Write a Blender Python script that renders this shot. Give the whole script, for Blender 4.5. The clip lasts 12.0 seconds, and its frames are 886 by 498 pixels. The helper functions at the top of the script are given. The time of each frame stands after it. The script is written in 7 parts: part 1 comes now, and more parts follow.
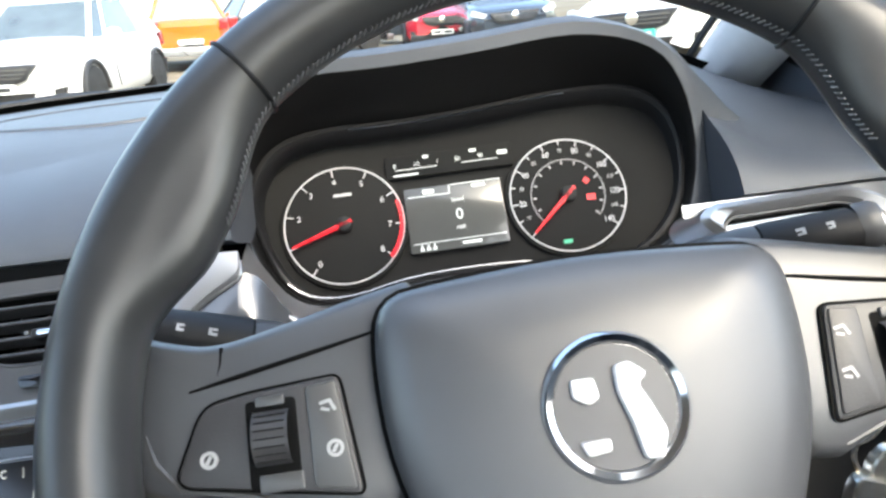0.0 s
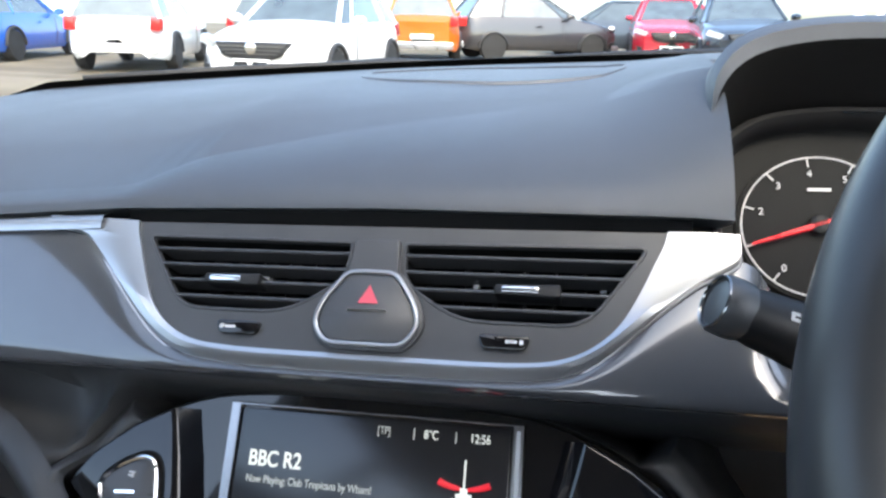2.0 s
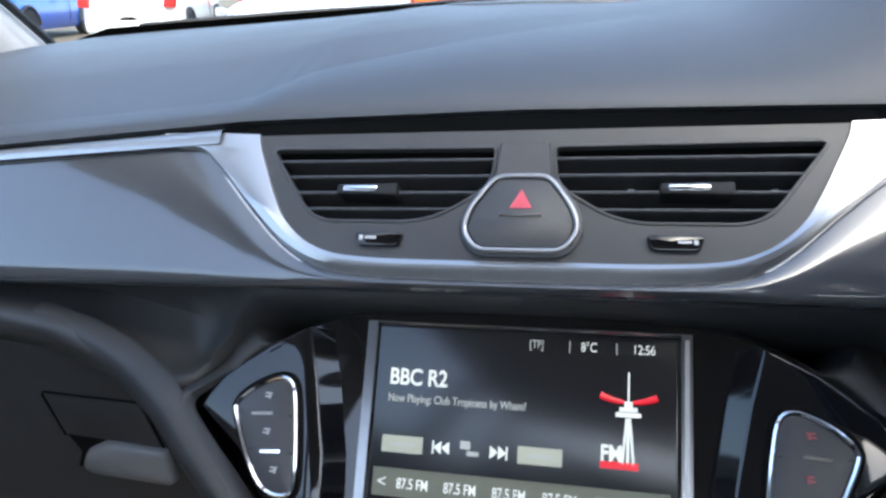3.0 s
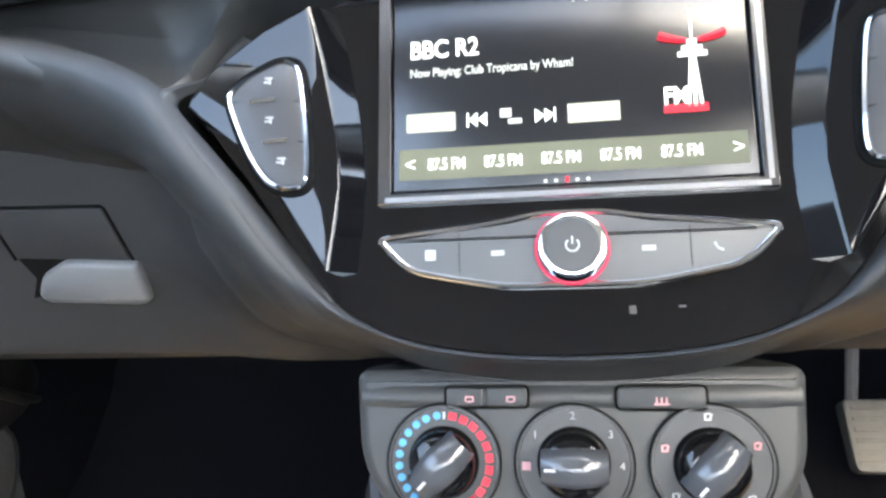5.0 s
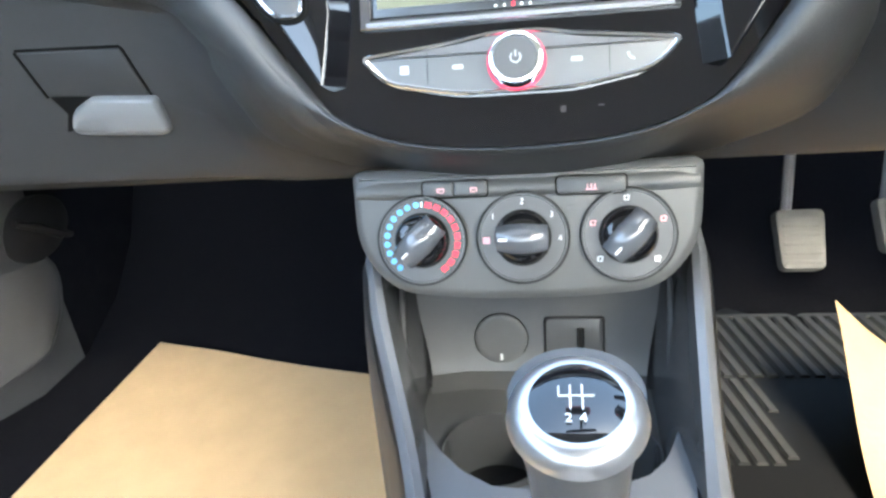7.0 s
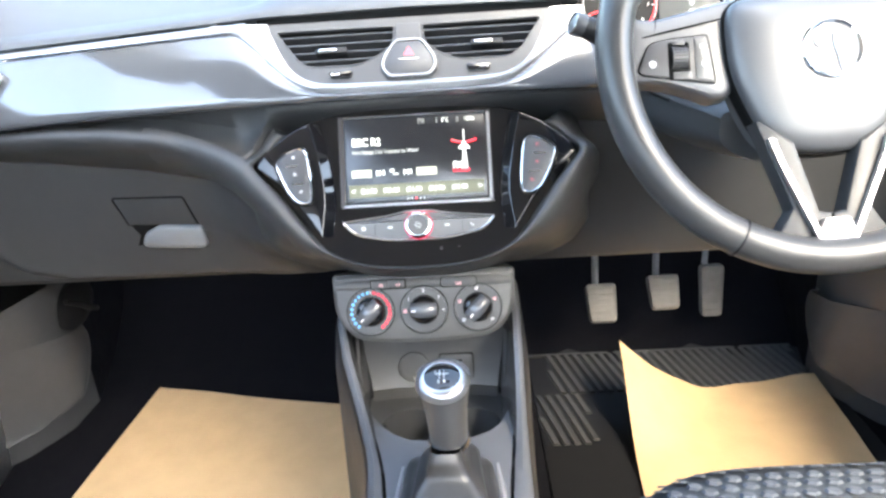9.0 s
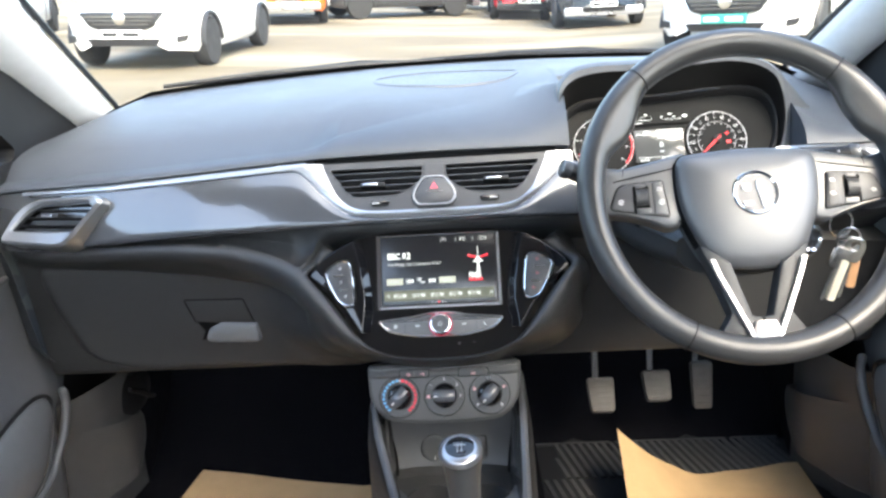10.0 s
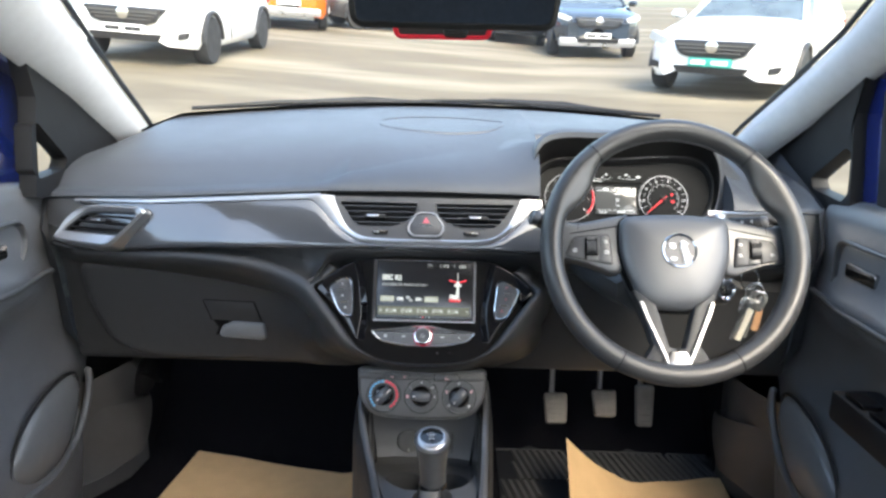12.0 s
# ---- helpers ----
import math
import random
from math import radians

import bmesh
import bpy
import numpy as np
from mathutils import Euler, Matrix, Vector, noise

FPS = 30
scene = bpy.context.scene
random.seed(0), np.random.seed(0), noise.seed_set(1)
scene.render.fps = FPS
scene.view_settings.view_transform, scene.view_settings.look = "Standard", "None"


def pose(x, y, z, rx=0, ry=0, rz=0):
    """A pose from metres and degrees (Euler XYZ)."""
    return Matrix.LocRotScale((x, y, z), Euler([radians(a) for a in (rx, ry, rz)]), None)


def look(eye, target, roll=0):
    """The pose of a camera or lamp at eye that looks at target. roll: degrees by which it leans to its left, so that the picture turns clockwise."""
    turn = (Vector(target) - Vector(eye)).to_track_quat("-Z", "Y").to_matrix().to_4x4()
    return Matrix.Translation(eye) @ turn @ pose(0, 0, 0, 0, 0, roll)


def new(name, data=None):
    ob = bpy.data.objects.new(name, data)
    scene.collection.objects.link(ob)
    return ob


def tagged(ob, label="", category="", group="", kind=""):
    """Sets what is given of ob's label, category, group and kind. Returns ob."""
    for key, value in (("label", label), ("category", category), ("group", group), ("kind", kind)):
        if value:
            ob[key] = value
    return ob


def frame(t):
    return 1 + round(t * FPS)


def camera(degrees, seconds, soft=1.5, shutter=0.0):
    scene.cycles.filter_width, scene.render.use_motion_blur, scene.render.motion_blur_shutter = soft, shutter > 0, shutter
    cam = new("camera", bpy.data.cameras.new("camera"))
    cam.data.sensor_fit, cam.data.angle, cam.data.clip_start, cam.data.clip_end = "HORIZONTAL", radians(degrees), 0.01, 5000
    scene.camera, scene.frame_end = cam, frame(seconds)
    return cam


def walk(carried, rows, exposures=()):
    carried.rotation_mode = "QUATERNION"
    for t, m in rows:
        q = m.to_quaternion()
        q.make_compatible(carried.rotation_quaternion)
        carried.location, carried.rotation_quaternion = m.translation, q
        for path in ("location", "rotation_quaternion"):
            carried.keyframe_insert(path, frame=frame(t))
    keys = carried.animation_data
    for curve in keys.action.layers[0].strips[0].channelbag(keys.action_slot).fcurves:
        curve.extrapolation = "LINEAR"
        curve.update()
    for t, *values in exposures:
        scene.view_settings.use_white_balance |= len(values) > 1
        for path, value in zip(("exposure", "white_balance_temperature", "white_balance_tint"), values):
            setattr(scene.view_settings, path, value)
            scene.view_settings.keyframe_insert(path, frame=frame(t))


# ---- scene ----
cam = camera(64.9, 12.0, soft=2.7)
PATH = [
    (0, (0.293, -0.39, 1.044), (0.361, 1.565, 0.629), -7.5),
    (0.5, (0.292, -0.352, 1.052), (0.144, 1.613, 0.71), -6.4),
    (1, (0.254, -0.335, 1.041), (-0.035, 1.617, 0.712), -3.3),
    (1.5, (0.182, -0.336, 1.032), (-0.187, 1.601, 0.693), -1.1),
    (2, (0.119, -0.342, 1.029), (-0.322, 1.576, 0.672), -0.7),
    (2.5, (0.079, -0.344, 1.013), (-0.434, 1.552, 0.634), -1.5),
    (3, (0.046, -0.343, 0.991), (-0.435, 1.55, 0.563), -2.0),
    (3.2, (0.035, -0.343, 0.963), (-0.441, 1.561, 0.577), -1.9),
    (4.8, (-0.005, -0.338, 0.859), (-0.326, 1.566, 0.337), -4.9),
    (5, (-0.006, -0.338, 0.84), (-0.33, 1.569, 0.331), -4.6),
    (5.5, (-0.005, -0.33, 0.81), (-0.31, 1.561, 0.234), -5.7),
    (6, (-0.008, -0.332, 0.795), (-0.307, 1.532, 0.135), -5.6),
    (6.5, (0.005, -0.367, 0.81), (-0.319, 1.434, 0.001), -7.1),
    (7, (0.019, -0.424, 0.84), (-0.308, 1.338, -0.047), -6.3),
    (7.2, (0.025, -0.455, 0.85), (-0.283, 1.306, -0.046), -6.0),
    (9, (0.053, -0.761, 1.024), (-0.021, 1.087, 0.264), -3.8),
    (9.5, (0.052, -0.84, 1.062), (-0.031, 1.067, 0.465), -2.8),
    (10, (0.056, -0.921, 1.084), (-0.048, 1.016, 0.594), -3.7),
    (10.5, (0.053, -0.977, 1.099), (-0.008, 0.974, 0.665), -2.6),
    (11, (0.056, -1.034, 1.12), (0.038, 0.918, 0.686), -1.6),
    (11.5, (0.052, -1.072, 1.138), (0.031, 0.879, 0.699), -0.2),
    (12, (0.054, -1.1, 1.15), (0.008, 0.847, 0.695), 1.1),
]
EXPOSURES = [
    (0, 2.8, 6950, 3), (0.5, 2.86, 6900, 3), (1, 2.85, 6800, 3), (1.5, 2.65, 6700, 4), (2, 2.5, 6650, 5), (2.5, 2.4, 6400, 5), (3, 2.4, 6350, 5),
    (5, 4.0, 6900, 3), (5.5, 4.25, 6900, 2), (6, 4.5, 6900, 0), (7, 4.55, 6700, -2), (8.8, 4.5, 7000, 3), (9, 4.25, 7000, 4), (9.5, 3.75, 7000, 4),
    (10, 3.3, 6900, 4), (10.5, 3.1, 6900, 4), (11, 2.9, 6900, 4), (12, 2.85, 6900, 4)]

# the car stands nose down against the level by a few degrees: its own axes in the world
CAR = Matrix.Translation((0, 0, 0.93)) @ Matrix.Rotation(radians(-6.0), 4, "X") @ Matrix.Translation((0, 0, -0.93))
walk(cam, [(t, CAR @ look(eye, target, roll)) for t, eye, target, roll in PATH], EXPOSURES)

# ---- world, sun ----
SUN_EL, SUN_AZ = radians(50), radians(150)
world = bpy.data.worlds.new("sky")
scene.world = world
world.use_nodes = True
wn = world.node_tree
sky = wn.nodes.new("ShaderNodeTexSky")
sky.sky_type, sky.sun_disc = "NISHITA", False
sky.sun_elevation, sky.sun_rotation = SUN_EL, SUN_AZ
sky.air_density, sky.dust_density, sky.ozone_density = 1.0, 3.0, 1.0
wn.nodes["Background"].inputs["Strength"].default_value = 0.15
wn.links.new(sky.outputs[0], wn.nodes["Background"].inputs["Color"])
sun = new("sun", bpy.data.lights.new("sun", "SUN"))
sun.data.energy, sun.data.angle, sun.data.color = 0.5, radians(30), (1.0, 0.95, 0.87)
sun.matrix_world = look((0, 0, 0), (-math.sin(SUN_AZ) * math.cos(SUN_EL), -math.cos(SUN_AZ) * math.cos(SUN_EL), -math.sin(SUN_EL)))


# ---- materials ----
def mat(name, col, rough=0.5, metal=0.0, var=0.12, scale=60.0, bump=0.0, bscale=900.0, coat=0.0, rvar=0.1, spec=0.5, wear=0.0):
    m = bpy.data.materials.new(name)
    m.use_nodes = True
    nt = m.node_tree
    b = nt.nodes["Principled BSDF"]
    b.inputs["Metallic"].default_value = metal
    b.inputs["Coat Weight"].default_value = coat
    b.inputs["Coat Roughness"].default_value = 0.04
    b.inputs["Specular IOR Level"].default_value = spec
    tc = nt.nodes.new("ShaderNodeTexCoord")
    n1 = nt.nodes.new("ShaderNodeTexNoise")
    n1.inputs["Scale"].default_value, n1.inputs["Detail"].default_value = scale, 5
    n2 = nt.nodes.new("ShaderNodeTexNoise")
    n2.inputs["Scale"].default_value, n2.inputs["Detail"].default_value = scale / 9, 3
    nt.links.new(tc.outputs["Object"], n1.inputs["Vector"])
    nt.links.new(tc.outputs["Object"], n2.inputs["Vector"])
    add = nt.nodes.new("ShaderNodeMath")
    add.operation = "ADD"
    nt.links.new(n1.outputs[0], add.inputs[0])
    nt.links.new(n2.outputs[0], add.inputs[1])
    ramp = nt.nodes.new("ShaderNodeMapRange")
    ramp.inputs[1].default_value, ramp.inputs[2].default_value = 0.6, 1.4
    ramp.inputs[3].default_value, ramp.inputs[4].default_value = 1 - var, 1 + var
    nt.links.new(add.outputs[0], ramp.inputs[0])
    mul = nt.nodes.new("ShaderNodeVectorMath")
    mul.operation = "SCALE"
    mul.inputs[0].default_value = col
    nt.links.new(ramp.outputs[0], mul.inputs["Scale"])
    nt.links.new(mul.outputs[0], b.inputs["Base Color"])
    rr = nt.nodes.new("ShaderNodeMapRange")
    rr.inputs[1].default_value, rr.inputs[2].default_value = 0.35, 0.65
    rr.inputs[3].default_value, rr.inputs[4].default_value = max(0.02, rough - rvar * rough), min(1, rough + rvar * rough)
    nt.links.new(n2.outputs[0], rr.inputs[0])
    nt.links.new(rr.outputs[0], b.inputs["Roughness"])
    if bump:
        nb = nt.nodes.new("ShaderNodeTexNoise")
        nb.inputs["Scale"].default_value, nb.inputs["Detail"].default_value = bscale, 3
        nt.links.new(tc.outputs["Object"], nb.inputs["Vector"])
        bp = nt.nodes.new("ShaderNodeBump")
        bp.inputs["Strength"].default_value, bp.inputs["Distance"].default_value = bump, 0.001
        nt.links.new(nb.outputs[0], bp.inputs["Height"])
        nt.links.new(bp.outputs[0], b.inputs["Normal"])
    return m


def glow(name, col, power):
    m = mat(name, tuple(c * 0.5 for c in col), 0.3)
    b = m.node_tree.nodes["Principled BSDF"]
    b.inputs["Emission Color"].default_value = (*col, 1)
    b.inputs["Emission Strength"].default_value = power
    return m


def pane_material(name, tint, ior=1.5):
    m = bpy.data.materials.new(name)
    m.use_nodes = True
    nt = m.node_tree
    nt.nodes.remove(nt.nodes["Principled BSDF"])
    tr, gl = nt.nodes.new("ShaderNodeBsdfTransparent"), nt.nodes.new("ShaderNodeBsdfGlossy")
    tr.inputs[0].default_value = (*tint, 1)
    gl.inputs["Roughness"].default_value = 0.02
    mix, fr = nt.nodes.new("ShaderNodeMixShader"), nt.nodes.new("ShaderNodeFresnel")
    fr.inputs[0].default_value = ior
    nt.links.new(fr.outputs[0], mix.inputs[0])
    nt.links.new(tr.outputs[0], mix.inputs[1])
    nt.links.new(gl.outputs[0], mix.inputs[2])
    nt.links.new(mix.outputs[0], nt.nodes["Material Output"].inputs[0])
    return m


PAD = mat("soft_dash_plastic", (0.052, 0.058, 0.069), 0.50, bump=0.25, bscale=1400, var=0.08, scale=40, spec=0.6)
LOWER = mat("grained_dark_plastic", (0.034, 0.035, 0.0365), 0.46, bump=0.3, bscale=1300, var=0.10)
DOORGREY = mat("grained_door_plastic", (0.112, 0.114, 0.119), 0.36, bump=0.25, bscale=1300, var=0.08)
KICKGREY = mat("kick_panel_plastic", (0.054, 0.055, 0.057), 0.42, bump=0.25, bscale=1300, var=0.10)
CHAR = mat("charcoal_vent_plastic", (0.050, 0.051, 0.055), 0.42, bump=0.15, bscale=1500)
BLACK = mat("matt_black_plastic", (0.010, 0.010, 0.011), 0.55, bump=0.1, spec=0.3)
VOID = mat("duct_black", (0.003, 0.003, 0.003), 0.8, spec=0.15)
PIANO = mat("piano_black_gloss", (0.005, 0.005, 0.006), 0.05, coat=0.2, var=0.05, rvar=0.3)
WING = mat("gloss_grey_panel", (0.085, 0.09, 0.10), 0.14, metal=0.35, coat=1.0, var=0.04)
SATIN = mat("satin_chrome_trim", (0.43, 0.44, 0.455), 0.32, metal=0.85, var=0.03)
GRIPGLOSS = mat("gloss_grip_plastic", (0.075, 0.080, 0.090), 0.16, coat=0.6, var=0.05)
CHROME = mat("bright_chrome", (0.85, 0.86, 0.88), 0.10, metal=1.0, var=0.02)
CHROME_DARK = mat("dark_chrome", (0.30, 0.30, 0.31), 0.2, metal=1.0, var=0.05)
SILVER = mat("silver_painted_plastic", (0.30, 0.30, 0.31), 0.36, metal=0.3, var=0.05)
LEATHER = mat("black_leather", (0.037, 0.037, 0.038), 0.37, bump=0.07, bscale=2600, var=0.14, scale=90, rvar=0.25, spec=0.55)
GREYMARK = mat("grey_print", (0.42, 0.42, 0.42), 0.5, var=0.05)
KEYGREY = mat("key_grey_plastic", (0.095, 0.095, 0.096), 0.34, metal=0.2, var=0.05)
RAIL = mat("satin_grey_rail", (0.125, 0.130, 0.140), 0.38, metal=0.25, var=0.05)
THREAD = mat("grey_thread", (0.14, 0.14, 0.145), 0.8, bump=0.4)
HUB = mat("airbag_cover_plastic", (0.063, 0.066, 0.073), 0.40, spec=0.95, bump=0.07, bscale=2600, var=0.06)
BUTTON = mat("button_rubber", (0.05, 0.05, 0.053), 0.42, bump=0.1)
HEATER = mat("heater_panel_plastic", (0.064, 0.065, 0.065), 0.36, bump=0.2, bscale=1400, var=0.07)
CARPET = mat("black_carpet", (0.006, 0.006, 0.008), 0.95, bump=1.0, bscale=700, var=0.4, scale=300, spec=0.1)
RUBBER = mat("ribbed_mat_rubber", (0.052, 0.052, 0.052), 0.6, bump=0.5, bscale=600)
PAPER = mat("brown_kraft_paper", (0.58, 0.40, 0.22), 0.85, bump=0.35, bscale=160, var=0.10, scale=25, spec=0.2)
PEDAL = mat("pedal_rubber_dusty", (0.15, 0.143, 0.132), 0.7, bump=0.4, bscale=500, var=0.2)
PILLAR = mat("light_grey_pillar_fabric", (0.58, 0.585, 0.595), 0.85, bump=0.4, bscale=900, var=0.06, spec=0.2)
LINING = mat("roof_lining", (0.55, 0.55, 0.54), 0.9, bump=0.3, var=0.05, spec=0.2)
SEATCLOTH = mat("honeycomb_seat_cloth", (0.085, 0.095, 0.11), 0.85, bump=0.6, bscale=500, var=0.2, spec=0.2)
SEATBASE = mat("seat_cushion_cloth", (0.055, 0.062, 0.072), 0.9, bump=0.6, bscale=600, var=0.2, spec=0.2)
RELIEF = mat("badge_relief_silver", (0.80, 0.80, 0.81), 0.35, metal=0.3, var=0.03)
BADGEGREY = mat("badge_ground_grey", (0.10, 0.10, 0.105), 0.40, metal=0.2, var=0.08)
KNOBSILVER = mat("knob_silver", (0.42, 0.42, 0.43), 0.30, metal=0.85, var=0.04)
HANDLEGREY = mat("pale_grey_handle_plastic", (0.19, 0.195, 0.205), 0.34, var=0.05)
DIALGREY = mat("dial_scale_plastic", (0.036, 0.036, 0.037), 0.30, bump=0.1, bscale=1500, var=0.06)
DOORGLOSS = mat("smooth_door_plastic", (0.115, 0.117, 0.121), 0.24, var=0.06)
TRAYGLOSS = mat("tray_gloss_plastic", (0.045, 0.046, 0.048), 0.20, var=0.06)
TRAY = mat("tray_plastic", (0.056, 0.057, 0.058), 0.30, bump=0.15, bscale=1300, var=0.08)
GRIPGREY = mat("grip_soft_plastic", (0.062, 0.063, 0.065), 0.36, bump=0.15)
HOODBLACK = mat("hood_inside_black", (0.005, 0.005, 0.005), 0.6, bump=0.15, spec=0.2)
SEATDARK = mat("dark_seat_fabric", (0.03, 0.033, 0.04), 0.9, bump=0.6, bscale=600, var=0.2, spec=0.2)
BLUEPAINT = mat("blue_body_paint", (0.008, 0.016, 0.095), 0.15, coat=1.0, var=0.03)
WHITEMARK = mat("white_print", (0.58, 0.58, 0.58), 0.5, var=0.05)
PINKMARK = mat("pale_red_print", (0.75, 0.38, 0.40), 0.5, var=0.05)
REDMARK = mat("red_print", (0.75, 0.02, 0.05), 0.4, var=0.05)
BLUEMARK = mat("blue_print", (0.10, 0.42, 0.75), 0.4, var=0.05)
DIMRED = mat("dim_red_print", (0.35, 0.08, 0.09), 0.4, var=0.05)
HAZRED = mat("hazard_red_print", (0.70, 0.10, 0.14), 0.4, var=0.05)
DIALFACE = mat("dial_face", (0.007, 0.007, 0.007), 0.7, spec=0.2)
LCD = mat("grey_display_glass", (0.070, 0.072, 0.070), 0.16, coat=0.35, var=0.05)
LCDMARK = glow("display_mark", (0.8, 0.85, 0.85), 0.12)
SCREEN = mat("screen_glass", (0.012, 0.012, 0.014), 0.20, coat=0.0, var=0.05, spec=0.65)
SCRWHITE = glow("screen_white", (0.85, 0.88, 0.84), 0.14)
SCRDIM = glow("screen_dim_white", (0.55, 0.57, 0.55), 0.1)
SCRBOX = glow("screen_olive_box", (0.60, 0.61, 0.48), 0.060)
SCRSTRIP = glow("screen_olive_strip", (0.19, 0.195, 0.14), 0.042)
SCRRED = glow("screen_red", (0.85, 0.02, 0.04), 0.13)
NEEDLE = glow("red_needle", (0.95, 0.02, 0.04), 0.12)
REDRING = glow("red_ring", (0.8, 0.05, 0.12), 0.06)
GREENLAMP = glow("green_lamp", (0.05, 0.6, 0.35), 0.08)
STEEL = mat("key_steel", (0.65, 0.63, 0.58), 0.25, metal=0.9)
BROWNTAG = mat("brown_leather_tag", (0.30, 0.17, 0.09), 0.6)
CREAM = mat("cream_key_tag", (0.72, 0.68, 0.55), 0.5)
MIRROR = mat("mirror_glass", (0.85, 0.86, 0.87), 0.02, metal=1.0, var=0.0)
REDPLASTIC = mat("red_plastic", (0.75, 0.02, 0.05), 0.35)
GLASS = pane_material("windscreen_glass", (0.97, 0.985, 0.98))



# ---- shaping helpers ----
THINGS = {}


def thing(name, at, label, category, group="", kind="", world_axes=False):
    """An empty at the base of a thing, in the car's axes unless world_axes."""
    ob = new(name)
    ob.empty_display_size = 0.02
    m = Matrix.Translation(at) if world_axes else CAR @ Matrix.Translation(at)
    ob.matrix_world = m
    THINGS[ob] = (m, Matrix.Identity(4) if world_axes else CAR)
    return tagged(ob, label, category, group, kind)


def part(name, bm, material, parent, label="", flat=False, angle=35):
    """One mesh under a thing or a part; the bmesh stands in the car's (or the world's) axes."""
    root = parent
    while root not in THINGS:
        root = root.parent
    m, axes = THINGS[root]
    bm.transform(m.inverted() @ axes)
    bmesh.ops.recalc_face_normals(bm, faces=bm.faces[:])
    me = bpy.data.meshes.new(name)
    for f in bm.faces:
        f.smooth = not flat
    if not flat:
        lim = radians(angle)
        for e in bm.edges:
            if len(e.link_faces) == 2 and e.calc_face_angle(0) > lim:
                e.smooth = False
    bm.to_mesh(me)
    bm.free()
    me.materials.append(material)
    ob = new(name, me)
    ob.parent = parent
    if label:
        tagged(ob, label)
    return ob


def setting(name, bm, material, label, category, axes=None):
    """A piece of the setting: one mesh of kind structure."""
    ob = thing(name, (0, 0, 0), label, category, kind="structure", world_axes=axes is not None)
    m, ax = THINGS.pop(ob)
    bm.transform(ax)
    bmesh.ops.recalc_face_normals(bm, faces=bm.faces[:])
    me = bpy.data.meshes.new(name)
    for f in bm.faces:
        f.smooth = True
    for e in bm.edges:
        if len(e.link_faces) == 2 and e.calc_face_angle(0) > radians(35):
            e.smooth = False
    bm.to_mesh(me)
    bm.free()
    me.materials.append(material)
    bpy.data.objects.remove(ob)
    ob = new(name, me)
    return tagged(ob, label, category, kind="structure")


def plane_axes(origin, lean, yaw=0.0):
    """Axes of a face that leans back: u to the right, v up along it, w out of it towards the seats. lean = dy/dz."""
    a = math.atan(lean)
    return Matrix.Translation(origin) @ Matrix.Rotation(radians(yaw), 4, "Z") @ Matrix(
        ((1, 0, 0, 0), (0, math.sin(a), -math.cos(a), 0), (0, math.cos(a), math.sin(a), 0), (0, 0, 0, 1)))


def fillet(pts, r, seg=4):
    """The corners of a polygon rounded; r is one radius, or one for each corner."""
    out, n = [], len(pts)
    for i in range(n):
        ri = r[i] if isinstance(r, (list, tuple)) else r
        p, a, b = Vector(pts[i]), Vector(pts[i - 1]), Vector(pts[(i + 1) % n])
        da, db = a - p, b - p
        k = min(ri, da.length * 0.48, db.length * 0.48)
        if k < 1e-5:
            out.append(tuple(p))
            continue
        s, e = p + da.normalized() * k, p + db.normalized() * k
        for j in range(seg + 1):
            t = j / seg
            q = s * (1 - t) ** 2 + p * 2 * t * (1 - t) + e * t * t
            out.append((q.x, q.y))
    return out


def chaikin(pts, times=3, closed=True):
    for _ in range(times):
        q, n = [], len(pts)
        for i in range(n if closed else n - 1):
            a, b = Vector(pts[i]), Vector(pts[(i + 1) % n])
            q += [tuple(a * 0.75 + b * 0.25), tuple(a * 0.25 + b * 0.75)]
        if not closed:
            q = [pts[0]] + q + [pts[-1]]
        pts = q
    return pts


def circle(r, n=32, c=(0, 0), ry=None):
    return [(c[0] + r * math.cos(2 * math.pi * i / n), c[1] + (ry or r) * math.sin(2 * math.pi * i / n)) for i in range(n)]


def rect(x0, y0, x1, y1, r=0.0):
    p = [(x0, y0), (x1, y0), (x1, y1), (x0, y1)]
    return fillet(p, r) if r else p


def grown(pts, d):
    """A convex-ish polygon moved outwards by d."""
    n, out = len(pts), []
    area = sum(pts[i][0] * pts[(i + 1) % n][1] - pts[(i + 1) % n][0] * pts[i][1] for i in range(n))
    s = 1 if area > 0 else -1
    for i in range(n):
        a, b = Vector(pts[i - 1]), Vector(pts[(i + 1) % n])
        t = (b - a)
        if t.length < 1e-9:
            out.append(pts[i])
            continue
        t.normalize()
        out.append((pts[i][0] + s * t.y * d, pts[i][1] - s * t.x * d))
    return out


def scaled(pts, k, c=(0, -0.012)):
    return [(c[0] + (p[0] - c[0]) * k, c[1] + (p[1] - c[1]) * k) for p in pts]


def loft(rings, closed=True, cap0=False, cap1=False, bm=None):
    """Faces between rows of points of one length."""
    bm = bm or bmesh.new()
    rows = [[bm.verts.new(p) for p in ring] for ring in rings]
    n = len(rows[0])
    for a, b in zip(rows, rows[1:]):
        for i in range(n if closed else n - 1):
            j = (i + 1) % n
            bm.faces.new((a[i], a[j], b[j], b[i]))
    if cap0:
        bm.faces.new(rows[0])
    if cap1:
        bm.faces.new(rows[-1][::-1])
    return bm


def at_w(pts, fr, w):
    return [fr @ Vector((p[0], p[1], w)) for p in pts]


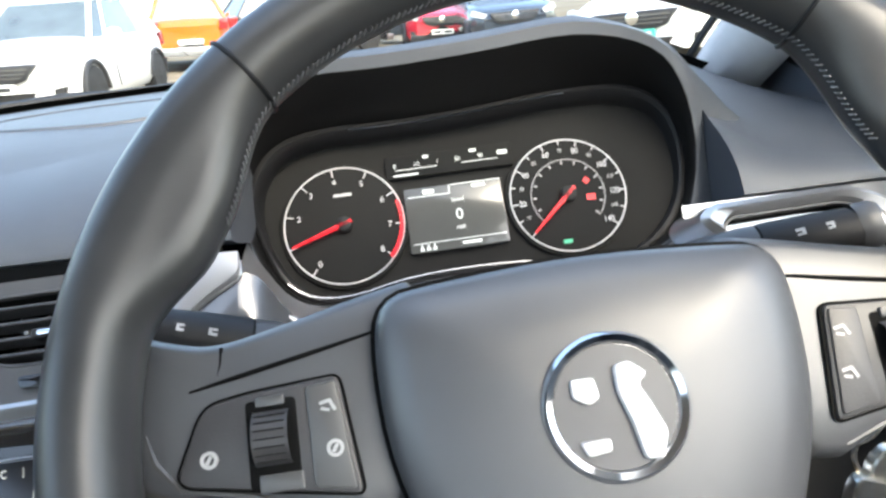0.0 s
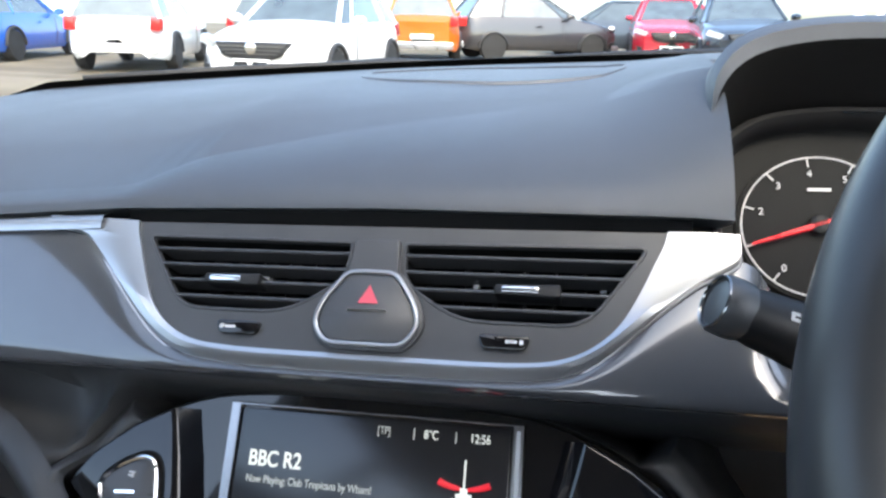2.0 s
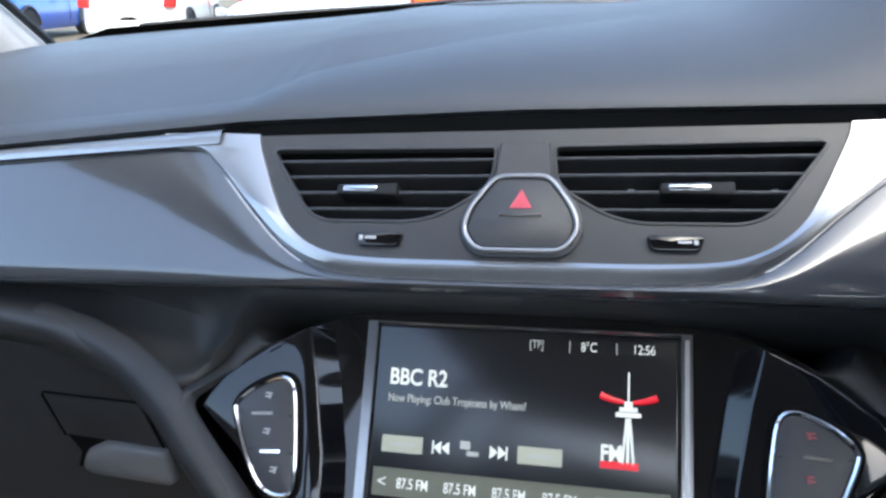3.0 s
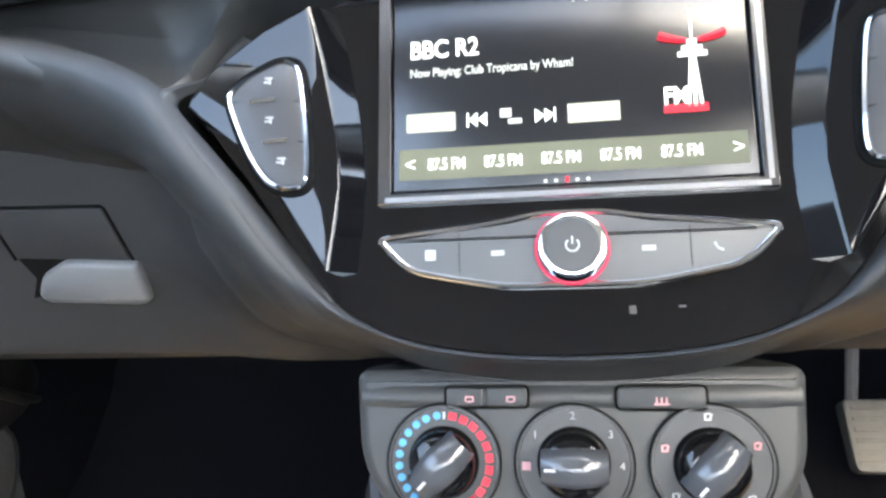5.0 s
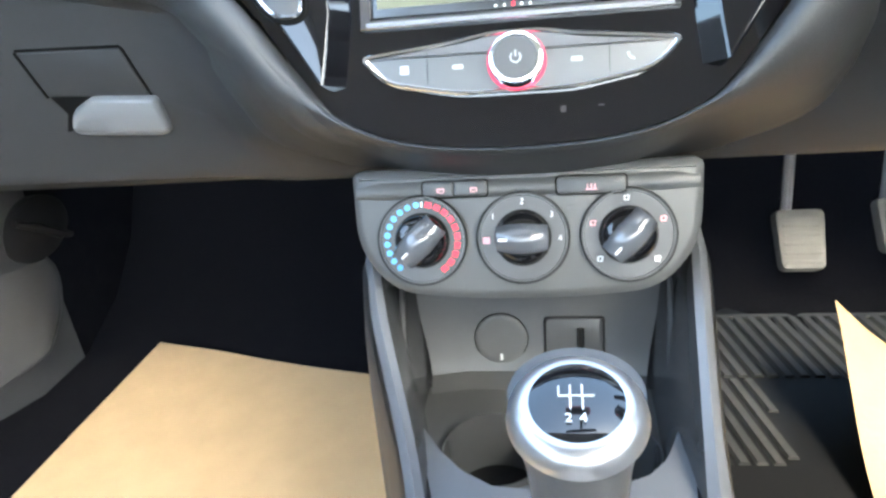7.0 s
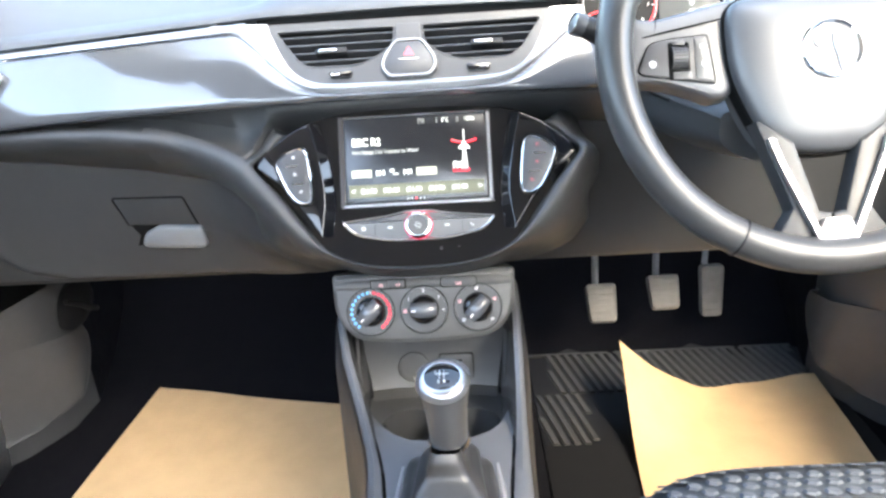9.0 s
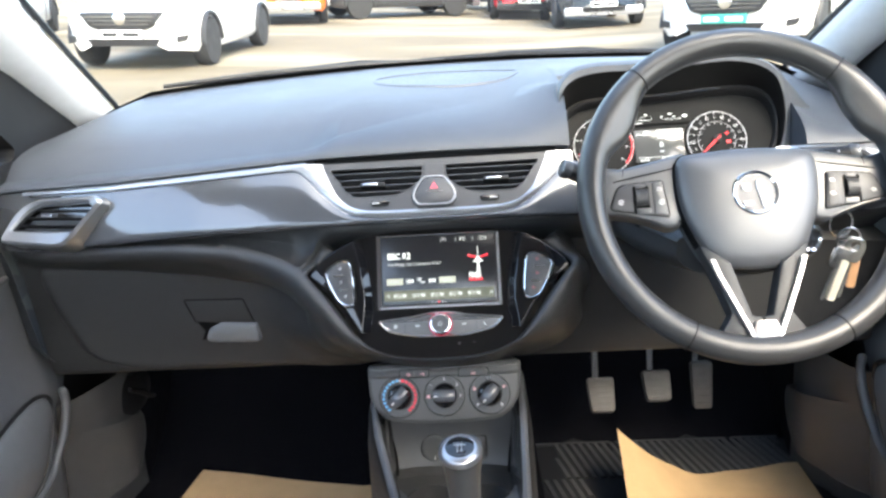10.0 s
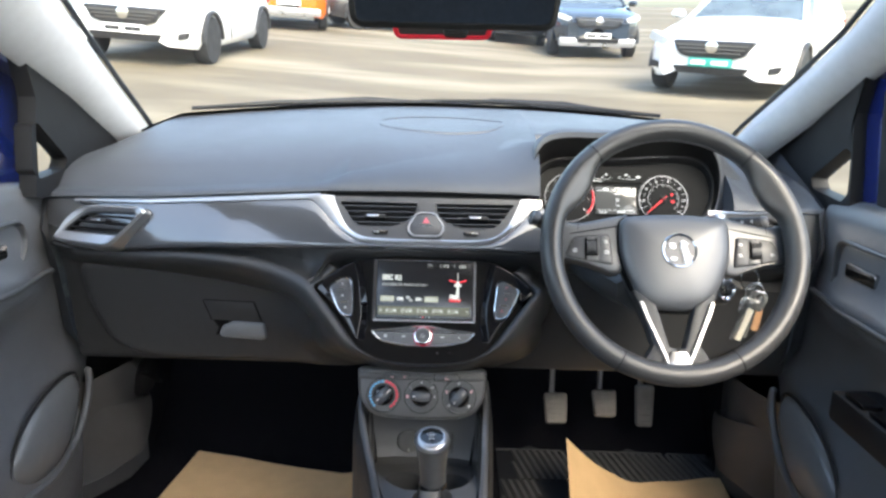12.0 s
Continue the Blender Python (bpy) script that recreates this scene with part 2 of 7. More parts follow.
def plate(pts, fr, w0, w1, edge=0.0, bm=None, back=False):
    """A slab of outline pts between w0 and w1, with its front edge rounded by edge."""
    rings = [at_w(pts, fr, w0)]
    if edge:
        rings += [at_w(pts, fr, w1 - edge), at_w(grown(pts, -edge * 0.3), fr, w1 - edge * 0.3), at_w(grown(pts, -edge), fr, w1)]
    else:
        rings += [at_w(pts, fr, w1)]
    return loft(rings, True, back, True, bm)


def band(outer, inner, fr, w0, w1, edge=0.0):
    """A ring between two outlines of one length."""
    e = edge
    rings = [at_w(outer, fr, w0), at_w(outer, fr, w1 - e), at_w(grown(outer, -e), fr, w1), at_w(grown(inner, e), fr, w1), at_w(inner, fr, w1 - e), at_w(inner, fr, w0)]
    return loft(rings)


def lathe(prof, fr, n=32, cap0=False, cap1=True, bm=None, ell=1.0):
    """prof: rows of (radius, w)."""
    return loft([at_w(circle(r, n, ry=r * ell), fr, w) for r, w in prof], True, cap0, cap1, bm)


def tube(path, r, n=10, closed=False, bm=None, flat=1.0):
    """A round bar along a path; r is a number or a list of radii."""
    pts = [Vector(p) for p in path]
    m = len(pts)
    rings = []
    up = None
    for i in range(m):
        a = pts[i - 1] if (closed or i) else pts[i]
        b = pts[(i + 1) % m] if (closed or i < m - 1) else pts[i]
        d = (b - a).normalized()
        if up is None:
            up = d.orthogonal().normalized()
        up = (up - d * up.dot(d)).normalized()
        side = d.cross(up)
        ri = r[i] if isinstance(r, (list, tuple)) else r
        rings.append([pts[i] + up * ri * math.cos(2 * math.pi * k / n) + side * ri * flat * math.sin(2 * math.pi * k / n) for k in range(n)])
    if closed:
        rings.append(rings[0])
    bm = loft(rings, True, not closed, not closed, bm)
    if closed:
        bmesh.ops.remove_doubles(bm, verts=bm.verts[:], dist=1e-6)
    return bm


def box(x0, y0, z0, x1, y1, z1, bevel=0.0, seg=2):
    bm = bmesh.new()
    bmesh.ops.create_cube(bm, size=1)
    for v in bm.verts:
        v.co = Vector((x0 + (v.co.x + 0.5) * (x1 - x0), y0 + (v.co.y + 0.5) * (y1 - y0), z0 + (v.co.z + 0.5) * (z1 - z0)))
    if bevel:
        bmesh.ops.bevel(bm, geom=bm.edges[:], offset=bevel, segments=seg, affect="EDGES", profile=0.6)
    return bm


def smooth_step(a, b, x):
    t = min(1, max(0, (x - a) / (b - a)))
    return t * t * (3 - 2 * t)


def interp(x, xs, ys):
    return float(np.interp(x, xs, ys))


def spin(fr, u, v, w=0.0, deg=0.0):
    return fr @ Matrix.Translation((u, v, w)) @ Matrix.Rotation(radians(deg), 4, "Z")


def lettering(words, fr, u, v, w, size, material, parent, align="LEFT", name="lettering", squeeze=1.0, bold=0.0):
    cu = bpy.data.curves.new("lettering", "FONT")
    cu.body, cu.size, cu.align_x, cu.extrude = words, size, align, 0.00015
    cu.offset = bold
    ob = new("lettering_temp", cu)
    me = bpy.data.meshes.new_from_object(ob.evaluated_get(bpy.context.evaluated_depsgraph_get()))
    bpy.data.objects.remove(ob)
    bm = bmesh.new()
    bm.from_mesh(me)
    bpy.data.meshes.remove(me)
    bm.transform(spin(fr, u, v, w) @ Matrix.Diagonal((squeeze, 1, 1, 1)))
    return part(name, bm, material, parent, flat=True)


def bars(fr, rows, w, material, parent, name="mark", edge=0.0):
    """Small raised marks, each one its own part: rows of (u, v, width, height, degrees)."""
    for u, v, a, b, deg in rows:
        ob = part(name, plate(rect(-a / 2, -b / 2, a / 2, b / 2), spin(fr, u, v, 0, deg), w - 0.0004, w, edge), material, parent, flat=True)
    return ob


# ---- the dashboard ----
PANEL = plane_axes((0, 0, 0.932), 0.60)      # centre vents
STACK = plane_axes((0, -0.0203, 0.827), 0.46)  # radio
HEAT = plane_axes((-0.002, -0.042, 0.653), 0.40)  # heater
WHEEL = plane_axes((0.343, -0.180, 0.944), 0.46)  # steering wheel
CLUSTER = plane_axes((0.323, 0.100, 0.967), 0.45)  # instruments


def lip(x):
    """Front lower edge of the upper pad at x: (y, z)."""
    a = abs(x)
    if 0.184 < x < 0.502:
        return 0.160, 1.030
    return interp(a, (0, 0.16, 0.33, 0.46, 0.60, 0.68), (0.022, 0.022, 0.024, 0.030, 0.055, 0.080)), interp(a, (0, 0.16, 0.33, 0.46, 0.60, 0.68), (0.983, 0.981, 0.971, 0.963, 0.957, 0.950))


def rear_edge(x):
    k = (abs(x) / 0.63) ** 2
    return 0.60 - 0.24 * k, 1.104 - 0.035 * k - 0.055 * smooth_step(0.545, 0.690, abs(x))


def crease(x):
    """The soft crease where the front roll of the pad meets its top: (y, z), before the rise towards the hood."""
    y, z = lip(-abs(x))
    xk = (-0.165, -0.16, -0.13, -0.036, 0.036, 0.115, 0.150, 0.186)
    k = smooth_step(-0.30, -0.165, x) if x < -0.165 else 1.0
    dy = interp(x, xk, (0.018, 0.020, 0.040, 0.078, 0.116, 0.146, 0.122, 0.078))
    dz = interp(x, xk, (0.012, 0.015, 0.028, 0.0435, 0.0525, 0.0640, 0.0710, 0.0780))
    return y + dy * k + 0.022 * (1 - k), z + dz * k + 0.012 * (1 - k)


def mound(x, y):
    """The pad swells up beside the instrument hood."""
    return 0.004 * smooth_step(0.10, 0.185, x) * smooth_step(0.40, 0.14, y) * smooth_step(0.06, 0.14, y)


def pad_top(x, y):
    """Height of the pad behind its crease."""
    yc, zc = crease(x)
    yr, zr = rear_edge(x)
    k = min(1.0, max(0.0, (x + 0.165) / 0.335))
    t = min(1.0, max(0.0, (y - yc) / (yr - yc)))
    return zc * (1 - t) + zr * t + 0.026 * (1 - k) ** 1.6 * math.sin(math.pi * t ** 0.6) + 0.006 * k * math.sin(math.pi * t)


def pad_section(x):
    y, z = lip(x)
    yr, zr = rear_edge(x)
    yc, zc = crease(x)
    sharp = smooth_step(-0.17, -0.12, x) * smooth_step(0.17, 0.12, x)
    if 0.184 < x < 0.502:
        y, z, yc, zc, sharp = 0.160, 1.030, 0.175, pad_top(0.186, 0.175) - 0.002, 0.0
    if x >= 0.502:
        yc, zc, sharp = y + interp(x, (0.502, 0.54, 0.62), (0.050, 0.028, 0.020)), z + interp(x, (0.502, 0.54, 0.62), (0.048, 0.022, 0.012)), 0.0
    p = [(y + 0.05, z - 0.012), (y + 0.012, z - 0.004), (y, z), (y + 0.0015, z + 0.004)]
    for t in (0.18, 0.36, 0.54, 0.72, 0.88, 1.0):
        a, c, e = (1 - t) ** 2, 2 * t * (1 - t), t * t
        p.append((a * (y + 0.0015) + c * (y + 0.22 * (yc - y)) + e * yc, a * (z + 0.004) + c * (z + 0.62 * (zc - z)) + e * zc))
    p.append((yc + 0.003, zc - 0.0040 * sharp + 0.0006))
    for i in range(1, 11):
        t = i / 10
        yy = yc + 0.004 + (yr - yc - 0.004) * t
        if x < 0.184:
            zz = pad_top(x, yy) - 0.0034 * sharp * (1 - t) ** 2
        else:
            zz = zc * (1 - t) + zr * t + interp(x, (0.19, 0.40, 0.52), (0.006, 0.012, 0.010)) * math.sin(math.pi * t ** 0.6)
        p.append((yy, zz))
    p += [(yr + 0.004, zr - 0.004), (yr + 0.006, zr - 0.05)]
    return [(a, c + (mound(x, a) if x < 0.30 else 0.0)) for a, c in p]


dash = thing("dashboard", (0, 0.2, 0.75), "dark blue-grey soft plastic dashboard across the car", "dashboard")
xs = sorted([-0.668 + 1.336 * i / 90 for i in range(91)] + [0.1835, 0.1845, 0.5015, 0.5025])
part("upper_pad", loft([[(x, y, z) for y, z in pad_section(x)] for x in xs], closed=False), PAD, dash, "grained blue-grey upper pad with a soft crease", angle=60)
# oval lid let into the top of the pad
def lid_ring(s, lift):
    out = []
    for i in range(56):
        a = 2 * math.pi * i / 56
        x, y = 0.012 + 0.127 * s * math.cos(a), 0.335 + 0.075 * s * math.sin(a)
        out.append((x, y, pad_top(x, y) + mound(x, y) + lift))
    return out


part("top_lid", loft([lid_ring(1.0, -0.004), lid_ring(0.995, 0.0000), lid_ring(0.975, 0.0003), lid_ring(0.93, 0.0003), lid_ring(0.6, 0.0003), lid_ring(0.2, 0.0003)], True, False, True), PAD, dash, "oval lid in the pad", angle=70)
part("lid_joint", tube([lid_ring(1.0, 0.0006)[i] for i in range(2, 27)], [0.0004] + [0.0011] * 23 + [0.0004], 6), CHAR, dash, "dark joint behind the lid")
# shadow gap and the dark strip under the lip
part("lip_strip", loft([[(x, lip(x)[0] + 0.008, lip(x)[1] - 0.002), (x, lip(x)[0] + 0.012, lip(x)[1] - 0.012), (x, lip(x)[0] + 0.05, lip(x)[1] - 0.014)] for x in [-0.165 + 0.33 * i / 12 for i in range(13)]], closed=False), BLACK, dash)


def wing_bottom(x):
    """Lower edge of the glossy wing panel left of the middle: (y, z)."""
    return interp(x, (-0.68, -0.60, -0.46, -0.33, -0.20, -0.10), (0.085, 0.040, 0.010, -0.008, -0.016, -0.020)), interp(x, (-0.68, -0.60, -0.46, -0.33, -0.20, -0.10), (0.868, 0.872, 0.884, 0.893, 0.897, 0.899))


def tucked(x, y1, z1):
    """The lower edge of the decor rolls under."""
    return [(x, y1 + 0.0015, z1 - 0.0035), (x, y1 + 0.007, z1 - 0.0065), (x, y1 + 0.016, z1 - 0.0075), (x, y1 + 0.03, z1 - 0.004)]


def wing_row(x):
    (y0, z0), (y1, z1) = lip(x), wing_bottom(x)
    out = []
    for i in range(11):
        t = i / 10
        bulge = -0.0025 * math.sin(math.pi * t)
        out.append((x, (y0 + 0.004) * (1 - t) + y1 * t + bulge, (z0 - 0.003) * (1 - t) + z1 * t))
    return out + tucked(x, y1, z1)


# the same decor on the far side of the instruments
part("wing_panel", loft([[(-p[0], p[1], p[2]) for p in wing_row(-0.665 + 0.205 * i / 16)] for i in range(17)], closed=False), SATIN, dash, "bright silver decor panel beside the instruments")
# thin chrome line along the top of the wing and its turn towards the middle vents
rows = []
for x in [-0.60 + 0.425 * i / 40 for i in range(41)]:
    y, z = lip(x)
    h = interp(x, (-0.60, -0.40, -0.25, -0.20, -0.175), (0.0040, 0.0055, 0.0068, 0.0074, 0.0074))
    lean = 0.50
    rows.append([(x, y + 0.006, z - 0.0035), (x, y - 0.0012, z - 0.0038), (x, y - 0.0024 - lean * 0.4 * h, z - 0.0035 - 0.5 * h), (x, y - 0.0014 - lean * h, z - 0.0035 - h), (x, y + 0.006 - lean * h, z - 0.0040 - h)])
part("chrome_line", loft(rows, closed=False), SATIN, dash, "satin chrome strip tapering towards the door", angle=60)


# half outlines of the U round the middle vents, from the top corner down to the middle: (u, v)
inner_u = chaikin([(0.152, 0.047), (0.1505, 0.040), (0.146, 0.030), (0.138, 0.012), (0.128, -0.006), (0.110, -0.020), (0.085, -0.0255), (0, -0.0255)], 3, closed=False)
outer_far = chaikin([(0.215, 0.0490), (0.205, 0.0412), (0.187, 0.0400), (0.1760, 0.0310), (0.1530, 0.0070), (0.1240, -0.0200), (0.0950, -0.0312), (0, -0.0308)], 3, closed=False)
line_far = chaikin([(0.216, 0.0460), (0.206, 0.0390), (0.188, 0.0372), (0.1740, 0.0265), (0.1480, -0.0015), (0.1210, -0.0255), (0.0900, -0.0368), (0, -0.0370)], 3, closed=False)
outer_near = chaikin([(0.186, 0.046), (0.1865, 0.0345), (0.1800, 0.0290), (0.1670, 0.0215), (0.1450, 0.0035), (0.1200, -0.0195), (0.0950, -0.0304), (0, -0.0308)], 3, closed=False)
line_near = chaikin([(0.186, 0.042), (0.1868, 0.0315), (0.1790, 0.0265), (0.1650, 0.0195), (0.1430, 0.0000), (0.1170, -0.0255), (0.0900, -0.0362), (0, -0.0370)], 3, closed=False)


def u_trim(side, outer, line):
    """Rows across the frame: the bevel outside, the bright face, the edge towards the facing."""
    rows = []
    for a, b, c in zip(outer, inner_u, line):
        m = Vector(a).lerp(Vector(b), 0.5)
        rows.append([PANEL @ Vector((side * q[0], q[1], w)) for q, w in ((c, -0.012), (c, -0.0030), (a, 0.0022), (m, 0.0034), (b, 0.002), (b, -0.012))])
    return rows


part("chrome_surround", loft(u_trim(-1, outer_far, line_far) + u_trim(1, outer_near, line_near)[::-1][1:], closed=False), SATIN, dash, "wide satin chrome frame in a U", angle=25)
u_edge = sorted([(-p[0], p[1]) for p in line_far] + [(p[0], p[1]) for p in line_near])


def wing_under(x):
    """The decor panel below the U of the middle vents, at x."""
    v = interp(x, [p[0] for p in u_edge], [p[1] for p in u_edge])
    top = PANEL @ Vector((x, v + 0.004 * smooth_step(-0.232, -0.20, x), -0.003))
    y1, z1 = wing_bottom(-abs(x))
    y0, z0 = lip(min(x, -0.1))
    w = smooth_step(-0.23, -0.12, x)
    out = []
    for i in range(11):
        t = i / 10
        z = top.z * (1 - t) + z1 * t
        own = top.y * (1 - t) + y1 * t - 0.003 * math.sin(math.pi * t)
        tr = (z0 - 0.003 - z) / (z0 - 0.003 - z1)
        far = (y0 + 0.004) * (1 - tr) + y1 * tr - 0.0025 * math.sin(math.pi * tr)
        out.append((x, far * (1 - w) + own * w, z))
    return out + tucked(x, y1, z1)


left_rows = [wing_row(-0.665 + 0.432 * i / 40) for i in range(41)] + [wing_under(-0.2315 + 0.4155 * i / 120) for i in range(121)]
part("wing_panel", loft(left_rows, closed=False), WING, dash, "glossy grey decor panel", angle=60)


def decor_z(x):
    """Height of the decor's upper edge beside and under the instruments."""
    return interp(x, (0.184, 0.195, 0.205, 0.222, 0.26, 0.46, 0.50), (0.9560, 0.946, 0.930, 0.919, 0.911, 0.911, 0.93))


def right_row(x):
    """The decor goes on beside the middle and under the instruments to the far side of the column."""
    y1, z1 = wing_bottom(-abs(x))
    ztop = decor_z(x)
    own = [(x, 0.026 * (1 - t) + y1 * t - 0.003 * math.sin(math.pi * t), ztop * (1 - t) + z1 * t) for t in [i / 10 for i in range(11)]] + tucked(x, y1, z1)
    k = smooth_step(0.184, 0.215, x)
    first = wing_under(0.184)
    return [(x, a[1] * (1 - k) + b[1] * k, a[2] * (1 - k) + b[2] * k) for a, b in zip(first, own)]


part("wing_panel", loft([right_row(0.1840 + 0.312 * i / 60) for i in range(61)], closed=False), WING, dash, "glossy grey decor panel under the instruments", angle=60)
# thin chrome edge outside the U
edge_l = [PANEL @ Vector((-p[0], p[1] - 0.0006, -0.0016)) for p in line_far if p[0] < 0.196]
edge_r = [PANEL @ Vector((p[0], p[1] - 0.0006, -0.0016)) for p in line_near]
edge_w = []
for x in [-0.59 + 0.385 * i / 30 for i in range(31)]:
    (y, z), h = lip(x), interp(x, (-0.60, -0.40, -0.25, -0.20), (0.0040, 0.0055, 0.0068, 0.0074))
    edge_w.append(Vector((x, y - 0.0010, z - 0.0062 - h)))
part("chrome_edge", tube(edge_w + edge_l + edge_r[::-1][1:], 0.0009, 6), KNOBSILVER, dash)
# grey facing between the vents
face = [(-p[0], p[1]) for p in inner_u] + [p for p in inner_u[::-1][1:]]
vl = [(-0.1435, 0.0385), (-0.015, 0.0375), (-0.016, 0.016), (-0.047, -0.0045), (-0.113, -0.0045)]
vr = [(-p[0], p[1]) for p in vl][::-1]


def facing_with_holes(outline, holes, fr, w):
    """A flat face with holes, by bridging outlines with triangles."""
    bm = bmesh.new()
    edges = []
    for loop in [outline] + holes:
        vs = [bm.verts.new(fr @ Vector((p[0], p[1], w))) for p in loop]
        edges += [bm.edges.new((vs[i], vs[(i + 1) % len(vs)])) for i in range(len(vs))]
    bmesh.ops.triangle_fill(bm, use_beauty=True, use_dissolve=False, edges=edges)
    return bm


hole_l, hole_r = fillet(vl, (0.006, 0.003, 0.012, 0.016, 0.014), 5), fillet(vr, (0.014, 0.016, 0.012, 0.003, 0.006), 5)
part("vent_facing", facing_with_holes(face, [hole_l, hole_r], PANEL, 0.0), CHAR, dash, "charcoal plastic facing of the middle vents")


def vent(hole, fr, n_slats, tab_u, tab_v, label, group, slat_mat):
    """An air vent: duct, frame, slats and the little adjusting tab."""
    c = fr @ Vector((sum(p[0] for p in hole) / len(hole), sum(p[1] for p in hole) / len(hole), -0.02))
    v = thing("air_vent", c, label, "air vent", group)
    part("duct", loft([at_w(hole, fr, 0.0), at_w(grown(hole, -0.001), fr, -0.004), at_w(grown(hole, -0.002), fr, -0.045)], True, False, True), VOID, v, "black duct")
    part("vent_frame", band(grown(hole, 0.0008), grown(hole, -0.0010), fr, -0.006, 0.0007, 0.0004), CHAR, v)
    vs = [p[1] for p in hole]
    v0, v1 = min(vs), max(vs)
    for i in range(n_slats):
        t = (i + 0.8) / (n_slats + 0.6)
        vv = v1 + (v0 - v1) * t
        cuts = []
        for k in range(len(hole)):
            a, b = hole[k], hole[(k + 1) % len(hole)]
            if (a[1] - vv) * (b[1] - vv) < 0:
                s = (vv - a[1]) / (b[1] - a[1])
                cuts.append(a[0] + s * (b[0] - a[0]))
        if len(cuts) < 2:
            continue
        u0, u1 = min(cuts) + 0.001, max(cuts) - 0.001
        bm = bmesh.new()
        prof = [(-0.0010, -0.0014), (-0.0003, -0.0005), (0.0006, -0.0007), (0.0012, -0.0020), (0.0011, -0.0036), (-0.0004, -0.018), (-0.0012, -0.018), (-0.0010, -0.0030)]
        loft([[fr @ Vector((u, vv + a, b)) for a, b in prof] for u in (u0, u1)], True, True, True, bm)
        part("slat", bm, slat_mat, v)
    for u in np.linspace(min(p[0] for p in hole) + 0.03, max(p[0] for p in hole) - 0.03, 5):
        part("vane", loft([[fr @ Vector((u + a, vv, b)) for a, b in ((-0.0008, -0.024), (0.0008, -0.024), (0.0008, -0.04), (-0.0008, -0.04))] for vv in (v0 + 0.002, v1 - 0.002)], True, True, True), BLACK, v)
    for u in (0.30, 0.84) if tab_u > 0 else (0.55, 0.92):
        uu = min(p[0] for p in hole) * (1 - u) + max(p[0] for p in hole) * u
        vv = v1 - (v1 - v0) * 0.40
        part("vane_link", plate(fillet([(uu - 0.0016, vv - 0.0030), (uu + 0.0016, vv - 0.0030), (uu + 0.0016, vv + 0.0030), (uu - 0.0016, vv + 0.0030)], 0.0006), fr, -0.022, -0.016, 0.0004), GREYMARK, v, "pale peg behind the slats")
    tab = part("adjusting_tab", plate(fillet([(tab_u - 0.017, tab_v - 0.0028), (tab_u + 0.017, tab_v - 0.0036), (tab_u + 0.017, tab_v + 0.0036), (tab_u - 0.017, tab_v + 0.0028)], 0.0016), fr, -0.010, 0.003, 0.0012), BLACK, v, "black sliding tab with a bright insert")
    part("tab_insert", plate(rect(tab_u - 0.013, tab_v - 0.0014, tab_u + 0.006, tab_v + 0.0016, 0.001), fr, 0.002, 0.0036, 0.0004), CHROME, tab)
    return v


vent(hole_l, PANEL, 4, -0.083, 0.013, "black slatted middle air vent with a chrome tab", "middle vents", CHAR)
vent(hole_r, PANEL, 4, 0.083, 0.013, "black slatted middle air vent with a chrome tab", "middle vents", CHAR)
part("centre_tab", plate(fillet([(-0.0125, 0.0385), (0.0125, 0.0385), (0.015, 0.012), (-0.015, 0.012)], 0.001), PANEL, -0.004, 0.004, 0.001), CHAR, dash, flat=True)
for s in (-1, 1):
    kn = part("vent_wheel", plate(fillet([(s * 0.073 - 0.0135, -0.0108), (s * 0.073 + 0.0135, -0.0108), (s * 0.073 + 0.011, -0.0185), (s * 0.073 - 0.011, -0.0185)], 0.0032), PANEL, -0.004, 0.003, 0.001), PIANO, dash, "small black thumb wheel with a white mark")
    bars(PANEL, [(s * 0.073 + s * 0.004, -0.0146, 0.006, 0.0014, 0), (s * 0.073 + s * 0.009, -0.0146, 0.002, 0.0024, 0)], 0.0036, WHITEMARK, kn)

# ---- hazard switch ----
hz = thing("hazard_switch", PANEL @ Vector((0, 0, 0)), "rounded triangular charcoal hazard switch with a chrome rim", "switch")
hz_out = chaikin(fillet([(-0.0135, 0.0190), (0.0135, 0.0190), (0.0255, 0.0020), (0.0288, -0.0095), (0.0215, -0.0205), (-0.0215, -0.0205), (-0.0288, -0.0095), (-0.0255, 0.0020)], 0.006), 2)
part("switch_base", plate(grown(hz_out, 0.003), PANEL, -0.004, 0.0025, 0.001), CHAR, hz)
part("chrome_rim", tube(at_w(hz_out, PANEL, 0.0046), 0.0013, 10, closed=True), KNOBSILVER, hz, "bright chrome rim", angle=80)
cap_h = part("switch_cap", plate(grown(hz_out, -0.0016), PANEL, 0.0, 0.0045, 0.0012), CHAR, hz)
part("triangle_mark", band([(0.0056, 0.0015), (0, 0.0115), (-0.0056, 0.0015)], [(0.0026, 0.0032), (0, 0.0078), (-0.0026, 0.0032)], PANEL, 0.0044, 0.0050), HAZRED, cap_h, "red printed triangle", flat=True)
part("triangle_mark", plate([(0.0024, 0.0034), (0, 0.0076), (-0.0024, 0.0034)], PANEL, 0.0044, 0.0048), HAZRED, cap_h, flat=True)
bars(PANEL, [(0, -0.0025, 0.021, 0.0009, 0)], 0.0052, CHROME, cap_h, "chrome_bar")

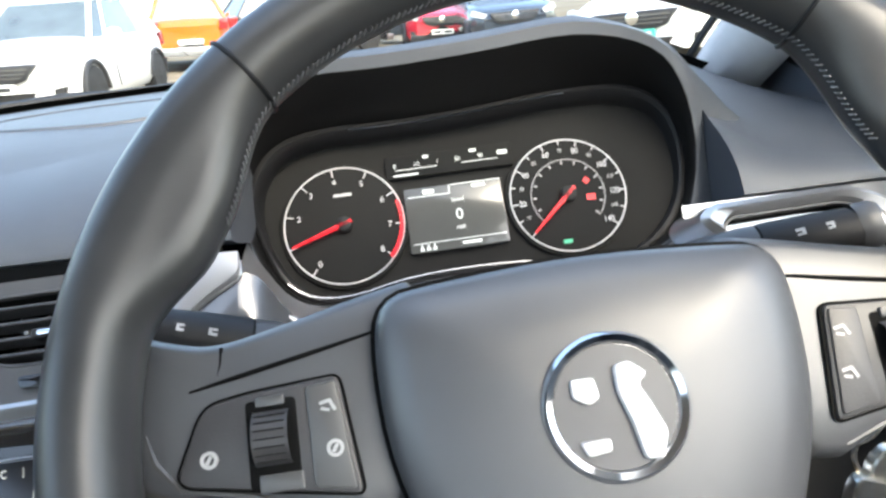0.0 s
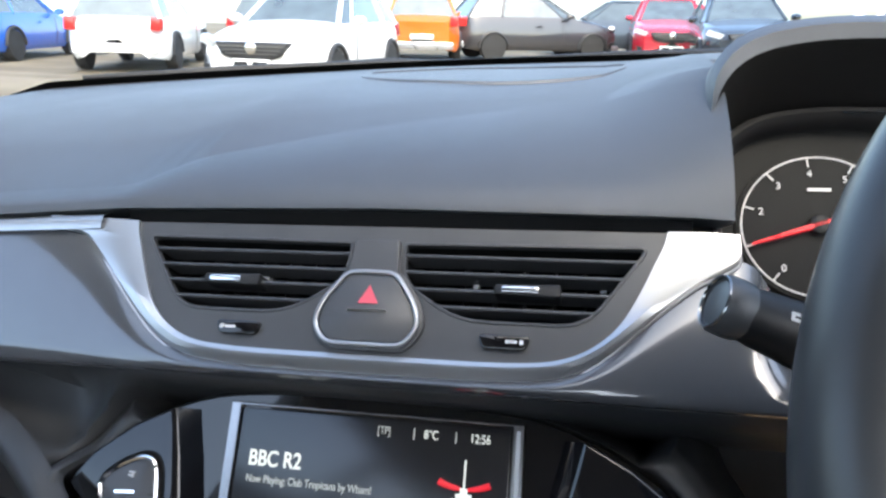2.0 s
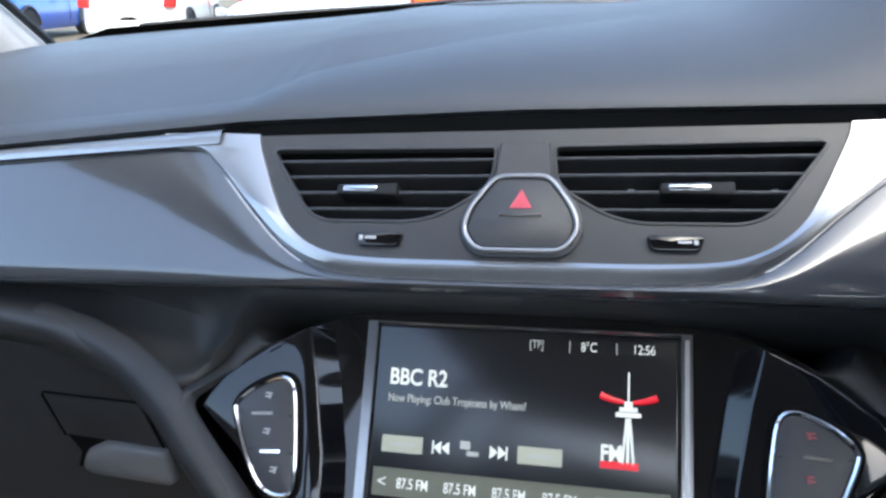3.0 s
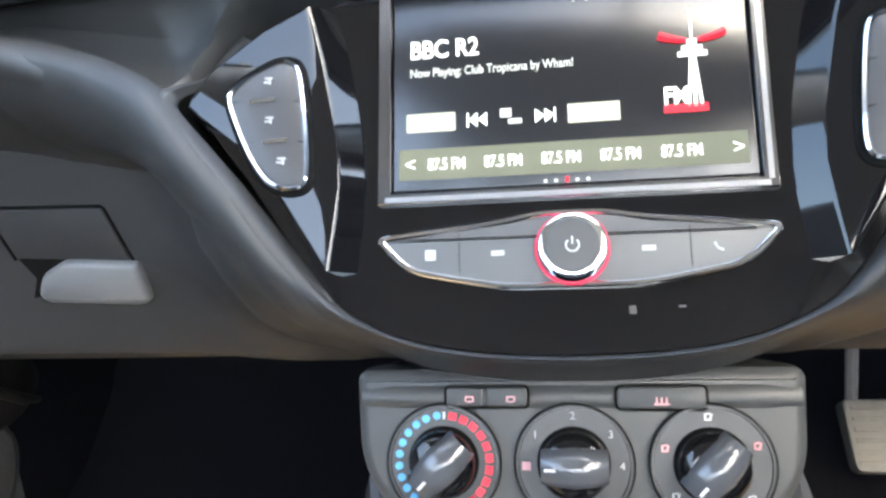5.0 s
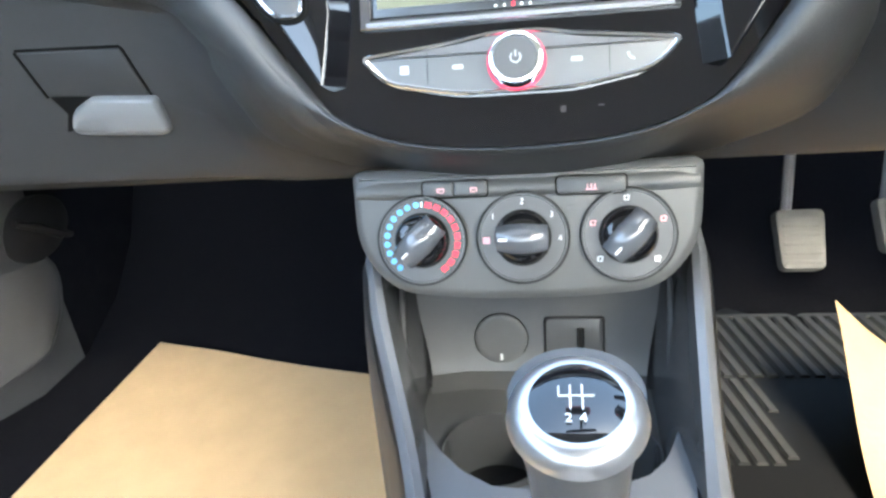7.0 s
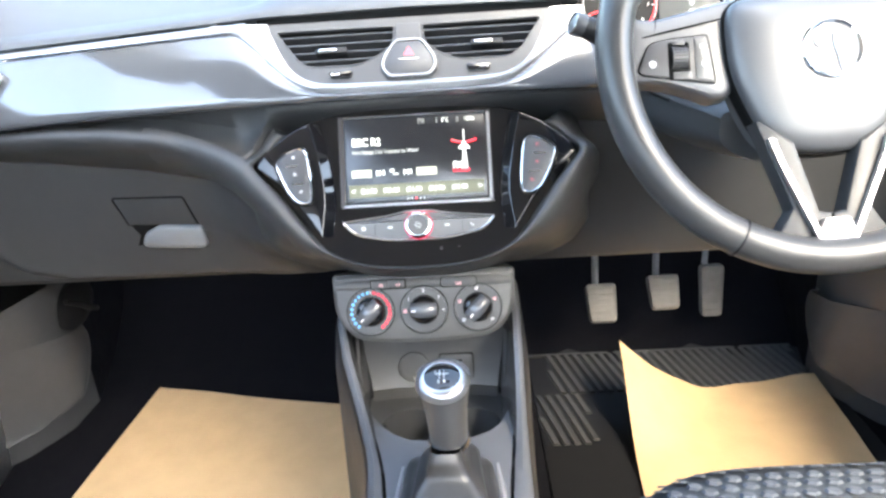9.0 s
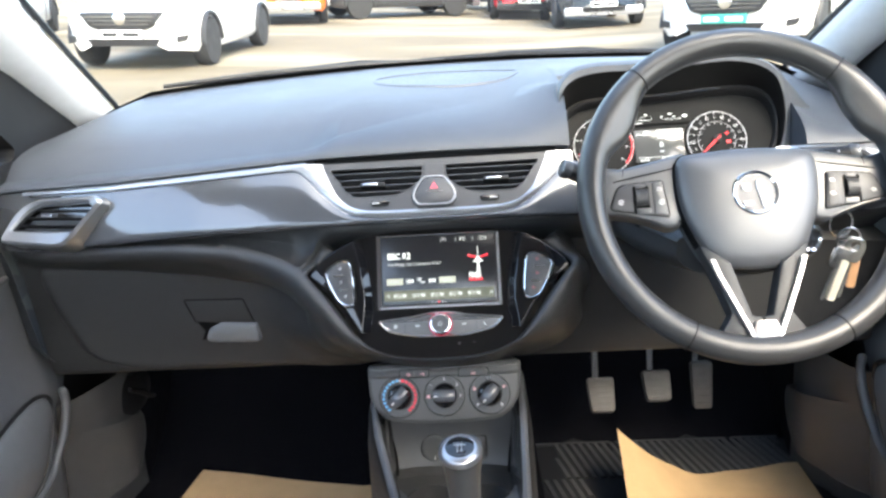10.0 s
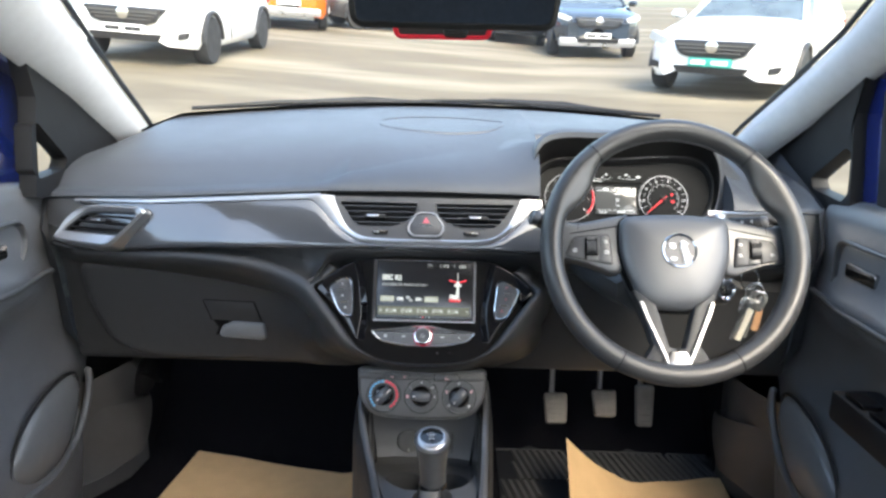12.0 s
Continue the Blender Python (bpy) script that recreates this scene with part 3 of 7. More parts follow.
# ---- lower dash, glovebox ----
def lower_row(x, shoulder=True):
    """From under the wing panel down to the footwell edge: a dark recess, the rolled shoulder above the glovebox, then the panel behind the lid."""
    y, z = wing_bottom(x)
    plain = [(y + 0.03, z - 0.001), (y + 0.018, z - 0.005), (y + 0.015, z - 0.010), (y + 0.018, z - 0.016), (y + 0.026, z - 0.023), (y + 0.034, z - 0.029), (y + 0.043, z - 0.035), (y + 0.052, z - 0.040), (y + 0.066, z - 0.050), (0.088, z - 0.062), (0.094, 0.80), (0.098, 0.78), (0.112, 0.69), (0.116, 0.648), (0.124, 0.638), (0.20, 0.642), (0.45, 0.67)]
    yc = y + interp(x, (-0.60, -0.46, -0.33, -0.20), (0.010, 0.006, -0.004, -0.006))
    zc = interp(x, (-0.66, -0.475, -0.41, -0.34, -0.28, -0.24, -0.20), (0.862, 0.869, 0.872, 0.872, 0.866, 0.851, 0.836))
    deep = 0.030 + 0.012 * smooth_step(-0.40, -0.25, x)
    yb, zb = 0.092, interp(x, (-0.66, -0.47, -0.36, -0.27, -0.20), (0.832, 0.820, 0.806, 0.788, 0.780))
    round_ = [(y + 0.03, z - 0.001), (y + 0.024, z - 0.007), (yc + deep, 0.5 * (z + zc) - 0.003), (yc + 0.6 * deep, zc + 0.004), (yc + 0.010, zc + 0.0035), (yc + 0.003, zc + 0.0015), (yc, zc - 0.003), (yc + 0.002, zc - 0.010), (yc + 0.010, zc - 0.020), (yc + 0.45 * (yb - yc), zc - 0.60 * (zc - zb)), (yc + 0.75 * (yb - yc), zb + 0.14 * (zc - zb)), (yb + 0.002, zb - 0.006), (0.112, 0.69), (0.116, 0.648), (0.124, 0.638), (0.20, 0.642), (0.45, 0.67)]
    k = smooth_step(-0.150, -0.195, x) if shoulder else 0.0
    return [(x, a[0] * (1 - k) + b[0] * k, a[1] * (1 - k) + b[1] * k) for a, b in zip(plain, round_)]


part("lower_panel", loft([lower_row(-0.655 + 0.655 * i / 66) for i in range(67)], closed=False), LOWER, dash, "grained dark lower panel with a rolled shoulder", angle=60)
part("lower_panel", loft([[(-p[0], p[1], p[2]) for p in lower_row(-0.655 + 0.655 * i / 44, False)] for i in range(45)], closed=False), LOWER, dash, "grained dark knee panel")
GLOVE = plane_axes((0, 0.104, 0.75), -0.16)
gb = thing("glovebox", (-0.36, 0.10, 0.66), "dark grained glovebox with a recessed grab handle", "glovebox")
lid = chaikin([(-0.575, -0.107), (-0.35, -0.108), (-0.105, -0.110), (-0.115, -0.080), (-0.140, -0.040), (-0.165, 0.000), (-0.195, 0.030), (-0.260, 0.046), (-0.360, 0.0625), (-0.466, 0.0765), (-0.590, 0.087), (-0.628, 0.083), (-0.617, 0.0)], 2)


def lid_skin(pts, w):
    """The lid swells towards the radio at its inner end."""
    return [GLOVE @ Vector((p[0], p[1], w + 0.070 * smooth_step(-0.278, -0.165, p[0]) * (0.15 + 0.85 * smooth_step(-0.110, -0.02, p[1])))) for p in pts]


def lid_shrunk(k):
    return [(-0.38 + (p[0] + 0.38) * k, 0.004 + (p[1] - 0.004) * k) for p in lid]


part("lid_door", loft([at_w(lid, GLOVE, -0.02), lid_skin(lid, 0.000), lid_skin(grown(lid, -0.0015), 0.0055), lid_skin(grown(lid, -0.005), 0.0088), lid_skin(lid_shrunk(0.93), 0.0105)] + [lid_skin(lid_shrunk(k), 0.0105) for k in (0.85, 0.75, 0.6, 0.45, 0.3, 0.1)], True, False, True), LOWER, gb, "grained dark lid with rounded edges", angle=60)
GRIP = spin(GLOVE, -0.010, 0.014)
hr = [(-0.393, 0.0045), (-0.3036, 0.0017), (-0.293, -0.039), (-0.382, -0.0335)]
part("handle_flap", plate(fillet(hr[::-1], 0.003), GRIP, 0.0, 0.0122, 0.0012), LOWER, gb, "flat flap over the handle")
part("handle_gap", tube([GRIP @ Vector((a, b, 0.0112)) for a, b in ((-0.3835, -0.0350), (-0.3950, 0.0040), (-0.3930, 0.0058), (-0.3040, 0.0030), (-0.3020, 0.0010), (-0.2915, -0.0390))], 0.0011, 6), VOID, gb, "dark joint round the flap")
# the shade under the flap, laid on the lid as a flat black plate
part("handle_shadow", plate(fillet([(-0.381, -0.0340), (-0.340, -0.0365), (-0.362, -0.0500), (-0.368, -0.0640), (-0.380, -0.0660), (-0.372, -0.0500)][::-1], 0.001), GRIP, 0.0, 0.0116), VOID, gb, "black plate drawn as the shade behind the handle")
part("grab_handle", loft([at_w(q, GRIP, w) for q, w in [(fillet([(-0.342, -0.0350), (-0.286, -0.0385), (-0.2835, -0.0680), (-0.290, -0.0725), (-0.365, -0.0685), (-0.3715, -0.0620), (-0.364, -0.0460)][::-1], 0.006), 0.004)] for q, w in ((q, 0.004), (q, 0.013), (grown(q, -0.0012), 0.0165), (grown(q, -0.004), 0.0185))], True, False, True), HANDLEGREY, gb, "smooth pale grey pull handle", angle=60)

# ---- left and right end vents ----
def end_vent(side):
    fr = plane_axes((side * 0.545, 0.020, 0.913 if side < 0 else 0.927), 0.45, yaw=-side * -14)
    out = fillet([(-0.088, -0.030), (0.030, -0.036), (0.086, 0.030), (0.075, 0.038), (-0.030, 0.034), (-0.062, 0.018)], (0.014, 0.02, 0.012, 0.012, 0.02, 0.02), 5)
    inn = fillet([(-0.068, -0.012), (0.040, -0.012), (0.070, 0.022), (0.062, 0.028), (-0.024, 0.024), (-0.044, 0.012)], (0.006, 0.008, 0.006, 0.006, 0.01, 0.01), 5)
    if side > 0:
        out, inn = [(-a, b) for a, b in out][::-1], [(-a, b) for a, b in inn][::-1]
    v = vent(inn, fr, 3, -side * -0.004, 0.010, "black slatted end air vent in a silver surround", "end vents", BLACK)
    part("silver_surround", loft([at_w(grown(out, 0.002), fr, -0.03), at_w(out, fr, 0.002), at_w(grown(out, -0.004), fr, 0.006), at_w(grown(inn, 0.003), fr, 0.004), at_w(inn, fr, -0.004)], True), SATIN, v, "satin silver surround")
    return v


end_vent(-1)
end_vent(1)

# ---- radio stack ----
half = [(0, 0.058), (0.075, 0.055), (0.108, 0.0485), (0.138, 0.0350), (0.162, 0.0170), (0.1720, 0.0060), (0.1765, -0.0015), (0.1700, -0.0090), (0.1500, -0.0310), (0.1385, -0.0455), (0.1130, -0.0815), (0.097, -0.0990), (0.06, -0.1135), (0, -0.1175)]
gloss = chaikin([(-a, b) for a, b in half[::-1]][:-1] + half[:-1], 2)


def fold(u):
    """The shell round the panel comes forward at its sides."""
    return 0.017 * smooth_step(0.105, 0.170, abs(u))


stack = thing("radio_unit", STACK @ Vector((0, 0, -0.05)), "piano-black radio unit with a lit colour screen", "radio")


def at_fold(pts, w, k=1.0):
    return [STACK @ Vector((p[0], p[1], (w + k * fold(p[0])) if p[1] < 0.0 else (w + fold(p[0]) * k * smooth_step(0.022, 0.0, p[1]) - 0.010 * smooth_step(0.0, 0.03, p[1])))) for p in pts]


def spread(pts, d):
    out = []
    for p, q in zip(pts, grown(pts, 1.0)):
        k = 0.22 if p[1] > 0.03 else (0.25 + 0.75 * smooth_step(0.085, 0.135, abs(p[0])) * (1 - 0.45 * smooth_step(0.150, 0.172, abs(p[0]))))
        out.append((p[0] + (q[0] - p[0]) * d * k, p[1] + (q[1] - p[1]) * d * k))
    return out


shell = [at_fold(spread(gloss, d), w) for d, w in ((0.001, -0.004), (0.004, 0.003), (0.008, 0.0042), (0.014, 0.002), (0.022, -0.006), (0.032, -0.020), (0.045, -0.046), (0.060, -0.10))]
part("stack_shell", loft(shell), LOWER, dash, "grained dark shell round the radio", angle=60)
# the shoulder above the glovebox turns down and runs on along the side of the radio: crest, way out, reach
turn = [((-0.300, -0.0100, 0.866), (-0.05, -1.0), 1.9), ((-0.262, -0.0150, 0.8585), (-0.22, -0.97), 1.8), ((-0.224, -0.0270, 0.848), (-0.45, -0.89), 1.7), ((-0.189, -0.0460, 0.835), (-0.53, -0.85), 1.65), ((-0.172, -0.0530, 0.814), (-0.52, -0.86), 1.5), ((-0.152, -0.0575, 0.790), (-0.55, -0.83), 1.35), ((-0.132, -0.0610, 0.761), (-0.55, -0.84), 1.15), ((-0.108, -0.0615, 0.7385), (-0.51, -0.86), 0.95), ((-0.070, -0.0480, 0.724), (-0.35, -0.94), 0.7)]
across = ((-0.009, 0.013), (-0.0065, 0.0045), (-0.003, 0.0008), (0.0, 0.0), (0.005, 0.0012), (0.011, 0.005), (0.018, 0.012), (0.025, 0.023), (0.032, 0.038), (0.038, 0.058))


def turn_row(f):
    """One row across the turning shoulder; f runs along its stations."""
    at = list(range(len(turn)))
    c, o = [interp(f, at, [st[0][j] for st in turn]) for j in range(3)], [interp(f, at, [st[1][j] for st in turn]) for j in range(2)]
    r = interp(f, at, [st[2] for st in turn])
    return [(c[0] + o[0] * a * (r if a > 0 else 1), c[1] + b * (r if a > 0 else 1), c[2] + o[1] * a * (r if a > 0 else 1)) for a, b in across]


fold_rows = [turn_row(i / 5) for i in range(5 * (len(turn) - 1) + 1)]
for n_pass in range(3):
    fold_rows = [fold_rows[0]] + [[tuple((p[j] + 2 * q[j] + r[j]) / 4 for j in range(3)) for p, q, r in zip(*fold_rows[i - 1:i + 2])] for i in range(1, len(fold_rows) - 1)] + [fold_rows[-1]]
part("stack_fold", loft(fold_rows, closed=False), LOWER, dash, "grained shoulder turning down beside the radio", angle=80)
part("gloss_panel", plate(gloss, STACK, -0.006, 0.0), PIANO, stack, "piano-black gloss panel", flat=True)
part("screen_glass", plate(rect(-0.0765, -0.0445, 0.0765, 0.0475, 0.001), STACK, -0.001, 0.0022, 0.0004), SCREEN, stack, "dark lit radio display")
part("bezel", band(rect(-0.0835, -0.0505, 0.0835, 0.0505), rect(-0.0775, -0.0455, 0.0775, 0.0485), STACK, -0.002, 0.0036, 0.0008), CHROME_DARK, stack, "thin metallic screen bezel", flat=True)
bars(STACK, [(0, -0.0485, 0.160, 0.0022, 0), (0.0805, 0, 0.0022, 0.094, 0)], 0.0040, SATIN, stack, "bezel_glint")
W0 = 0.0026
SHOWN = spin(STACK, 0, -0.0055)
lettering("BBC R2", SHOWN, -0.0690, 0.0225, W0, 0.0118, SCRWHITE, stack, squeeze=0.83, bold=0.00022)
lettering("Now Playing: Club Tropicana by Wham!", SHOWN, -0.0690, 0.0135, W0, 0.0058, SCRDIM, stack, squeeze=0.77, bold=0.00006)
lettering("[TP]", STACK, 0.004, 0.0395, W0, 0.0060, SCRDIM, stack, squeeze=0.7)
lettering("8°C", STACK, 0.030, 0.0390, W0, 0.0066, SCRWHITE, stack, squeeze=0.75)
lettering("12:56", STACK, 0.055, 0.0390, W0, 0.0066, SCRWHITE, stack, squeeze=0.75)
bars(STACK, [(0.0245, 0.041, 0.0005, 0.006, 0), (0.0475, 0.041, 0.0005, 0.006, 0)], W0, SCRDIM, stack, "divider")
SOFTROW, STRIP = spin(STACK, 0, -0.0028), spin(STACK, 0, -0.0042)
for u in (-0.0595, 0.0115):
    part("soft_key", plate(rect(u - 0.0110, -0.0150, u + 0.0110, -0.0065, 0.0006), SOFTROW, 0.002, W0), SCRBOX, stack, "pale lit soft key", flat=True)
    bars(SOFTROW, [(u, -0.0108, 0.013, 0.0018, 0)], W0 + 0.0002, SCRDIM, stack, "key_caption")
for s, u0 in ((-1, -0.0345), (1, -0.0135)):
    tri = bmesh.new()
    for k in range(2):
        u = u0 + s * k * 0.0042
        plate([(u, -0.0075), (u + s * 0.004, -0.0107), (u, -0.014)][::s], SOFTROW, 0.002, W0, 0, tri)
    u = u0 + s * 0.0085
    plate(rect(u - 0.0004, -0.0140, u + 0.0004, -0.0075), SOFTROW, 0.002, W0, 0, tri)
    part("skip_mark", tri, SCRWHITE, stack, flat=True)

bars(SOFTROW, [(-0.0262, -0.0085, 0.0050, 0.0040, 0), (-0.0222, -0.0125, 0.0060, 0.0022, 0)], W0, SCRDIM, stack, "tune_mark")
part("preset_strip", plate(rect(-0.0740, -0.0355, 0.0730, -0.0215), STRIP, 0.002, 0.0024), SCRSTRIP, stack, "olive strip of station presets", flat=True)
for i in range(5):
    lettering("87.5 FM", STRIP, -0.0610 + 0.0248 * i, -0.0312, W0, 0.0074, SCRWHITE, stack, squeeze=0.70, bold=0.00003)
lettering("<", STRIP, -0.0715, -0.0315, W0, 0.0090, SCRWHITE, stack)
lettering(">", STRIP, 0.0665, -0.0315, W0, 0.0090, SCRWHITE, stack)
bars(STRIP, [(-0.010 + 0.0045 * i, -0.0388, 0.0014, 0.0012, 0) for i in (0, 1, 3, 4)], W0, SCRDIM, stack, "page_dot")
bars(STRIP, [(-0.0008, -0.0385, 0.0016, 0.0022, 0)], W0, SCRRED, stack, "page_dot")
# picture of a radio mast with red waves
bars(STACK, [(0.0535, 0.022, 0.0009, 0.016, 0), (0.0535, 0.0120, 0.0085, 0.0022, 0), (0.0535, 0.0095, 0.0120, 0.0022, 0), (0.0535, 0.0145, 0.004, 0.003, 0), (0.0518, -0.003, 0.0012, 0.022, -5), (0.0552, -0.003, 0.0012, 0.022, 5), (0.0535, -0.003, 0.0014, 0.022, 0)], W0, SCRWHITE, stack, "mast_picture")
wave = [(0.0535 + 0.0135 * t, 0.0155 + 0.003 * t * t) for t in (-1, -0.8, -0.6, -0.35, -0.15)]
part("wave_picture", tube([STACK @ Vector((a, b, W0)) for a, b in wave], [0.0018, 0.0017, 0.0015, 0.0013, 0.0008], 6), SCRRED, stack)
part("wave_picture", tube([STACK @ Vector((0.107 - a, b, W0)) for a, b in wave], [0.0018, 0.0017, 0.0015, 0.0013, 0.0008], 6), SCRRED, stack)
lettering("FM", STACK, 0.0405, -0.0125, W0 + 0.0004, 0.0105, SCRWHITE, stack, squeeze=0.8, bold=0.0003)
bars(STACK, [(0.0495, -0.0145, 0.018, 0.0034, 0)], W0, SCRRED, stack, "red_stripe")

# button row with the round power knob
rowp = fillet([(-0.083, -0.066), (-0.030, -0.0605), (-0.013, -0.0570), (0.013, -0.0570), (0.030, -0.0605), (0.083, -0.066), (0.070, -0.080), (0.030, -0.0875), (-0.030, -0.0875), (-0.070, -0.080)], (0.003, 0.01, 0.006, 0.006, 0.01, 0.003, 0.012, 0.01, 0.01, 0.012), 4)[::-1]
part("key_strip_rim", band(grown(rowp, 0.0015), grown(rowp, -0.0012), STACK, -0.001, 0.0036, 0.0007), CHROME, stack, "thin chrome rim of the key strip")
part("key_strip", plate(grown(rowp, -0.001), STACK, -0.001, 0.0028, 0.0008), KEYGREY, stack, "grey row of radio keys")
bars(STACK, [(-0.0475, -0.073, 0.0004, 0.017, 0), (0.0475, -0.073, 0.0004, 0.017, 0)], 0.0030, BLACK, stack, "key_joint")
bars(STACK, [(-0.060, -0.0735, 0.0045, 0.0045, 0), (-0.031, -0.0735, 0.0055, 0.0022, 0), (0.031, -0.0735, 0.0055, 0.0022, 0)], 0.0031, GREYMARK, stack, "key_mark")
part("key_mark", tube([STACK @ Vector((0.060 + 0.0032 * math.cos(a), -0.0722 + 0.0032 * math.sin(a), 0.0030)) for a in [math.radians(180 + 15 * i) for i in range(7)]], 0.0006, 6), WHITEMARK, stack)
kfr = spin(STACK, 0, -0.0727)
part("red_ring", lathe([(0.0156, 0.001), (0.0156, 0.0036), (0.0148, 0.0046)], kfr, 40, cap1=True), REDRING, stack, "red glowing ring")
kn = part("power_knob", lathe([(0.0143, 0.003), (0.0144, 0.0085), (0.0134, 0.0112), (0.0118, 0.0118)], kfr, 40), CHROME, stack, "chrome-rimmed round power knob")
part("knob_face", lathe([(0.0118, 0.0114), (0.0108, 0.0122)], kfr, 32), KEYGREY, kn)
part("power_mark", tube([kfr @ Vector((0.0026 * math.sin(math.radians(a)), 0.0026 * math.cos(math.radians(a)), 0.0123)) for a in range(40, 325, 20)], 0.0004, 5), WHITEMARK, kn)
bars(kfr, [(0, 0.002, 0.0007, 0.0032, 0)], 0.0127, WHITEMARK, kn)
bars(STACK, [(0.0235, -0.0985, 0.0028, 0.0034, 0), (0.043, -0.0975, 0.0030, 0.0008, 0)], 0.0004, CHROME_DARK, stack, "small_print")

# raised side wings with the key pods
WING_IN = [(0.1135, 0.0440), (0.1105, 0.0310), (0.1070, 0.0170), (0.1000, -0.0210), (0.0985, -0.0420), (0.1010, -0.0640), (0.1030, -0.0800)]
WING_OUT = [(0.1060, -0.0790), (0.1250, -0.0490), (0.1470, -0.0225), (0.1660, -0.0075), (0.1715, -0.0020), (0.1690, 0.0040), (0.1600, 0.0155), (0.1370, 0.0330), (0.1180, 0.0430)]
for s in (-1, 1):
    def on_wing(pts, w, lean_=0.05):
        return [STACK @ Vector((s * a, b, w + lean_ * max(0, a - 0.10) * (w > 0.002))) for a, b in pts]

    ring = WING_IN + WING_OUT
    foot = [(a - 0.0095, b) for a, b in WING_IN] + WING_OUT
    small = grown(ring, -0.0009)
    inside = grown(ring, -0.0018)
    wing = part("side_wing", loft([on_wing(foot, 0.0), on_wing(ring, 0.0086), on_wing(small, 0.0095), on_wing(inside, 0.0098)], True, False, True), PIANO, stack, "raised gloss black side wing", angle=28)
    pod = chaikin([(0.1160, 0.0040), (0.1185, 0.0140), (0.1235, 0.0168), (0.1300, 0.0160), (0.1420, 0.0100), (0.1505, 0.0020), (0.1500, -0.0040), (0.1420, -0.0240), (0.1330, -0.0390), (0.1250, -0.0440), (0.1160, -0.0440), (0.1125, -0.0400), (0.1128, -0.0250)], 2)

    def at_pod(pts, w):
        return [STACK @ Vector((s * p[0], p[1], 0.0094 + w + 0.05 * (p[0] - 0.10))) for p in pts]

    part("pod_gap", loft([at_pod(grown(pod, 0.0030), 0.0004), at_pod(grown(pod, 0.0024), 0.0012), at_pod(grown(pod, 0.0008), 0.0006)]), VOID, wing)
    rim = part("key_pod", loft([at_pod(grown(pod, 0.0010), 0.0), at_pod(grown(pod, 0.0006), 0.0036), at_pod(grown(pod, -0.0004), 0.0044), at_pod(grown(pod, -0.0014), 0.0036), at_pod(grown(pod, -0.0016), 0.0015)]), CHROME, stack, "chrome-rimmed pod of three keys")
    part("pod_face", loft([at_pod(grown(pod, -0.0015), 0.0010), at_pod(grown(pod, -0.0018), 0.0030), at_pod(grown(pod, -0.0032), 0.0036), at_pod(scaled(pod, 0.4, (0.129, -0.012)), 0.0042)], True, False, True), BUTTON, rim, "dark grey keys")
    for uu, vv, wd in ((0.1335, -0.0030, 0.0120), (0.1270, -0.0220, 0.0110)):
        bm = bmesh.new()
        loft([at_pod([(uu + a * wd / 2, vv + b - 0.0004 * a) for a, b in ((-1, -0.0008), (1, -0.0008), (1, 0.0008), (-1, 0.0008))], w) for w in (0.0030, 0.0050)], True, False, True, bm)
        part("key_joint", bm, CHROME, rim, flat=True)
        part("key_gap", tube(at_pod([(uu - 0.016 + 0.002 * (vv < -0.01), vv - 0.0005), (uu + 0.014 - 0.002 * (vv < -0.01), vv + 0.0005)], 0.0034), 0.0004, 5), BLACK, rim)
    for uu, vv in ((0.1310, 0.0065), (0.1300, -0.0120), (0.1240, -0.0310)):
        for da, db, wa, wb in ((0, 0.0010, 0.0018, 0.0004), (-0.0006, -0.0004, 0.0005, 0.0014), (0.0010, -0.0008, 0.0012, 0.0004)):
            bm = bmesh.new()
            loft([at_pod([(uu + da + a * wa, vv + db + b * wb) for a, b in ((-1, -1), (1, -1), (1, 1), (-1, 1))], w) for w in (0.0030, 0.0048)], True, False, True, bm)
            part("key_mark", bm, GREYMARK if s < 0 else DIMRED, rim, flat=True)

# ---- heater panel ----
heat = thing("heater_panel", (-0.002, 0.0, 0.62), "grey plastic heater panel with three round dials", "heater controls")
hp = fillet([(-0.104, 0.043), (0.104, 0.043), (0.102, -0.004), (0.080, -0.030), (0.03, -0.0345), (-0.03, -0.0345), (-0.080, -0.030), (-0.102, -0.004)], (0.004, 0.004, 0.05, 0.03, 0.02, 0.02, 0.03, 0.05), 6)[::-1]
part("panel_body", loft([at_w(grown(hp, 0.003), HEAT, -0.12), at_w(grown(hp, 0.003), HEAT, -0.012), at_w(grown(hp, 0.002), HEAT, -0.003), at_w(grown(hp, -0.001), HEAT, -0.0005), at_w(grown(hp, -0.004), HEAT, 0.0)], True, False, True), HEATER, heat, "grained grey panel")
ledge = [(0.0262, -0.0004), (0.0275, 0.0012), (0.0300, 0.0022), (0.0335, 0.0020), (0.0370, 0.0002), (0.0405, -0.0034), (0.0435, -0.0095), (0.0445, -0.020)]
part("top_ledge", loft([[HEAT @ Vector((u * (1 if abs(u) < 0.1 else 1.0), v, w - 0.0016 * max(0, abs(u) - 0.088) / 0.015)) for v, w in ledge] for u in [-0.1035 + 0.207 * k / 24 for k in range(25)]], False), HEATER, heat, "rolled satin ledge along the top", angle=60)
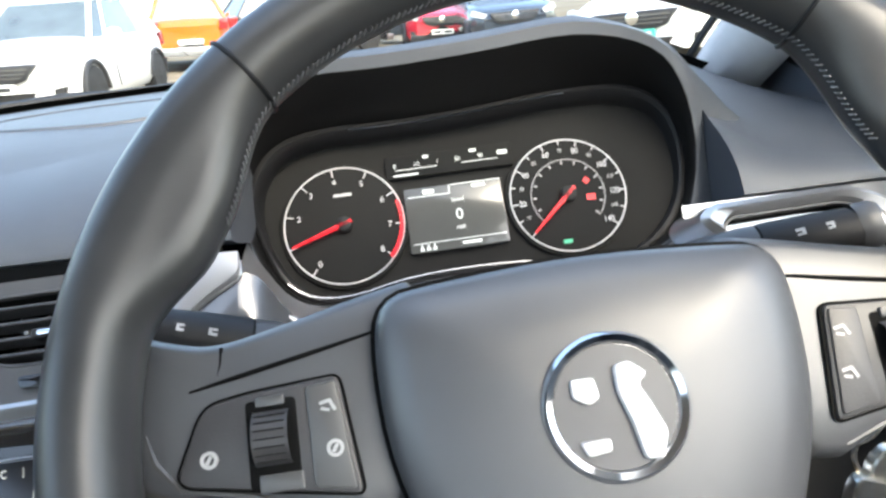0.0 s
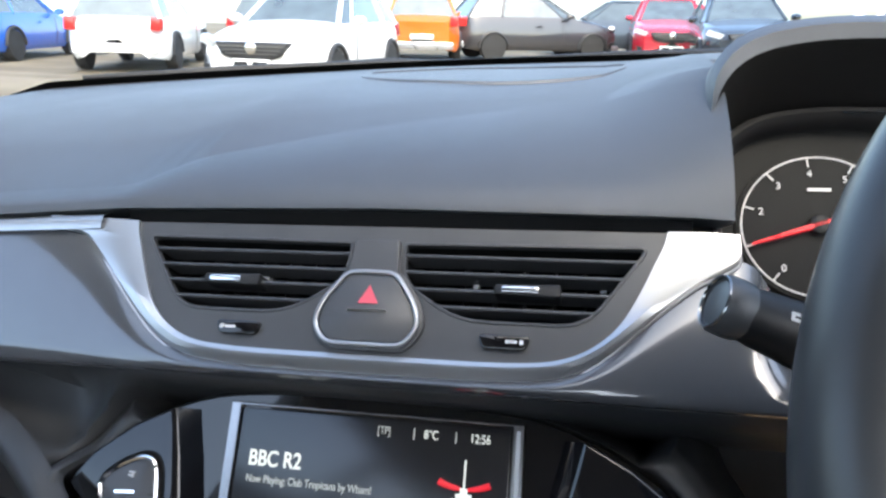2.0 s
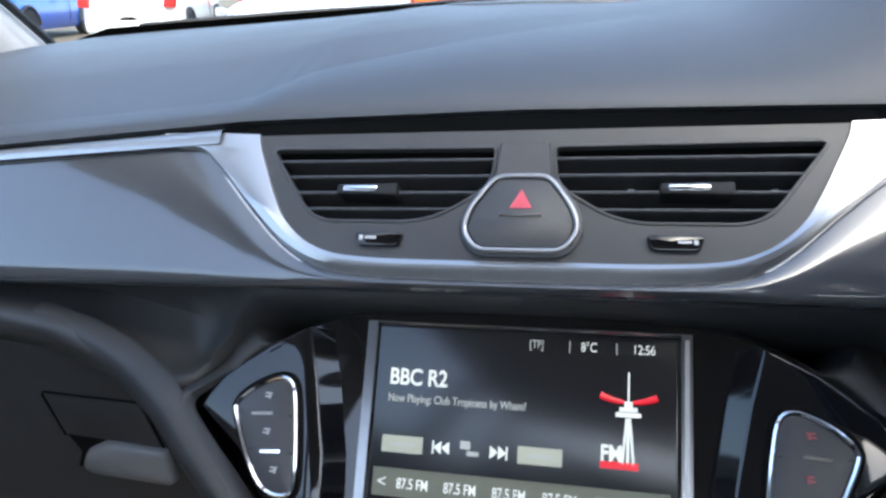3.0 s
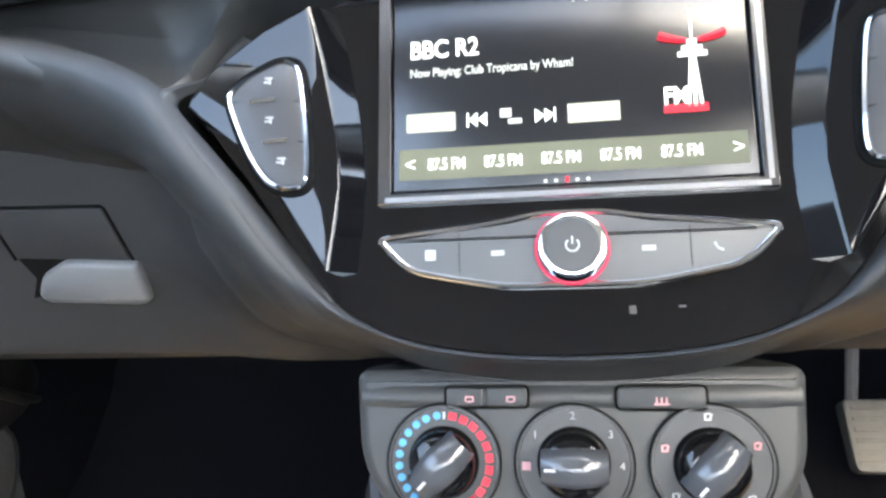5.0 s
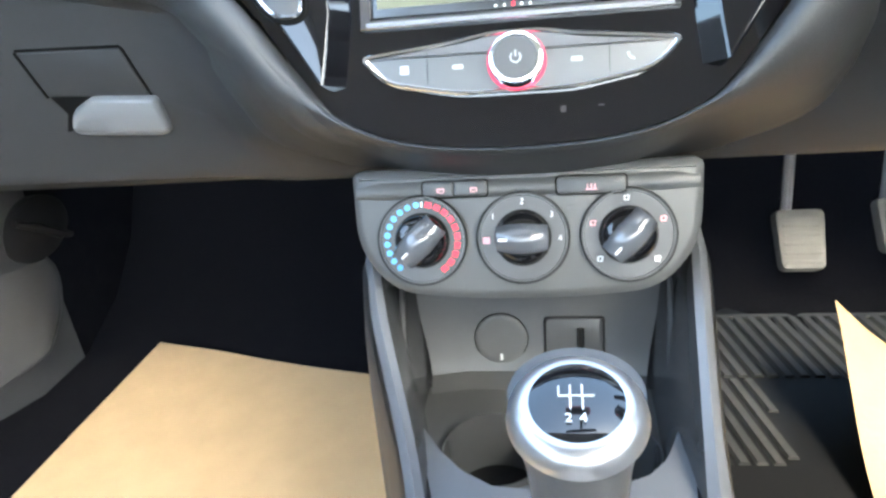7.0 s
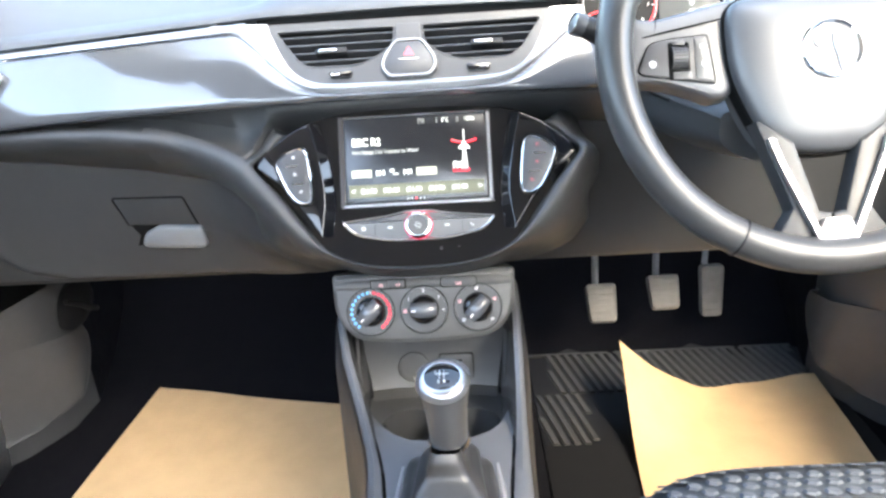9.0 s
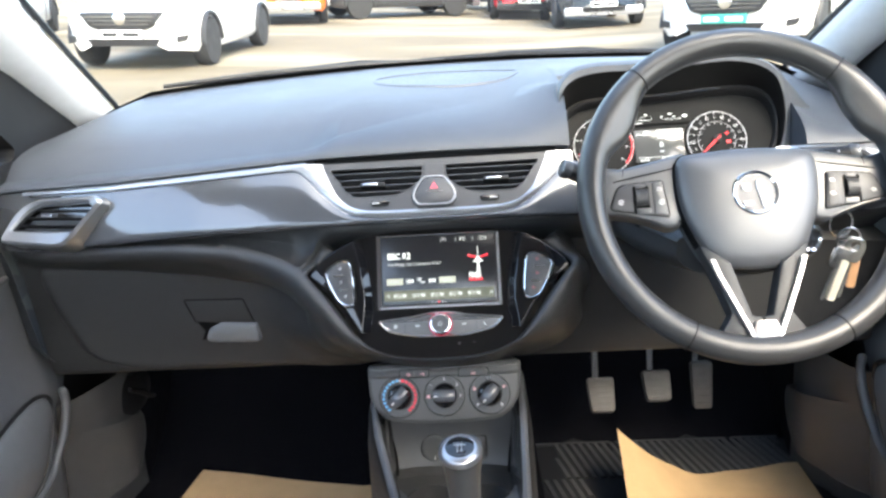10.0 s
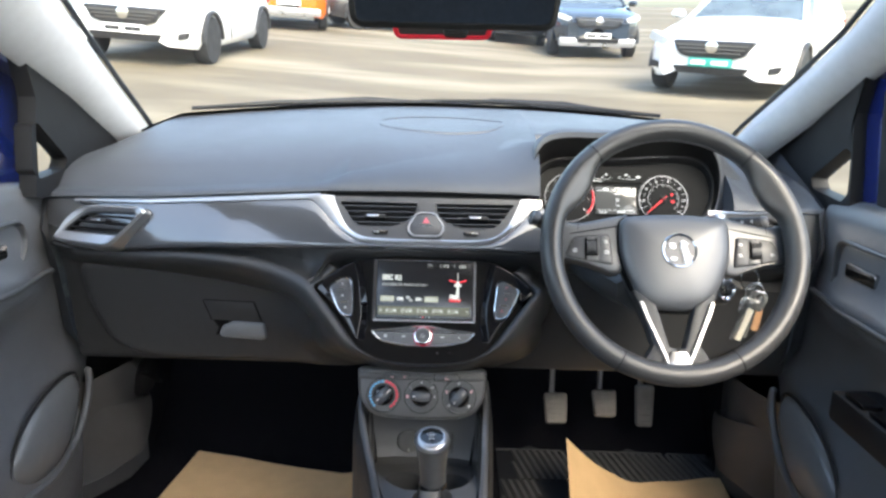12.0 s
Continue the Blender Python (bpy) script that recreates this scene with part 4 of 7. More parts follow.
for u0, u1 in ((-0.060, -0.0415), (-0.0405, -0.021)):
    k = part("push_button", plate(rect(u0, 0.0275, u1, 0.0365, 0.002), HEAT, 0.0, 0.0038, 0.001), HEATER, heat, "small push button")
    bars(HEAT, [((u0 + u1) / 2 + 0.002 + a, 0.0308 + b, c, d, 0) for a, b, c, d in ((0, 0.0013, 0.0042, 0.0007), (-0.0018, 0, 0.0007, 0.0022), (0.0018, 0, 0.0007, 0.0022), (0, -0.0010, 0.0024, 0.0007))], 0.0041, PINKMARK, k)
k = part("push_button", plate(rect(0.021, 0.0265, 0.061, 0.0365, 0.003), HEAT, 0.0, 0.0038, 0.001), HEATER, heat, "wide push button")
bars(HEAT, [(0.041 + a, 0.0300 + b, c, d, 0) for a, b, c, d in ((0, -0.0014, 0.0070, 0.0008), (-0.0022, 0.0004, 0.0008, 0.0026), (0, 0.0004, 0.0008, 0.0026), (0.0022, 0.0004, 0.0008, 0.0026))], 0.0041, PINKMARK, k)
part("button_outline", band(rect(-0.0612, 0.0262, -0.0198, 0.0376, 0.003), rect(-0.0602, 0.0272, -0.0208, 0.0366, 0.003), HEAT, 0.0, 0.0028), VOID, heat)
part("button_outline", band(rect(0.0198, 0.0252, 0.0622, 0.0376, 0.004), rect(0.0208, 0.0262, 0.0612, 0.0366, 0.004), HEAT, 0.0, 0.0028), VOID, heat)
for i, u in enumerate((-0.062, 0.0, 0.062)):
    fr = spin(HEAT, u, 0.001)
    dial = part("dial", lathe([(0.0278, -0.001), (0.0278, 0.0022), (0.0272, 0.0030), (0.0262, 0.0030), (0.0258, 0.0018)], fr, 48), DIALGREY, heat, "dark round dial scale")
    part("dial_rim", tube([fr @ Vector((0.0276 * math.cos(a), 0.0276 * math.sin(a), 0.0028)) for a in [2 * math.pi * k / 48 for k in range(48)]], 0.0006, 6, closed=True), VOID, dial)
    part("knob_groove", lathe([(0.0172, 0.001), (0.0172, 0.0024)], fr, 40), VOID, dial)
    knob = part("knob", lathe([(0.0160, 0.002), (0.0158, 0.008), (0.0150, 0.0112), (0.0130, 0.0132), (0.010, 0.0140)], fr, 40), PIANO, dial, "glossy black turning knob")
    turn = (-45, 90, -42)[i] if i != 1 else 90
    gf = spin(fr, 0, 0, 0, turn)
    prof = ((-0.0100, 0.0125), (-0.0086, 0.0165), (-0.0058, 0.0200), (0.0, 0.0212), (0.0058, 0.0200), (0.0086, 0.0165), (0.0100, 0.0125))
    part("grip", loft([[gf @ Vector((a * (1 - 0.25 * (yy / 0.016) ** 2), yy, 0.004 + (w - 0.004) * (1 - 0.30 * (yy / 0.016) ** 2))) for a, w in prof] for yy in (-0.0152, -0.0128, -0.0075, 0, 0.0075, 0.0128, 0.0152)], False), GRIPGLOSS, knob, "raised grip", angle=50)
    bars(gf, [(0, -0.0110 if i != 1 else 0.0110, 0.0014, 0.005, 0)], 0.0196, WHITEMARK, knob)
    if i == 0:
        for k in range(10):
            a = math.radians(98 + k * 14.5)
            part("cold_mark", lathe([(0.00195, 0.0018), (0.0019, 0.0026)], spin(fr, 0.0222 * math.cos(a), 0.0222 * math.sin(a)), 10), BLUEMARK, dial)
            a = math.radians(78 - k * 14.5)
            part("warm_mark", plate(rect(-0.0018, -0.0021, 0.0018, 0.0021), spin(fr, 0.0222 * math.cos(a), 0.0222 * math.sin(a), 0, math.degrees(a)), 0.0018, 0.0026), REDMARK, dial, flat=True)
        bars(fr, [(0.0005, 0.0222, 0.0012, 0.0036, 0)], 0.0026, WHITEMARK, dial)
    elif i == 1:
        for lab, deg in (("1", 143), ("2", 90), ("3", 38), ("4", -2)):
            lettering(lab, fr, 0.0222 * math.cos(math.radians(deg)), 0.0222 * math.sin(math.radians(deg)) - 0.0017, 0.0026, 0.0050, WHITEMARK, dial, "CENTER")
        bars(fr, [(-0.0222, -0.0012, 0.0042, 0.0040, 0)], 0.0026, PINKMARK, dial)
    else:
        for d in (92, 24, 160, -140, -42):
            cu, cv = 0.0218 * math.cos(math.radians(d)), 0.0218 * math.sin(math.radians(d))
            bars(fr, [(cu - 0.0012, cv, 0.0009, 0.0030, 0), (cu, cv - 0.0013, 0.0030, 0.0008, 0), (cu + 0.0013, cv + 0.0003, 0.0009, 0.0024, -15), (cu + 0.0002, cv + 0.0014, 0.0018, 0.0007, 10)], 0.0026, PINKMARK if d in (24, 160) else WHITEMARK, dial)


# ---- centre console ----
cons = thing("centre_console", (0.02, -0.2, 0.34), "grey plastic centre console with silver rails and cup holders", "console")
YS = (0.06, -0.02, -0.05, -0.08, -0.11, -0.14, -0.17, -0.22, -0.30, -0.42, -0.60, -0.80)
C_LO = (-0.113, -0.113, -0.106, -0.094, -0.083, -0.074, -0.068, -0.064, -0.062, -0.061, -0.06, -0.06)
C_LI = (-0.098, -0.098, -0.089, -0.077, -0.066, -0.057, -0.049, -0.042, -0.038, -0.037, -0.036, -0.036)
C_RI = (0.098, 0.098, 0.097, 0.096, 0.094, 0.091, 0.087, 0.082, 0.081, 0.081, 0.08, 0.08)
C_RO = (0.113, 0.113, 0.113, 0.112, 0.111, 0.110, 0.109, 0.108, 0.107, 0.106, 0.105, 0.105)
C_TOP = (0.648, 0.632, 0.600, 0.572, 0.552, 0.541, 0.536, 0.532, 0.528, 0.522, 0.515, 0.51)


def at_y(y, ys):
    return interp(-y, [-v for v in YS], ys)


def rail_row(y, side):
    t, i, o = at_y(y, C_TOP), at_y(y, C_LI if side < 0 else C_RI), at_y(y, C_LO if side < 0 else C_RO)
    s = side
    return [(i - s * 0.020, y, 0.46), (i - s * 0.016, y, 0.484), (i - s * 0.008, y, 0.5 * (t + 0.484)), (i, y, t - 0.012), (i + s * 0.003, y, t - 0.002), ((i + o) / 2, y, t + 0.002), (o - s * 0.003, y, t - 0.002), (o, y, t - 0.010), (o + s * 0.006, y, t - 0.06), (o + s * 0.010, y, 0.40), (o + s * 0.012, y, 0.325)]


ys = [0.05 - 0.85 * i / 60 for i in range(61)]
for s in (-1, 1):
    part("side_wall", loft([rail_row(y, s)[6:] for y in ys], closed=False), LOWER, cons, "dark side of the console")
    part("inner_wall", loft([rail_row(y, s)[:5] for y in ys], closed=False), TRAYGLOSS, cons, "shiny dark inside of the console", angle=50)
    part("silver_rail", loft([rail_row(y, s)[4:8] for y in ys], closed=False), RAIL, cons, "satin grey rail", angle=50)
# tray between the rails, back wall with sockets, deck round the gear lever
tray = []
for y, z in ((0.050, 0.61), (0.036, 0.56), (0.028, 0.524), (0.020, 0.508), (0.006, 0.501)):
    k_in = 0.019 * smooth_step(0.63, 0.47, z)
    a, b = at_y(y, C_LI) + k_in, at_y(y, C_RI) - k_in
    tray.append([(a + (b - a) * k / 6, y - (0.006 if k in (0, 6) else 0), z) for k in range(7)])
part("tray", loft(tray, closed=False), TRAY, cons, "dark open tray")
CUPS = ((-0.028, -0.062, 0.0385), (0.047, -0.064, 0.0385))
FLOOR_AT = Matrix.Translation((0, 0, 0.501))
part("tray_floor", facing_with_holes([(-0.070, -0.125), (0.098, -0.125), (0.103, 0.008), (-0.103, 0.008)], [circle(0.0345, 40, (cx, cy)) for cx, cy, r in CUPS], FLOOR_AT, 0.0), TRAY, cons, "dark floor of the tray", flat=True)


def deck_z(y):
    return min(at_y(y, C_TOP) - 0.003, 0.534)


def deck_front(f):
    """Front edge of the deck, one wide U from rail to rail."""
    return interp(f, (0.0, 0.035, 0.08, 0.14, 0.25, 0.5, 0.70, 0.84, 0.91, 0.965, 1.0), (-0.040, -0.072, -0.095, -0.111, -0.123, -0.126, -0.122, -0.111, -0.098, -0.074, -0.045))


rows = []
for k in range(61):
    row = []
    for j in range(31):
        if j < 7:
            yf = deck_front(k / 60)
            y = yf + (-0.150 - yf) * j / 7
        else:
            y = -0.150 - 0.645 * (j - 7) / 23
        a, c = at_y(y, C_LI) + 0.001, at_y(y, C_RI) - 0.001
        x = a + (c - a) * k / 60
        if j == 0:
            row += [(x, y, 0.472), (x, y + 0.001, deck_z(y) - 0.005)]
        row.append((x, y - (0.002 if j == 0 else 0), deck_z(y)))
    rows.append(row)
part("deck", loft(rows, closed=False), RAIL, cons, "satin grey deck round the gear lever, cut out for the cups", angle=50)
for cx, cy, r in CUPS:
    cf = Matrix.Translation((cx, cy, 0.501))
    cup = part("cup_holder", lathe([(0.0368, -0.001), (0.0366, 0.003), (0.0357, 0.0045), (0.0347, 0.0040), (0.0341, 0.001), (0.0335, -0.040), (0.0325, -0.044)], cf, 48, cap1=False), TRAYGLOSS, cons, "round cup holder with a thin bright lip")
    part("cup_floor", lathe([(0.0330, -0.043), (0.001, -0.0435)], cf, 32), VOID, cup)
SOCK = plane_axes((0, 0.0305, 0.532), 0.22)
ol = part("power_socket", lathe([(0.0212, -0.001), (0.0212, 0.0012), (0.0205, 0.0018), (0.0200, 0.0012)], spin(SOCK, -0.027, 0.0), 40), VOID, cons, "round covered power socket")
part("socket_lid", lathe([(0.0205, 0.0), (0.0200, 0.0032), (0.0184, 0.0040), (0.0150, 0.0036), (0.008, 0.0034)], spin(SOCK, -0.027, 0.0), 40), HEATER, ol)
bars(spin(SOCK, -0.027, 0.0), [(0, -0.0145, 0.0015, 0.005, 0)], 0.004, WHITEMARK, ol)
us_ = part("usb_socket", band(rect(0.006, -0.018, 0.052, 0.0175, 0.004), rect(0.0078, -0.0162, 0.0502, 0.0157, 0.004), SOCK, -0.001, 0.003, 0.0006), BLACK, cons, "square framed usb socket")
part("socket_face", plate(rect(0.0078, -0.0162, 0.0502, 0.0157, 0.003), SOCK, -0.001, 0.0014, 0.0004), TRAY, us_)
part("port", band(rect(0.031, -0.0085, 0.0365, 0.0085, 0.001), rect(0.0320, -0.0075, 0.0355, 0.0075, 0.0006), SOCK, 0.001, 0.0026), CHROME_DARK, us_)
part("port_hole", plate(rect(0.0320, -0.0075, 0.0355, 0.0075), SOCK, 0.0010, 0.0018), VOID, us_)
# padded ribs on the tray's sides
for s, i in ((-1, C_LI), (1, C_RI)):
    part("tray_edge", tube([(at_y(y, i) - s * 0.006, y, z) for y, z in ((0.0, 0.60), (-0.012, 0.58), (-0.02, 0.56), (-0.032, 0.535), (-0.04, 0.515))], [0.0015, 0.003, 0.003, 0.003, 0.0015], 8), LOWER, cons, "rounded rib")

# ---- gear lever ----
gear = thing("gear_lever", (0.022, -0.215, 0.53), "gear lever with a silver-topped knob and a leather gaiter", "gear lever")
part("gaiter_frame", band(fillet([(-0.040, -0.090), (0.084, -0.090), (0.074, 0.068), (-0.030, 0.068)], 0.022, 6), fillet([(-0.034, -0.084), (0.078, -0.084), (0.068, 0.061), (-0.024, 0.061)], 0.018, 6), Matrix.Translation((0, -0.215, 0.528)), 0.0, 0.005, 0.002), SILVER, gear, "pale satin frame of the gaiter")
rings = []
base = fillet([(-0.034, -0.084), (0.078, -0.084), (0.068, 0.061), (-0.024, 0.061)], 0.018, 11)
for j in range(13):
    t = j / 12
    z = 0.528 + 0.078 * t
    k = (1 - t) ** 1.25
    fold_out = 0.0045 * math.sin(t * math.pi) * math.sin(t * 15)
    ring = []
    for i, (a, b) in enumerate(base):
        ang = math.atan2(b + 0.008, a - 0.022)
        wr = 0.0035 * math.sin(ang * 3 + t * 7) * math.sin(math.pi * t) + 0.002 * math.sin(ang * 7 - t * 9) * math.sin(math.pi * t)
        ca, cb = 0.022 + 0.020 * math.cos(ang), -0.008 + 0.020 * math.sin(ang)
        aa, bb = ca + (a - ca) * k, cb + (b - cb) * k
        r = 1 + (fold_out + wr) / 0.04
        ring.append((0.022 + (aa - 0.022) * r, -0.215 + bb * r, z))
    rings.append(ring)
part("gaiter", loft(rings), LEATHER, gear, "creased black leather gaiter", angle=80)
LEVER = Matrix.Translation((0.0250, -0.2145, 0.602)) @ Matrix.Rotation(radians(5), 4, "X") @ Matrix.Rotation(radians(-1), 4, "Y")
part("collar", lathe([(0.0195, -0.004), (0.0205, 0.0), (0.0195, 0.004)], LEVER, 32), CHROME_DARK, gear, "metal collar")
part("grip", lathe([(0.0180, 0.0), (0.0186, 0.018), (0.0200, 0.040), (0.0222, 0.056), (0.0238, 0.066), (0.0246, 0.0735), (0.0245, 0.0775)], LEVER, 40), GRIPGREY, gear, "dark satin grip")
kt = part("knob_top", lathe([(0.0236, 0.0770), (0.0244, 0.0785), (0.0236, 0.0820), (0.0218, 0.0848), (0.0194, 0.0866), (0.0172, 0.0874), (0.0164, 0.0873)], LEVER @ Matrix.Rotation(radians(9), 4, "X"), 40), KNOBSILVER, gear, "silver cap of the knob")
capf = LEVER @ Matrix.Rotation(radians(9), 4, "X")
part("shift_disc", lathe([(0.0166, 0.0868), (0.0162, 0.0874), (0.0145, 0.0880), (0.0120, 0.0886), (0.0090, 0.0891), (0.0055, 0.0895), (0.001, 0.0897)], capf, 40), PIANO, kt, "glossy disc with the shift pattern")
bars(capf, [(0, 0.0005, 0.0120, 0.0004, 0), (-0.0020, 0.0000, 0.0004, 0.0100, 0), (0.0020, 0.0000, 0.0004, 0.0100, 0), (-0.0058, 0.0025, 0.0004, 0.0040, 0)], 0.0900, WHITEMARK, kt, "shift_line")
lettering("2", capf, -0.0040, -0.0100, 0.0899, 0.0050, WHITEMARK, kt)
lettering("4", capf, 0.0008, -0.0100, 0.0899, 0.0050, WHITEMARK, kt)

# ---- steering wheel ----
sw = thing("steering_wheel", WHEEL @ Vector((0, 0, -0.02)), "black leather steering wheel with a silver V spoke", "steering wheel")
N = 144
RU, RV = 0.1644, 0.1682
rings = []


def rim_at(a, b):
    """A point of the rim's skin: a round the wheel, b round the rim."""
    deg = math.degrees(a) % 360
    off = min(deg - 150 if deg > 150 else (150 - deg) * 0.75, 30 - deg if deg < 30 else (deg - 30) * 0.75) if deg < 220 else 99
    rest = 1 - smooth_step(2, 16, off)  # thumb rests beside the spokes
    ci, si = math.cos(b), math.sin(b)
    rad = 0.0150 + (0.0135 * rest if ci < 0 else 0.0)
    deep = 0.0165 + (0.0045 * rest if si < 0 else 0.0) + 0.002 * abs(math.cos(a)) ** 4
    cu, cv = RU * math.cos(a), max(RV * math.sin(a), -0.1680)
    if ci < 0 and si > 0:
        si -= 0.22 * rest * math.sin(math.pi * min(1.0, -ci)) * si  # shallow dish for the thumb
    return WHEEL @ Vector((cu + math.cos(a) * rad * ci, cv + math.sin(a) * rad * ci, deep * si - 0.002))


for i in range(N):
    rings.append([rim_at(2 * math.pi * i / N, 2 * math.pi * k / 20) for k in range(20)])
rings.append(rings[0])
bm = loft(rings, True)
bmesh.ops.remove_doubles(bm, verts=bm.verts[:], dist=1e-6)
part("rim", bm, LEATHER, sw, "black leather rim", angle=80)
# seams where the leather meets, and the stitches along the inside
for deg in (50, 129.5, 243, 298):
    c = WHEEL @ Vector((RU * math.cos(math.radians(deg)), RV * math.sin(math.radians(deg)), -0.002))
    loop = [rim_at(math.radians(deg), 2 * math.pi * k / 20) for k in range(20)]
    part("seam", tube([c + (p - c) * 1.02 for p in loop], 0.0009, 6, closed=True), BLACK, sw, "stitched seam")
bm = bmesh.new()
for i in range(130):
    a = math.radians(32 + 116 * i / 130)
    for da, db in ((0.0055, 0.07),):
        p, q = rim_at(a - da, math.radians(172) - db), rim_at(a + da, math.radians(172) + db)
        m = (p + q) / 2
        c = WHEEL @ Vector((RU * math.cos(a), RV * math.sin(a), -0.002))
        lift = (m - c).normalized() * 0.0006
        tube([p + lift, m + lift * 1.4, q + lift], 0.00042, 5, bm=bm)
tagged(part("stitching", bm, THREAD, sw, "zigzag of grey stitches"), kind="stuff")
# hub cover
pad2 = [(-0.050, 0.0465), (0, 0.0495), (0.050, 0.0465), (0.0715, 0.0435), (0.0750, 0.022), (0.0725, -0.015), (0.0590, -0.050), (0.0450, -0.075), (0.020, -0.0835), (-0.020, -0.0835), (-0.0450, -0.075), (-0.0590, -0.050), (-0.0725, -0.015), (-0.0750, 0.022), (-0.0715, 0.0435)]
padc = chaikin([(u + 0.004, v) for u, v in pad2], 2)
part("hub_cover", loft([at_w(padc, WHEEL, -0.045), at_w(padc, WHEEL, -0.013), at_w(scaled(padc, 0.985), WHEEL, -0.0085), at_w(scaled(padc, 0.94), WHEEL, -0.0045), at_w(scaled(padc, 0.8), WHEEL, -0.0005), at_w(scaled(padc, 0.55), WHEEL, 0.0025), at_w(scaled(padc, 0.25), WHEEL, 0.0040)], True, False, True), HUB, sw, "grey airbag cover", angle=80)
part("cover_gap", loft([at_w(grown(padc, 0.0018), WHEEL, -0.03), at_w(grown(padc, 0.0018), WHEEL, -0.0155), at_w(padc, WHEEL, -0.0155)]), VOID, sw)
BADGE = spin(WHEEL, 0.0055, -0.004, -0.0205) @ Matrix.Diagonal((0.975, 0.975, 1.0, 1.0))
em = part("badge", lathe([(0.0245, 0.021), (0.0245, 0.0255), (0.0232, 0.0272), (0.0212, 0.0262), (0.0205, 0.0245)], BADGE, 48), CHROME, sw, "round chrome badge")
part("badge_ground", lathe([(0.0206, 0.024), (0.0204, 0.0248)], BADGE, 40), BADGEGREY, em)
part("badge_relief", plate(fillet([(0.001, 0.013), (0.006, 0.014), (0.012, 0.009), (0.008, 0.006), (0.011, 0.0), (0.015, -0.010), (0.012, -0.018), (0.006, -0.018), (0.004, -0.006), (0.001, 0.004)], 0.002), BADGE, 0.024, 0.0275, 0.001), RELIEF, em, "plain raised chrome shape")
part("badge_relief", plate(fillet([(-0.014, 0.010), (-0.006, 0.010), (-0.005, 0.003), (-0.009, 0.001), (-0.014, 0.004)], 0.0015), BADGE, 0.024, 0.0268, 0.0008), RELIEF, em, "plain raised chrome shape")
part("badge_relief", plate(fillet([(-0.014, -0.010), (-0.004, -0.010), (-0.004, -0.014), (-0.012, -0.015)], 0.0012), BADGE, 0.024, 0.0268, 0.0008), RELIEF, em, "plain raised chrome shape")
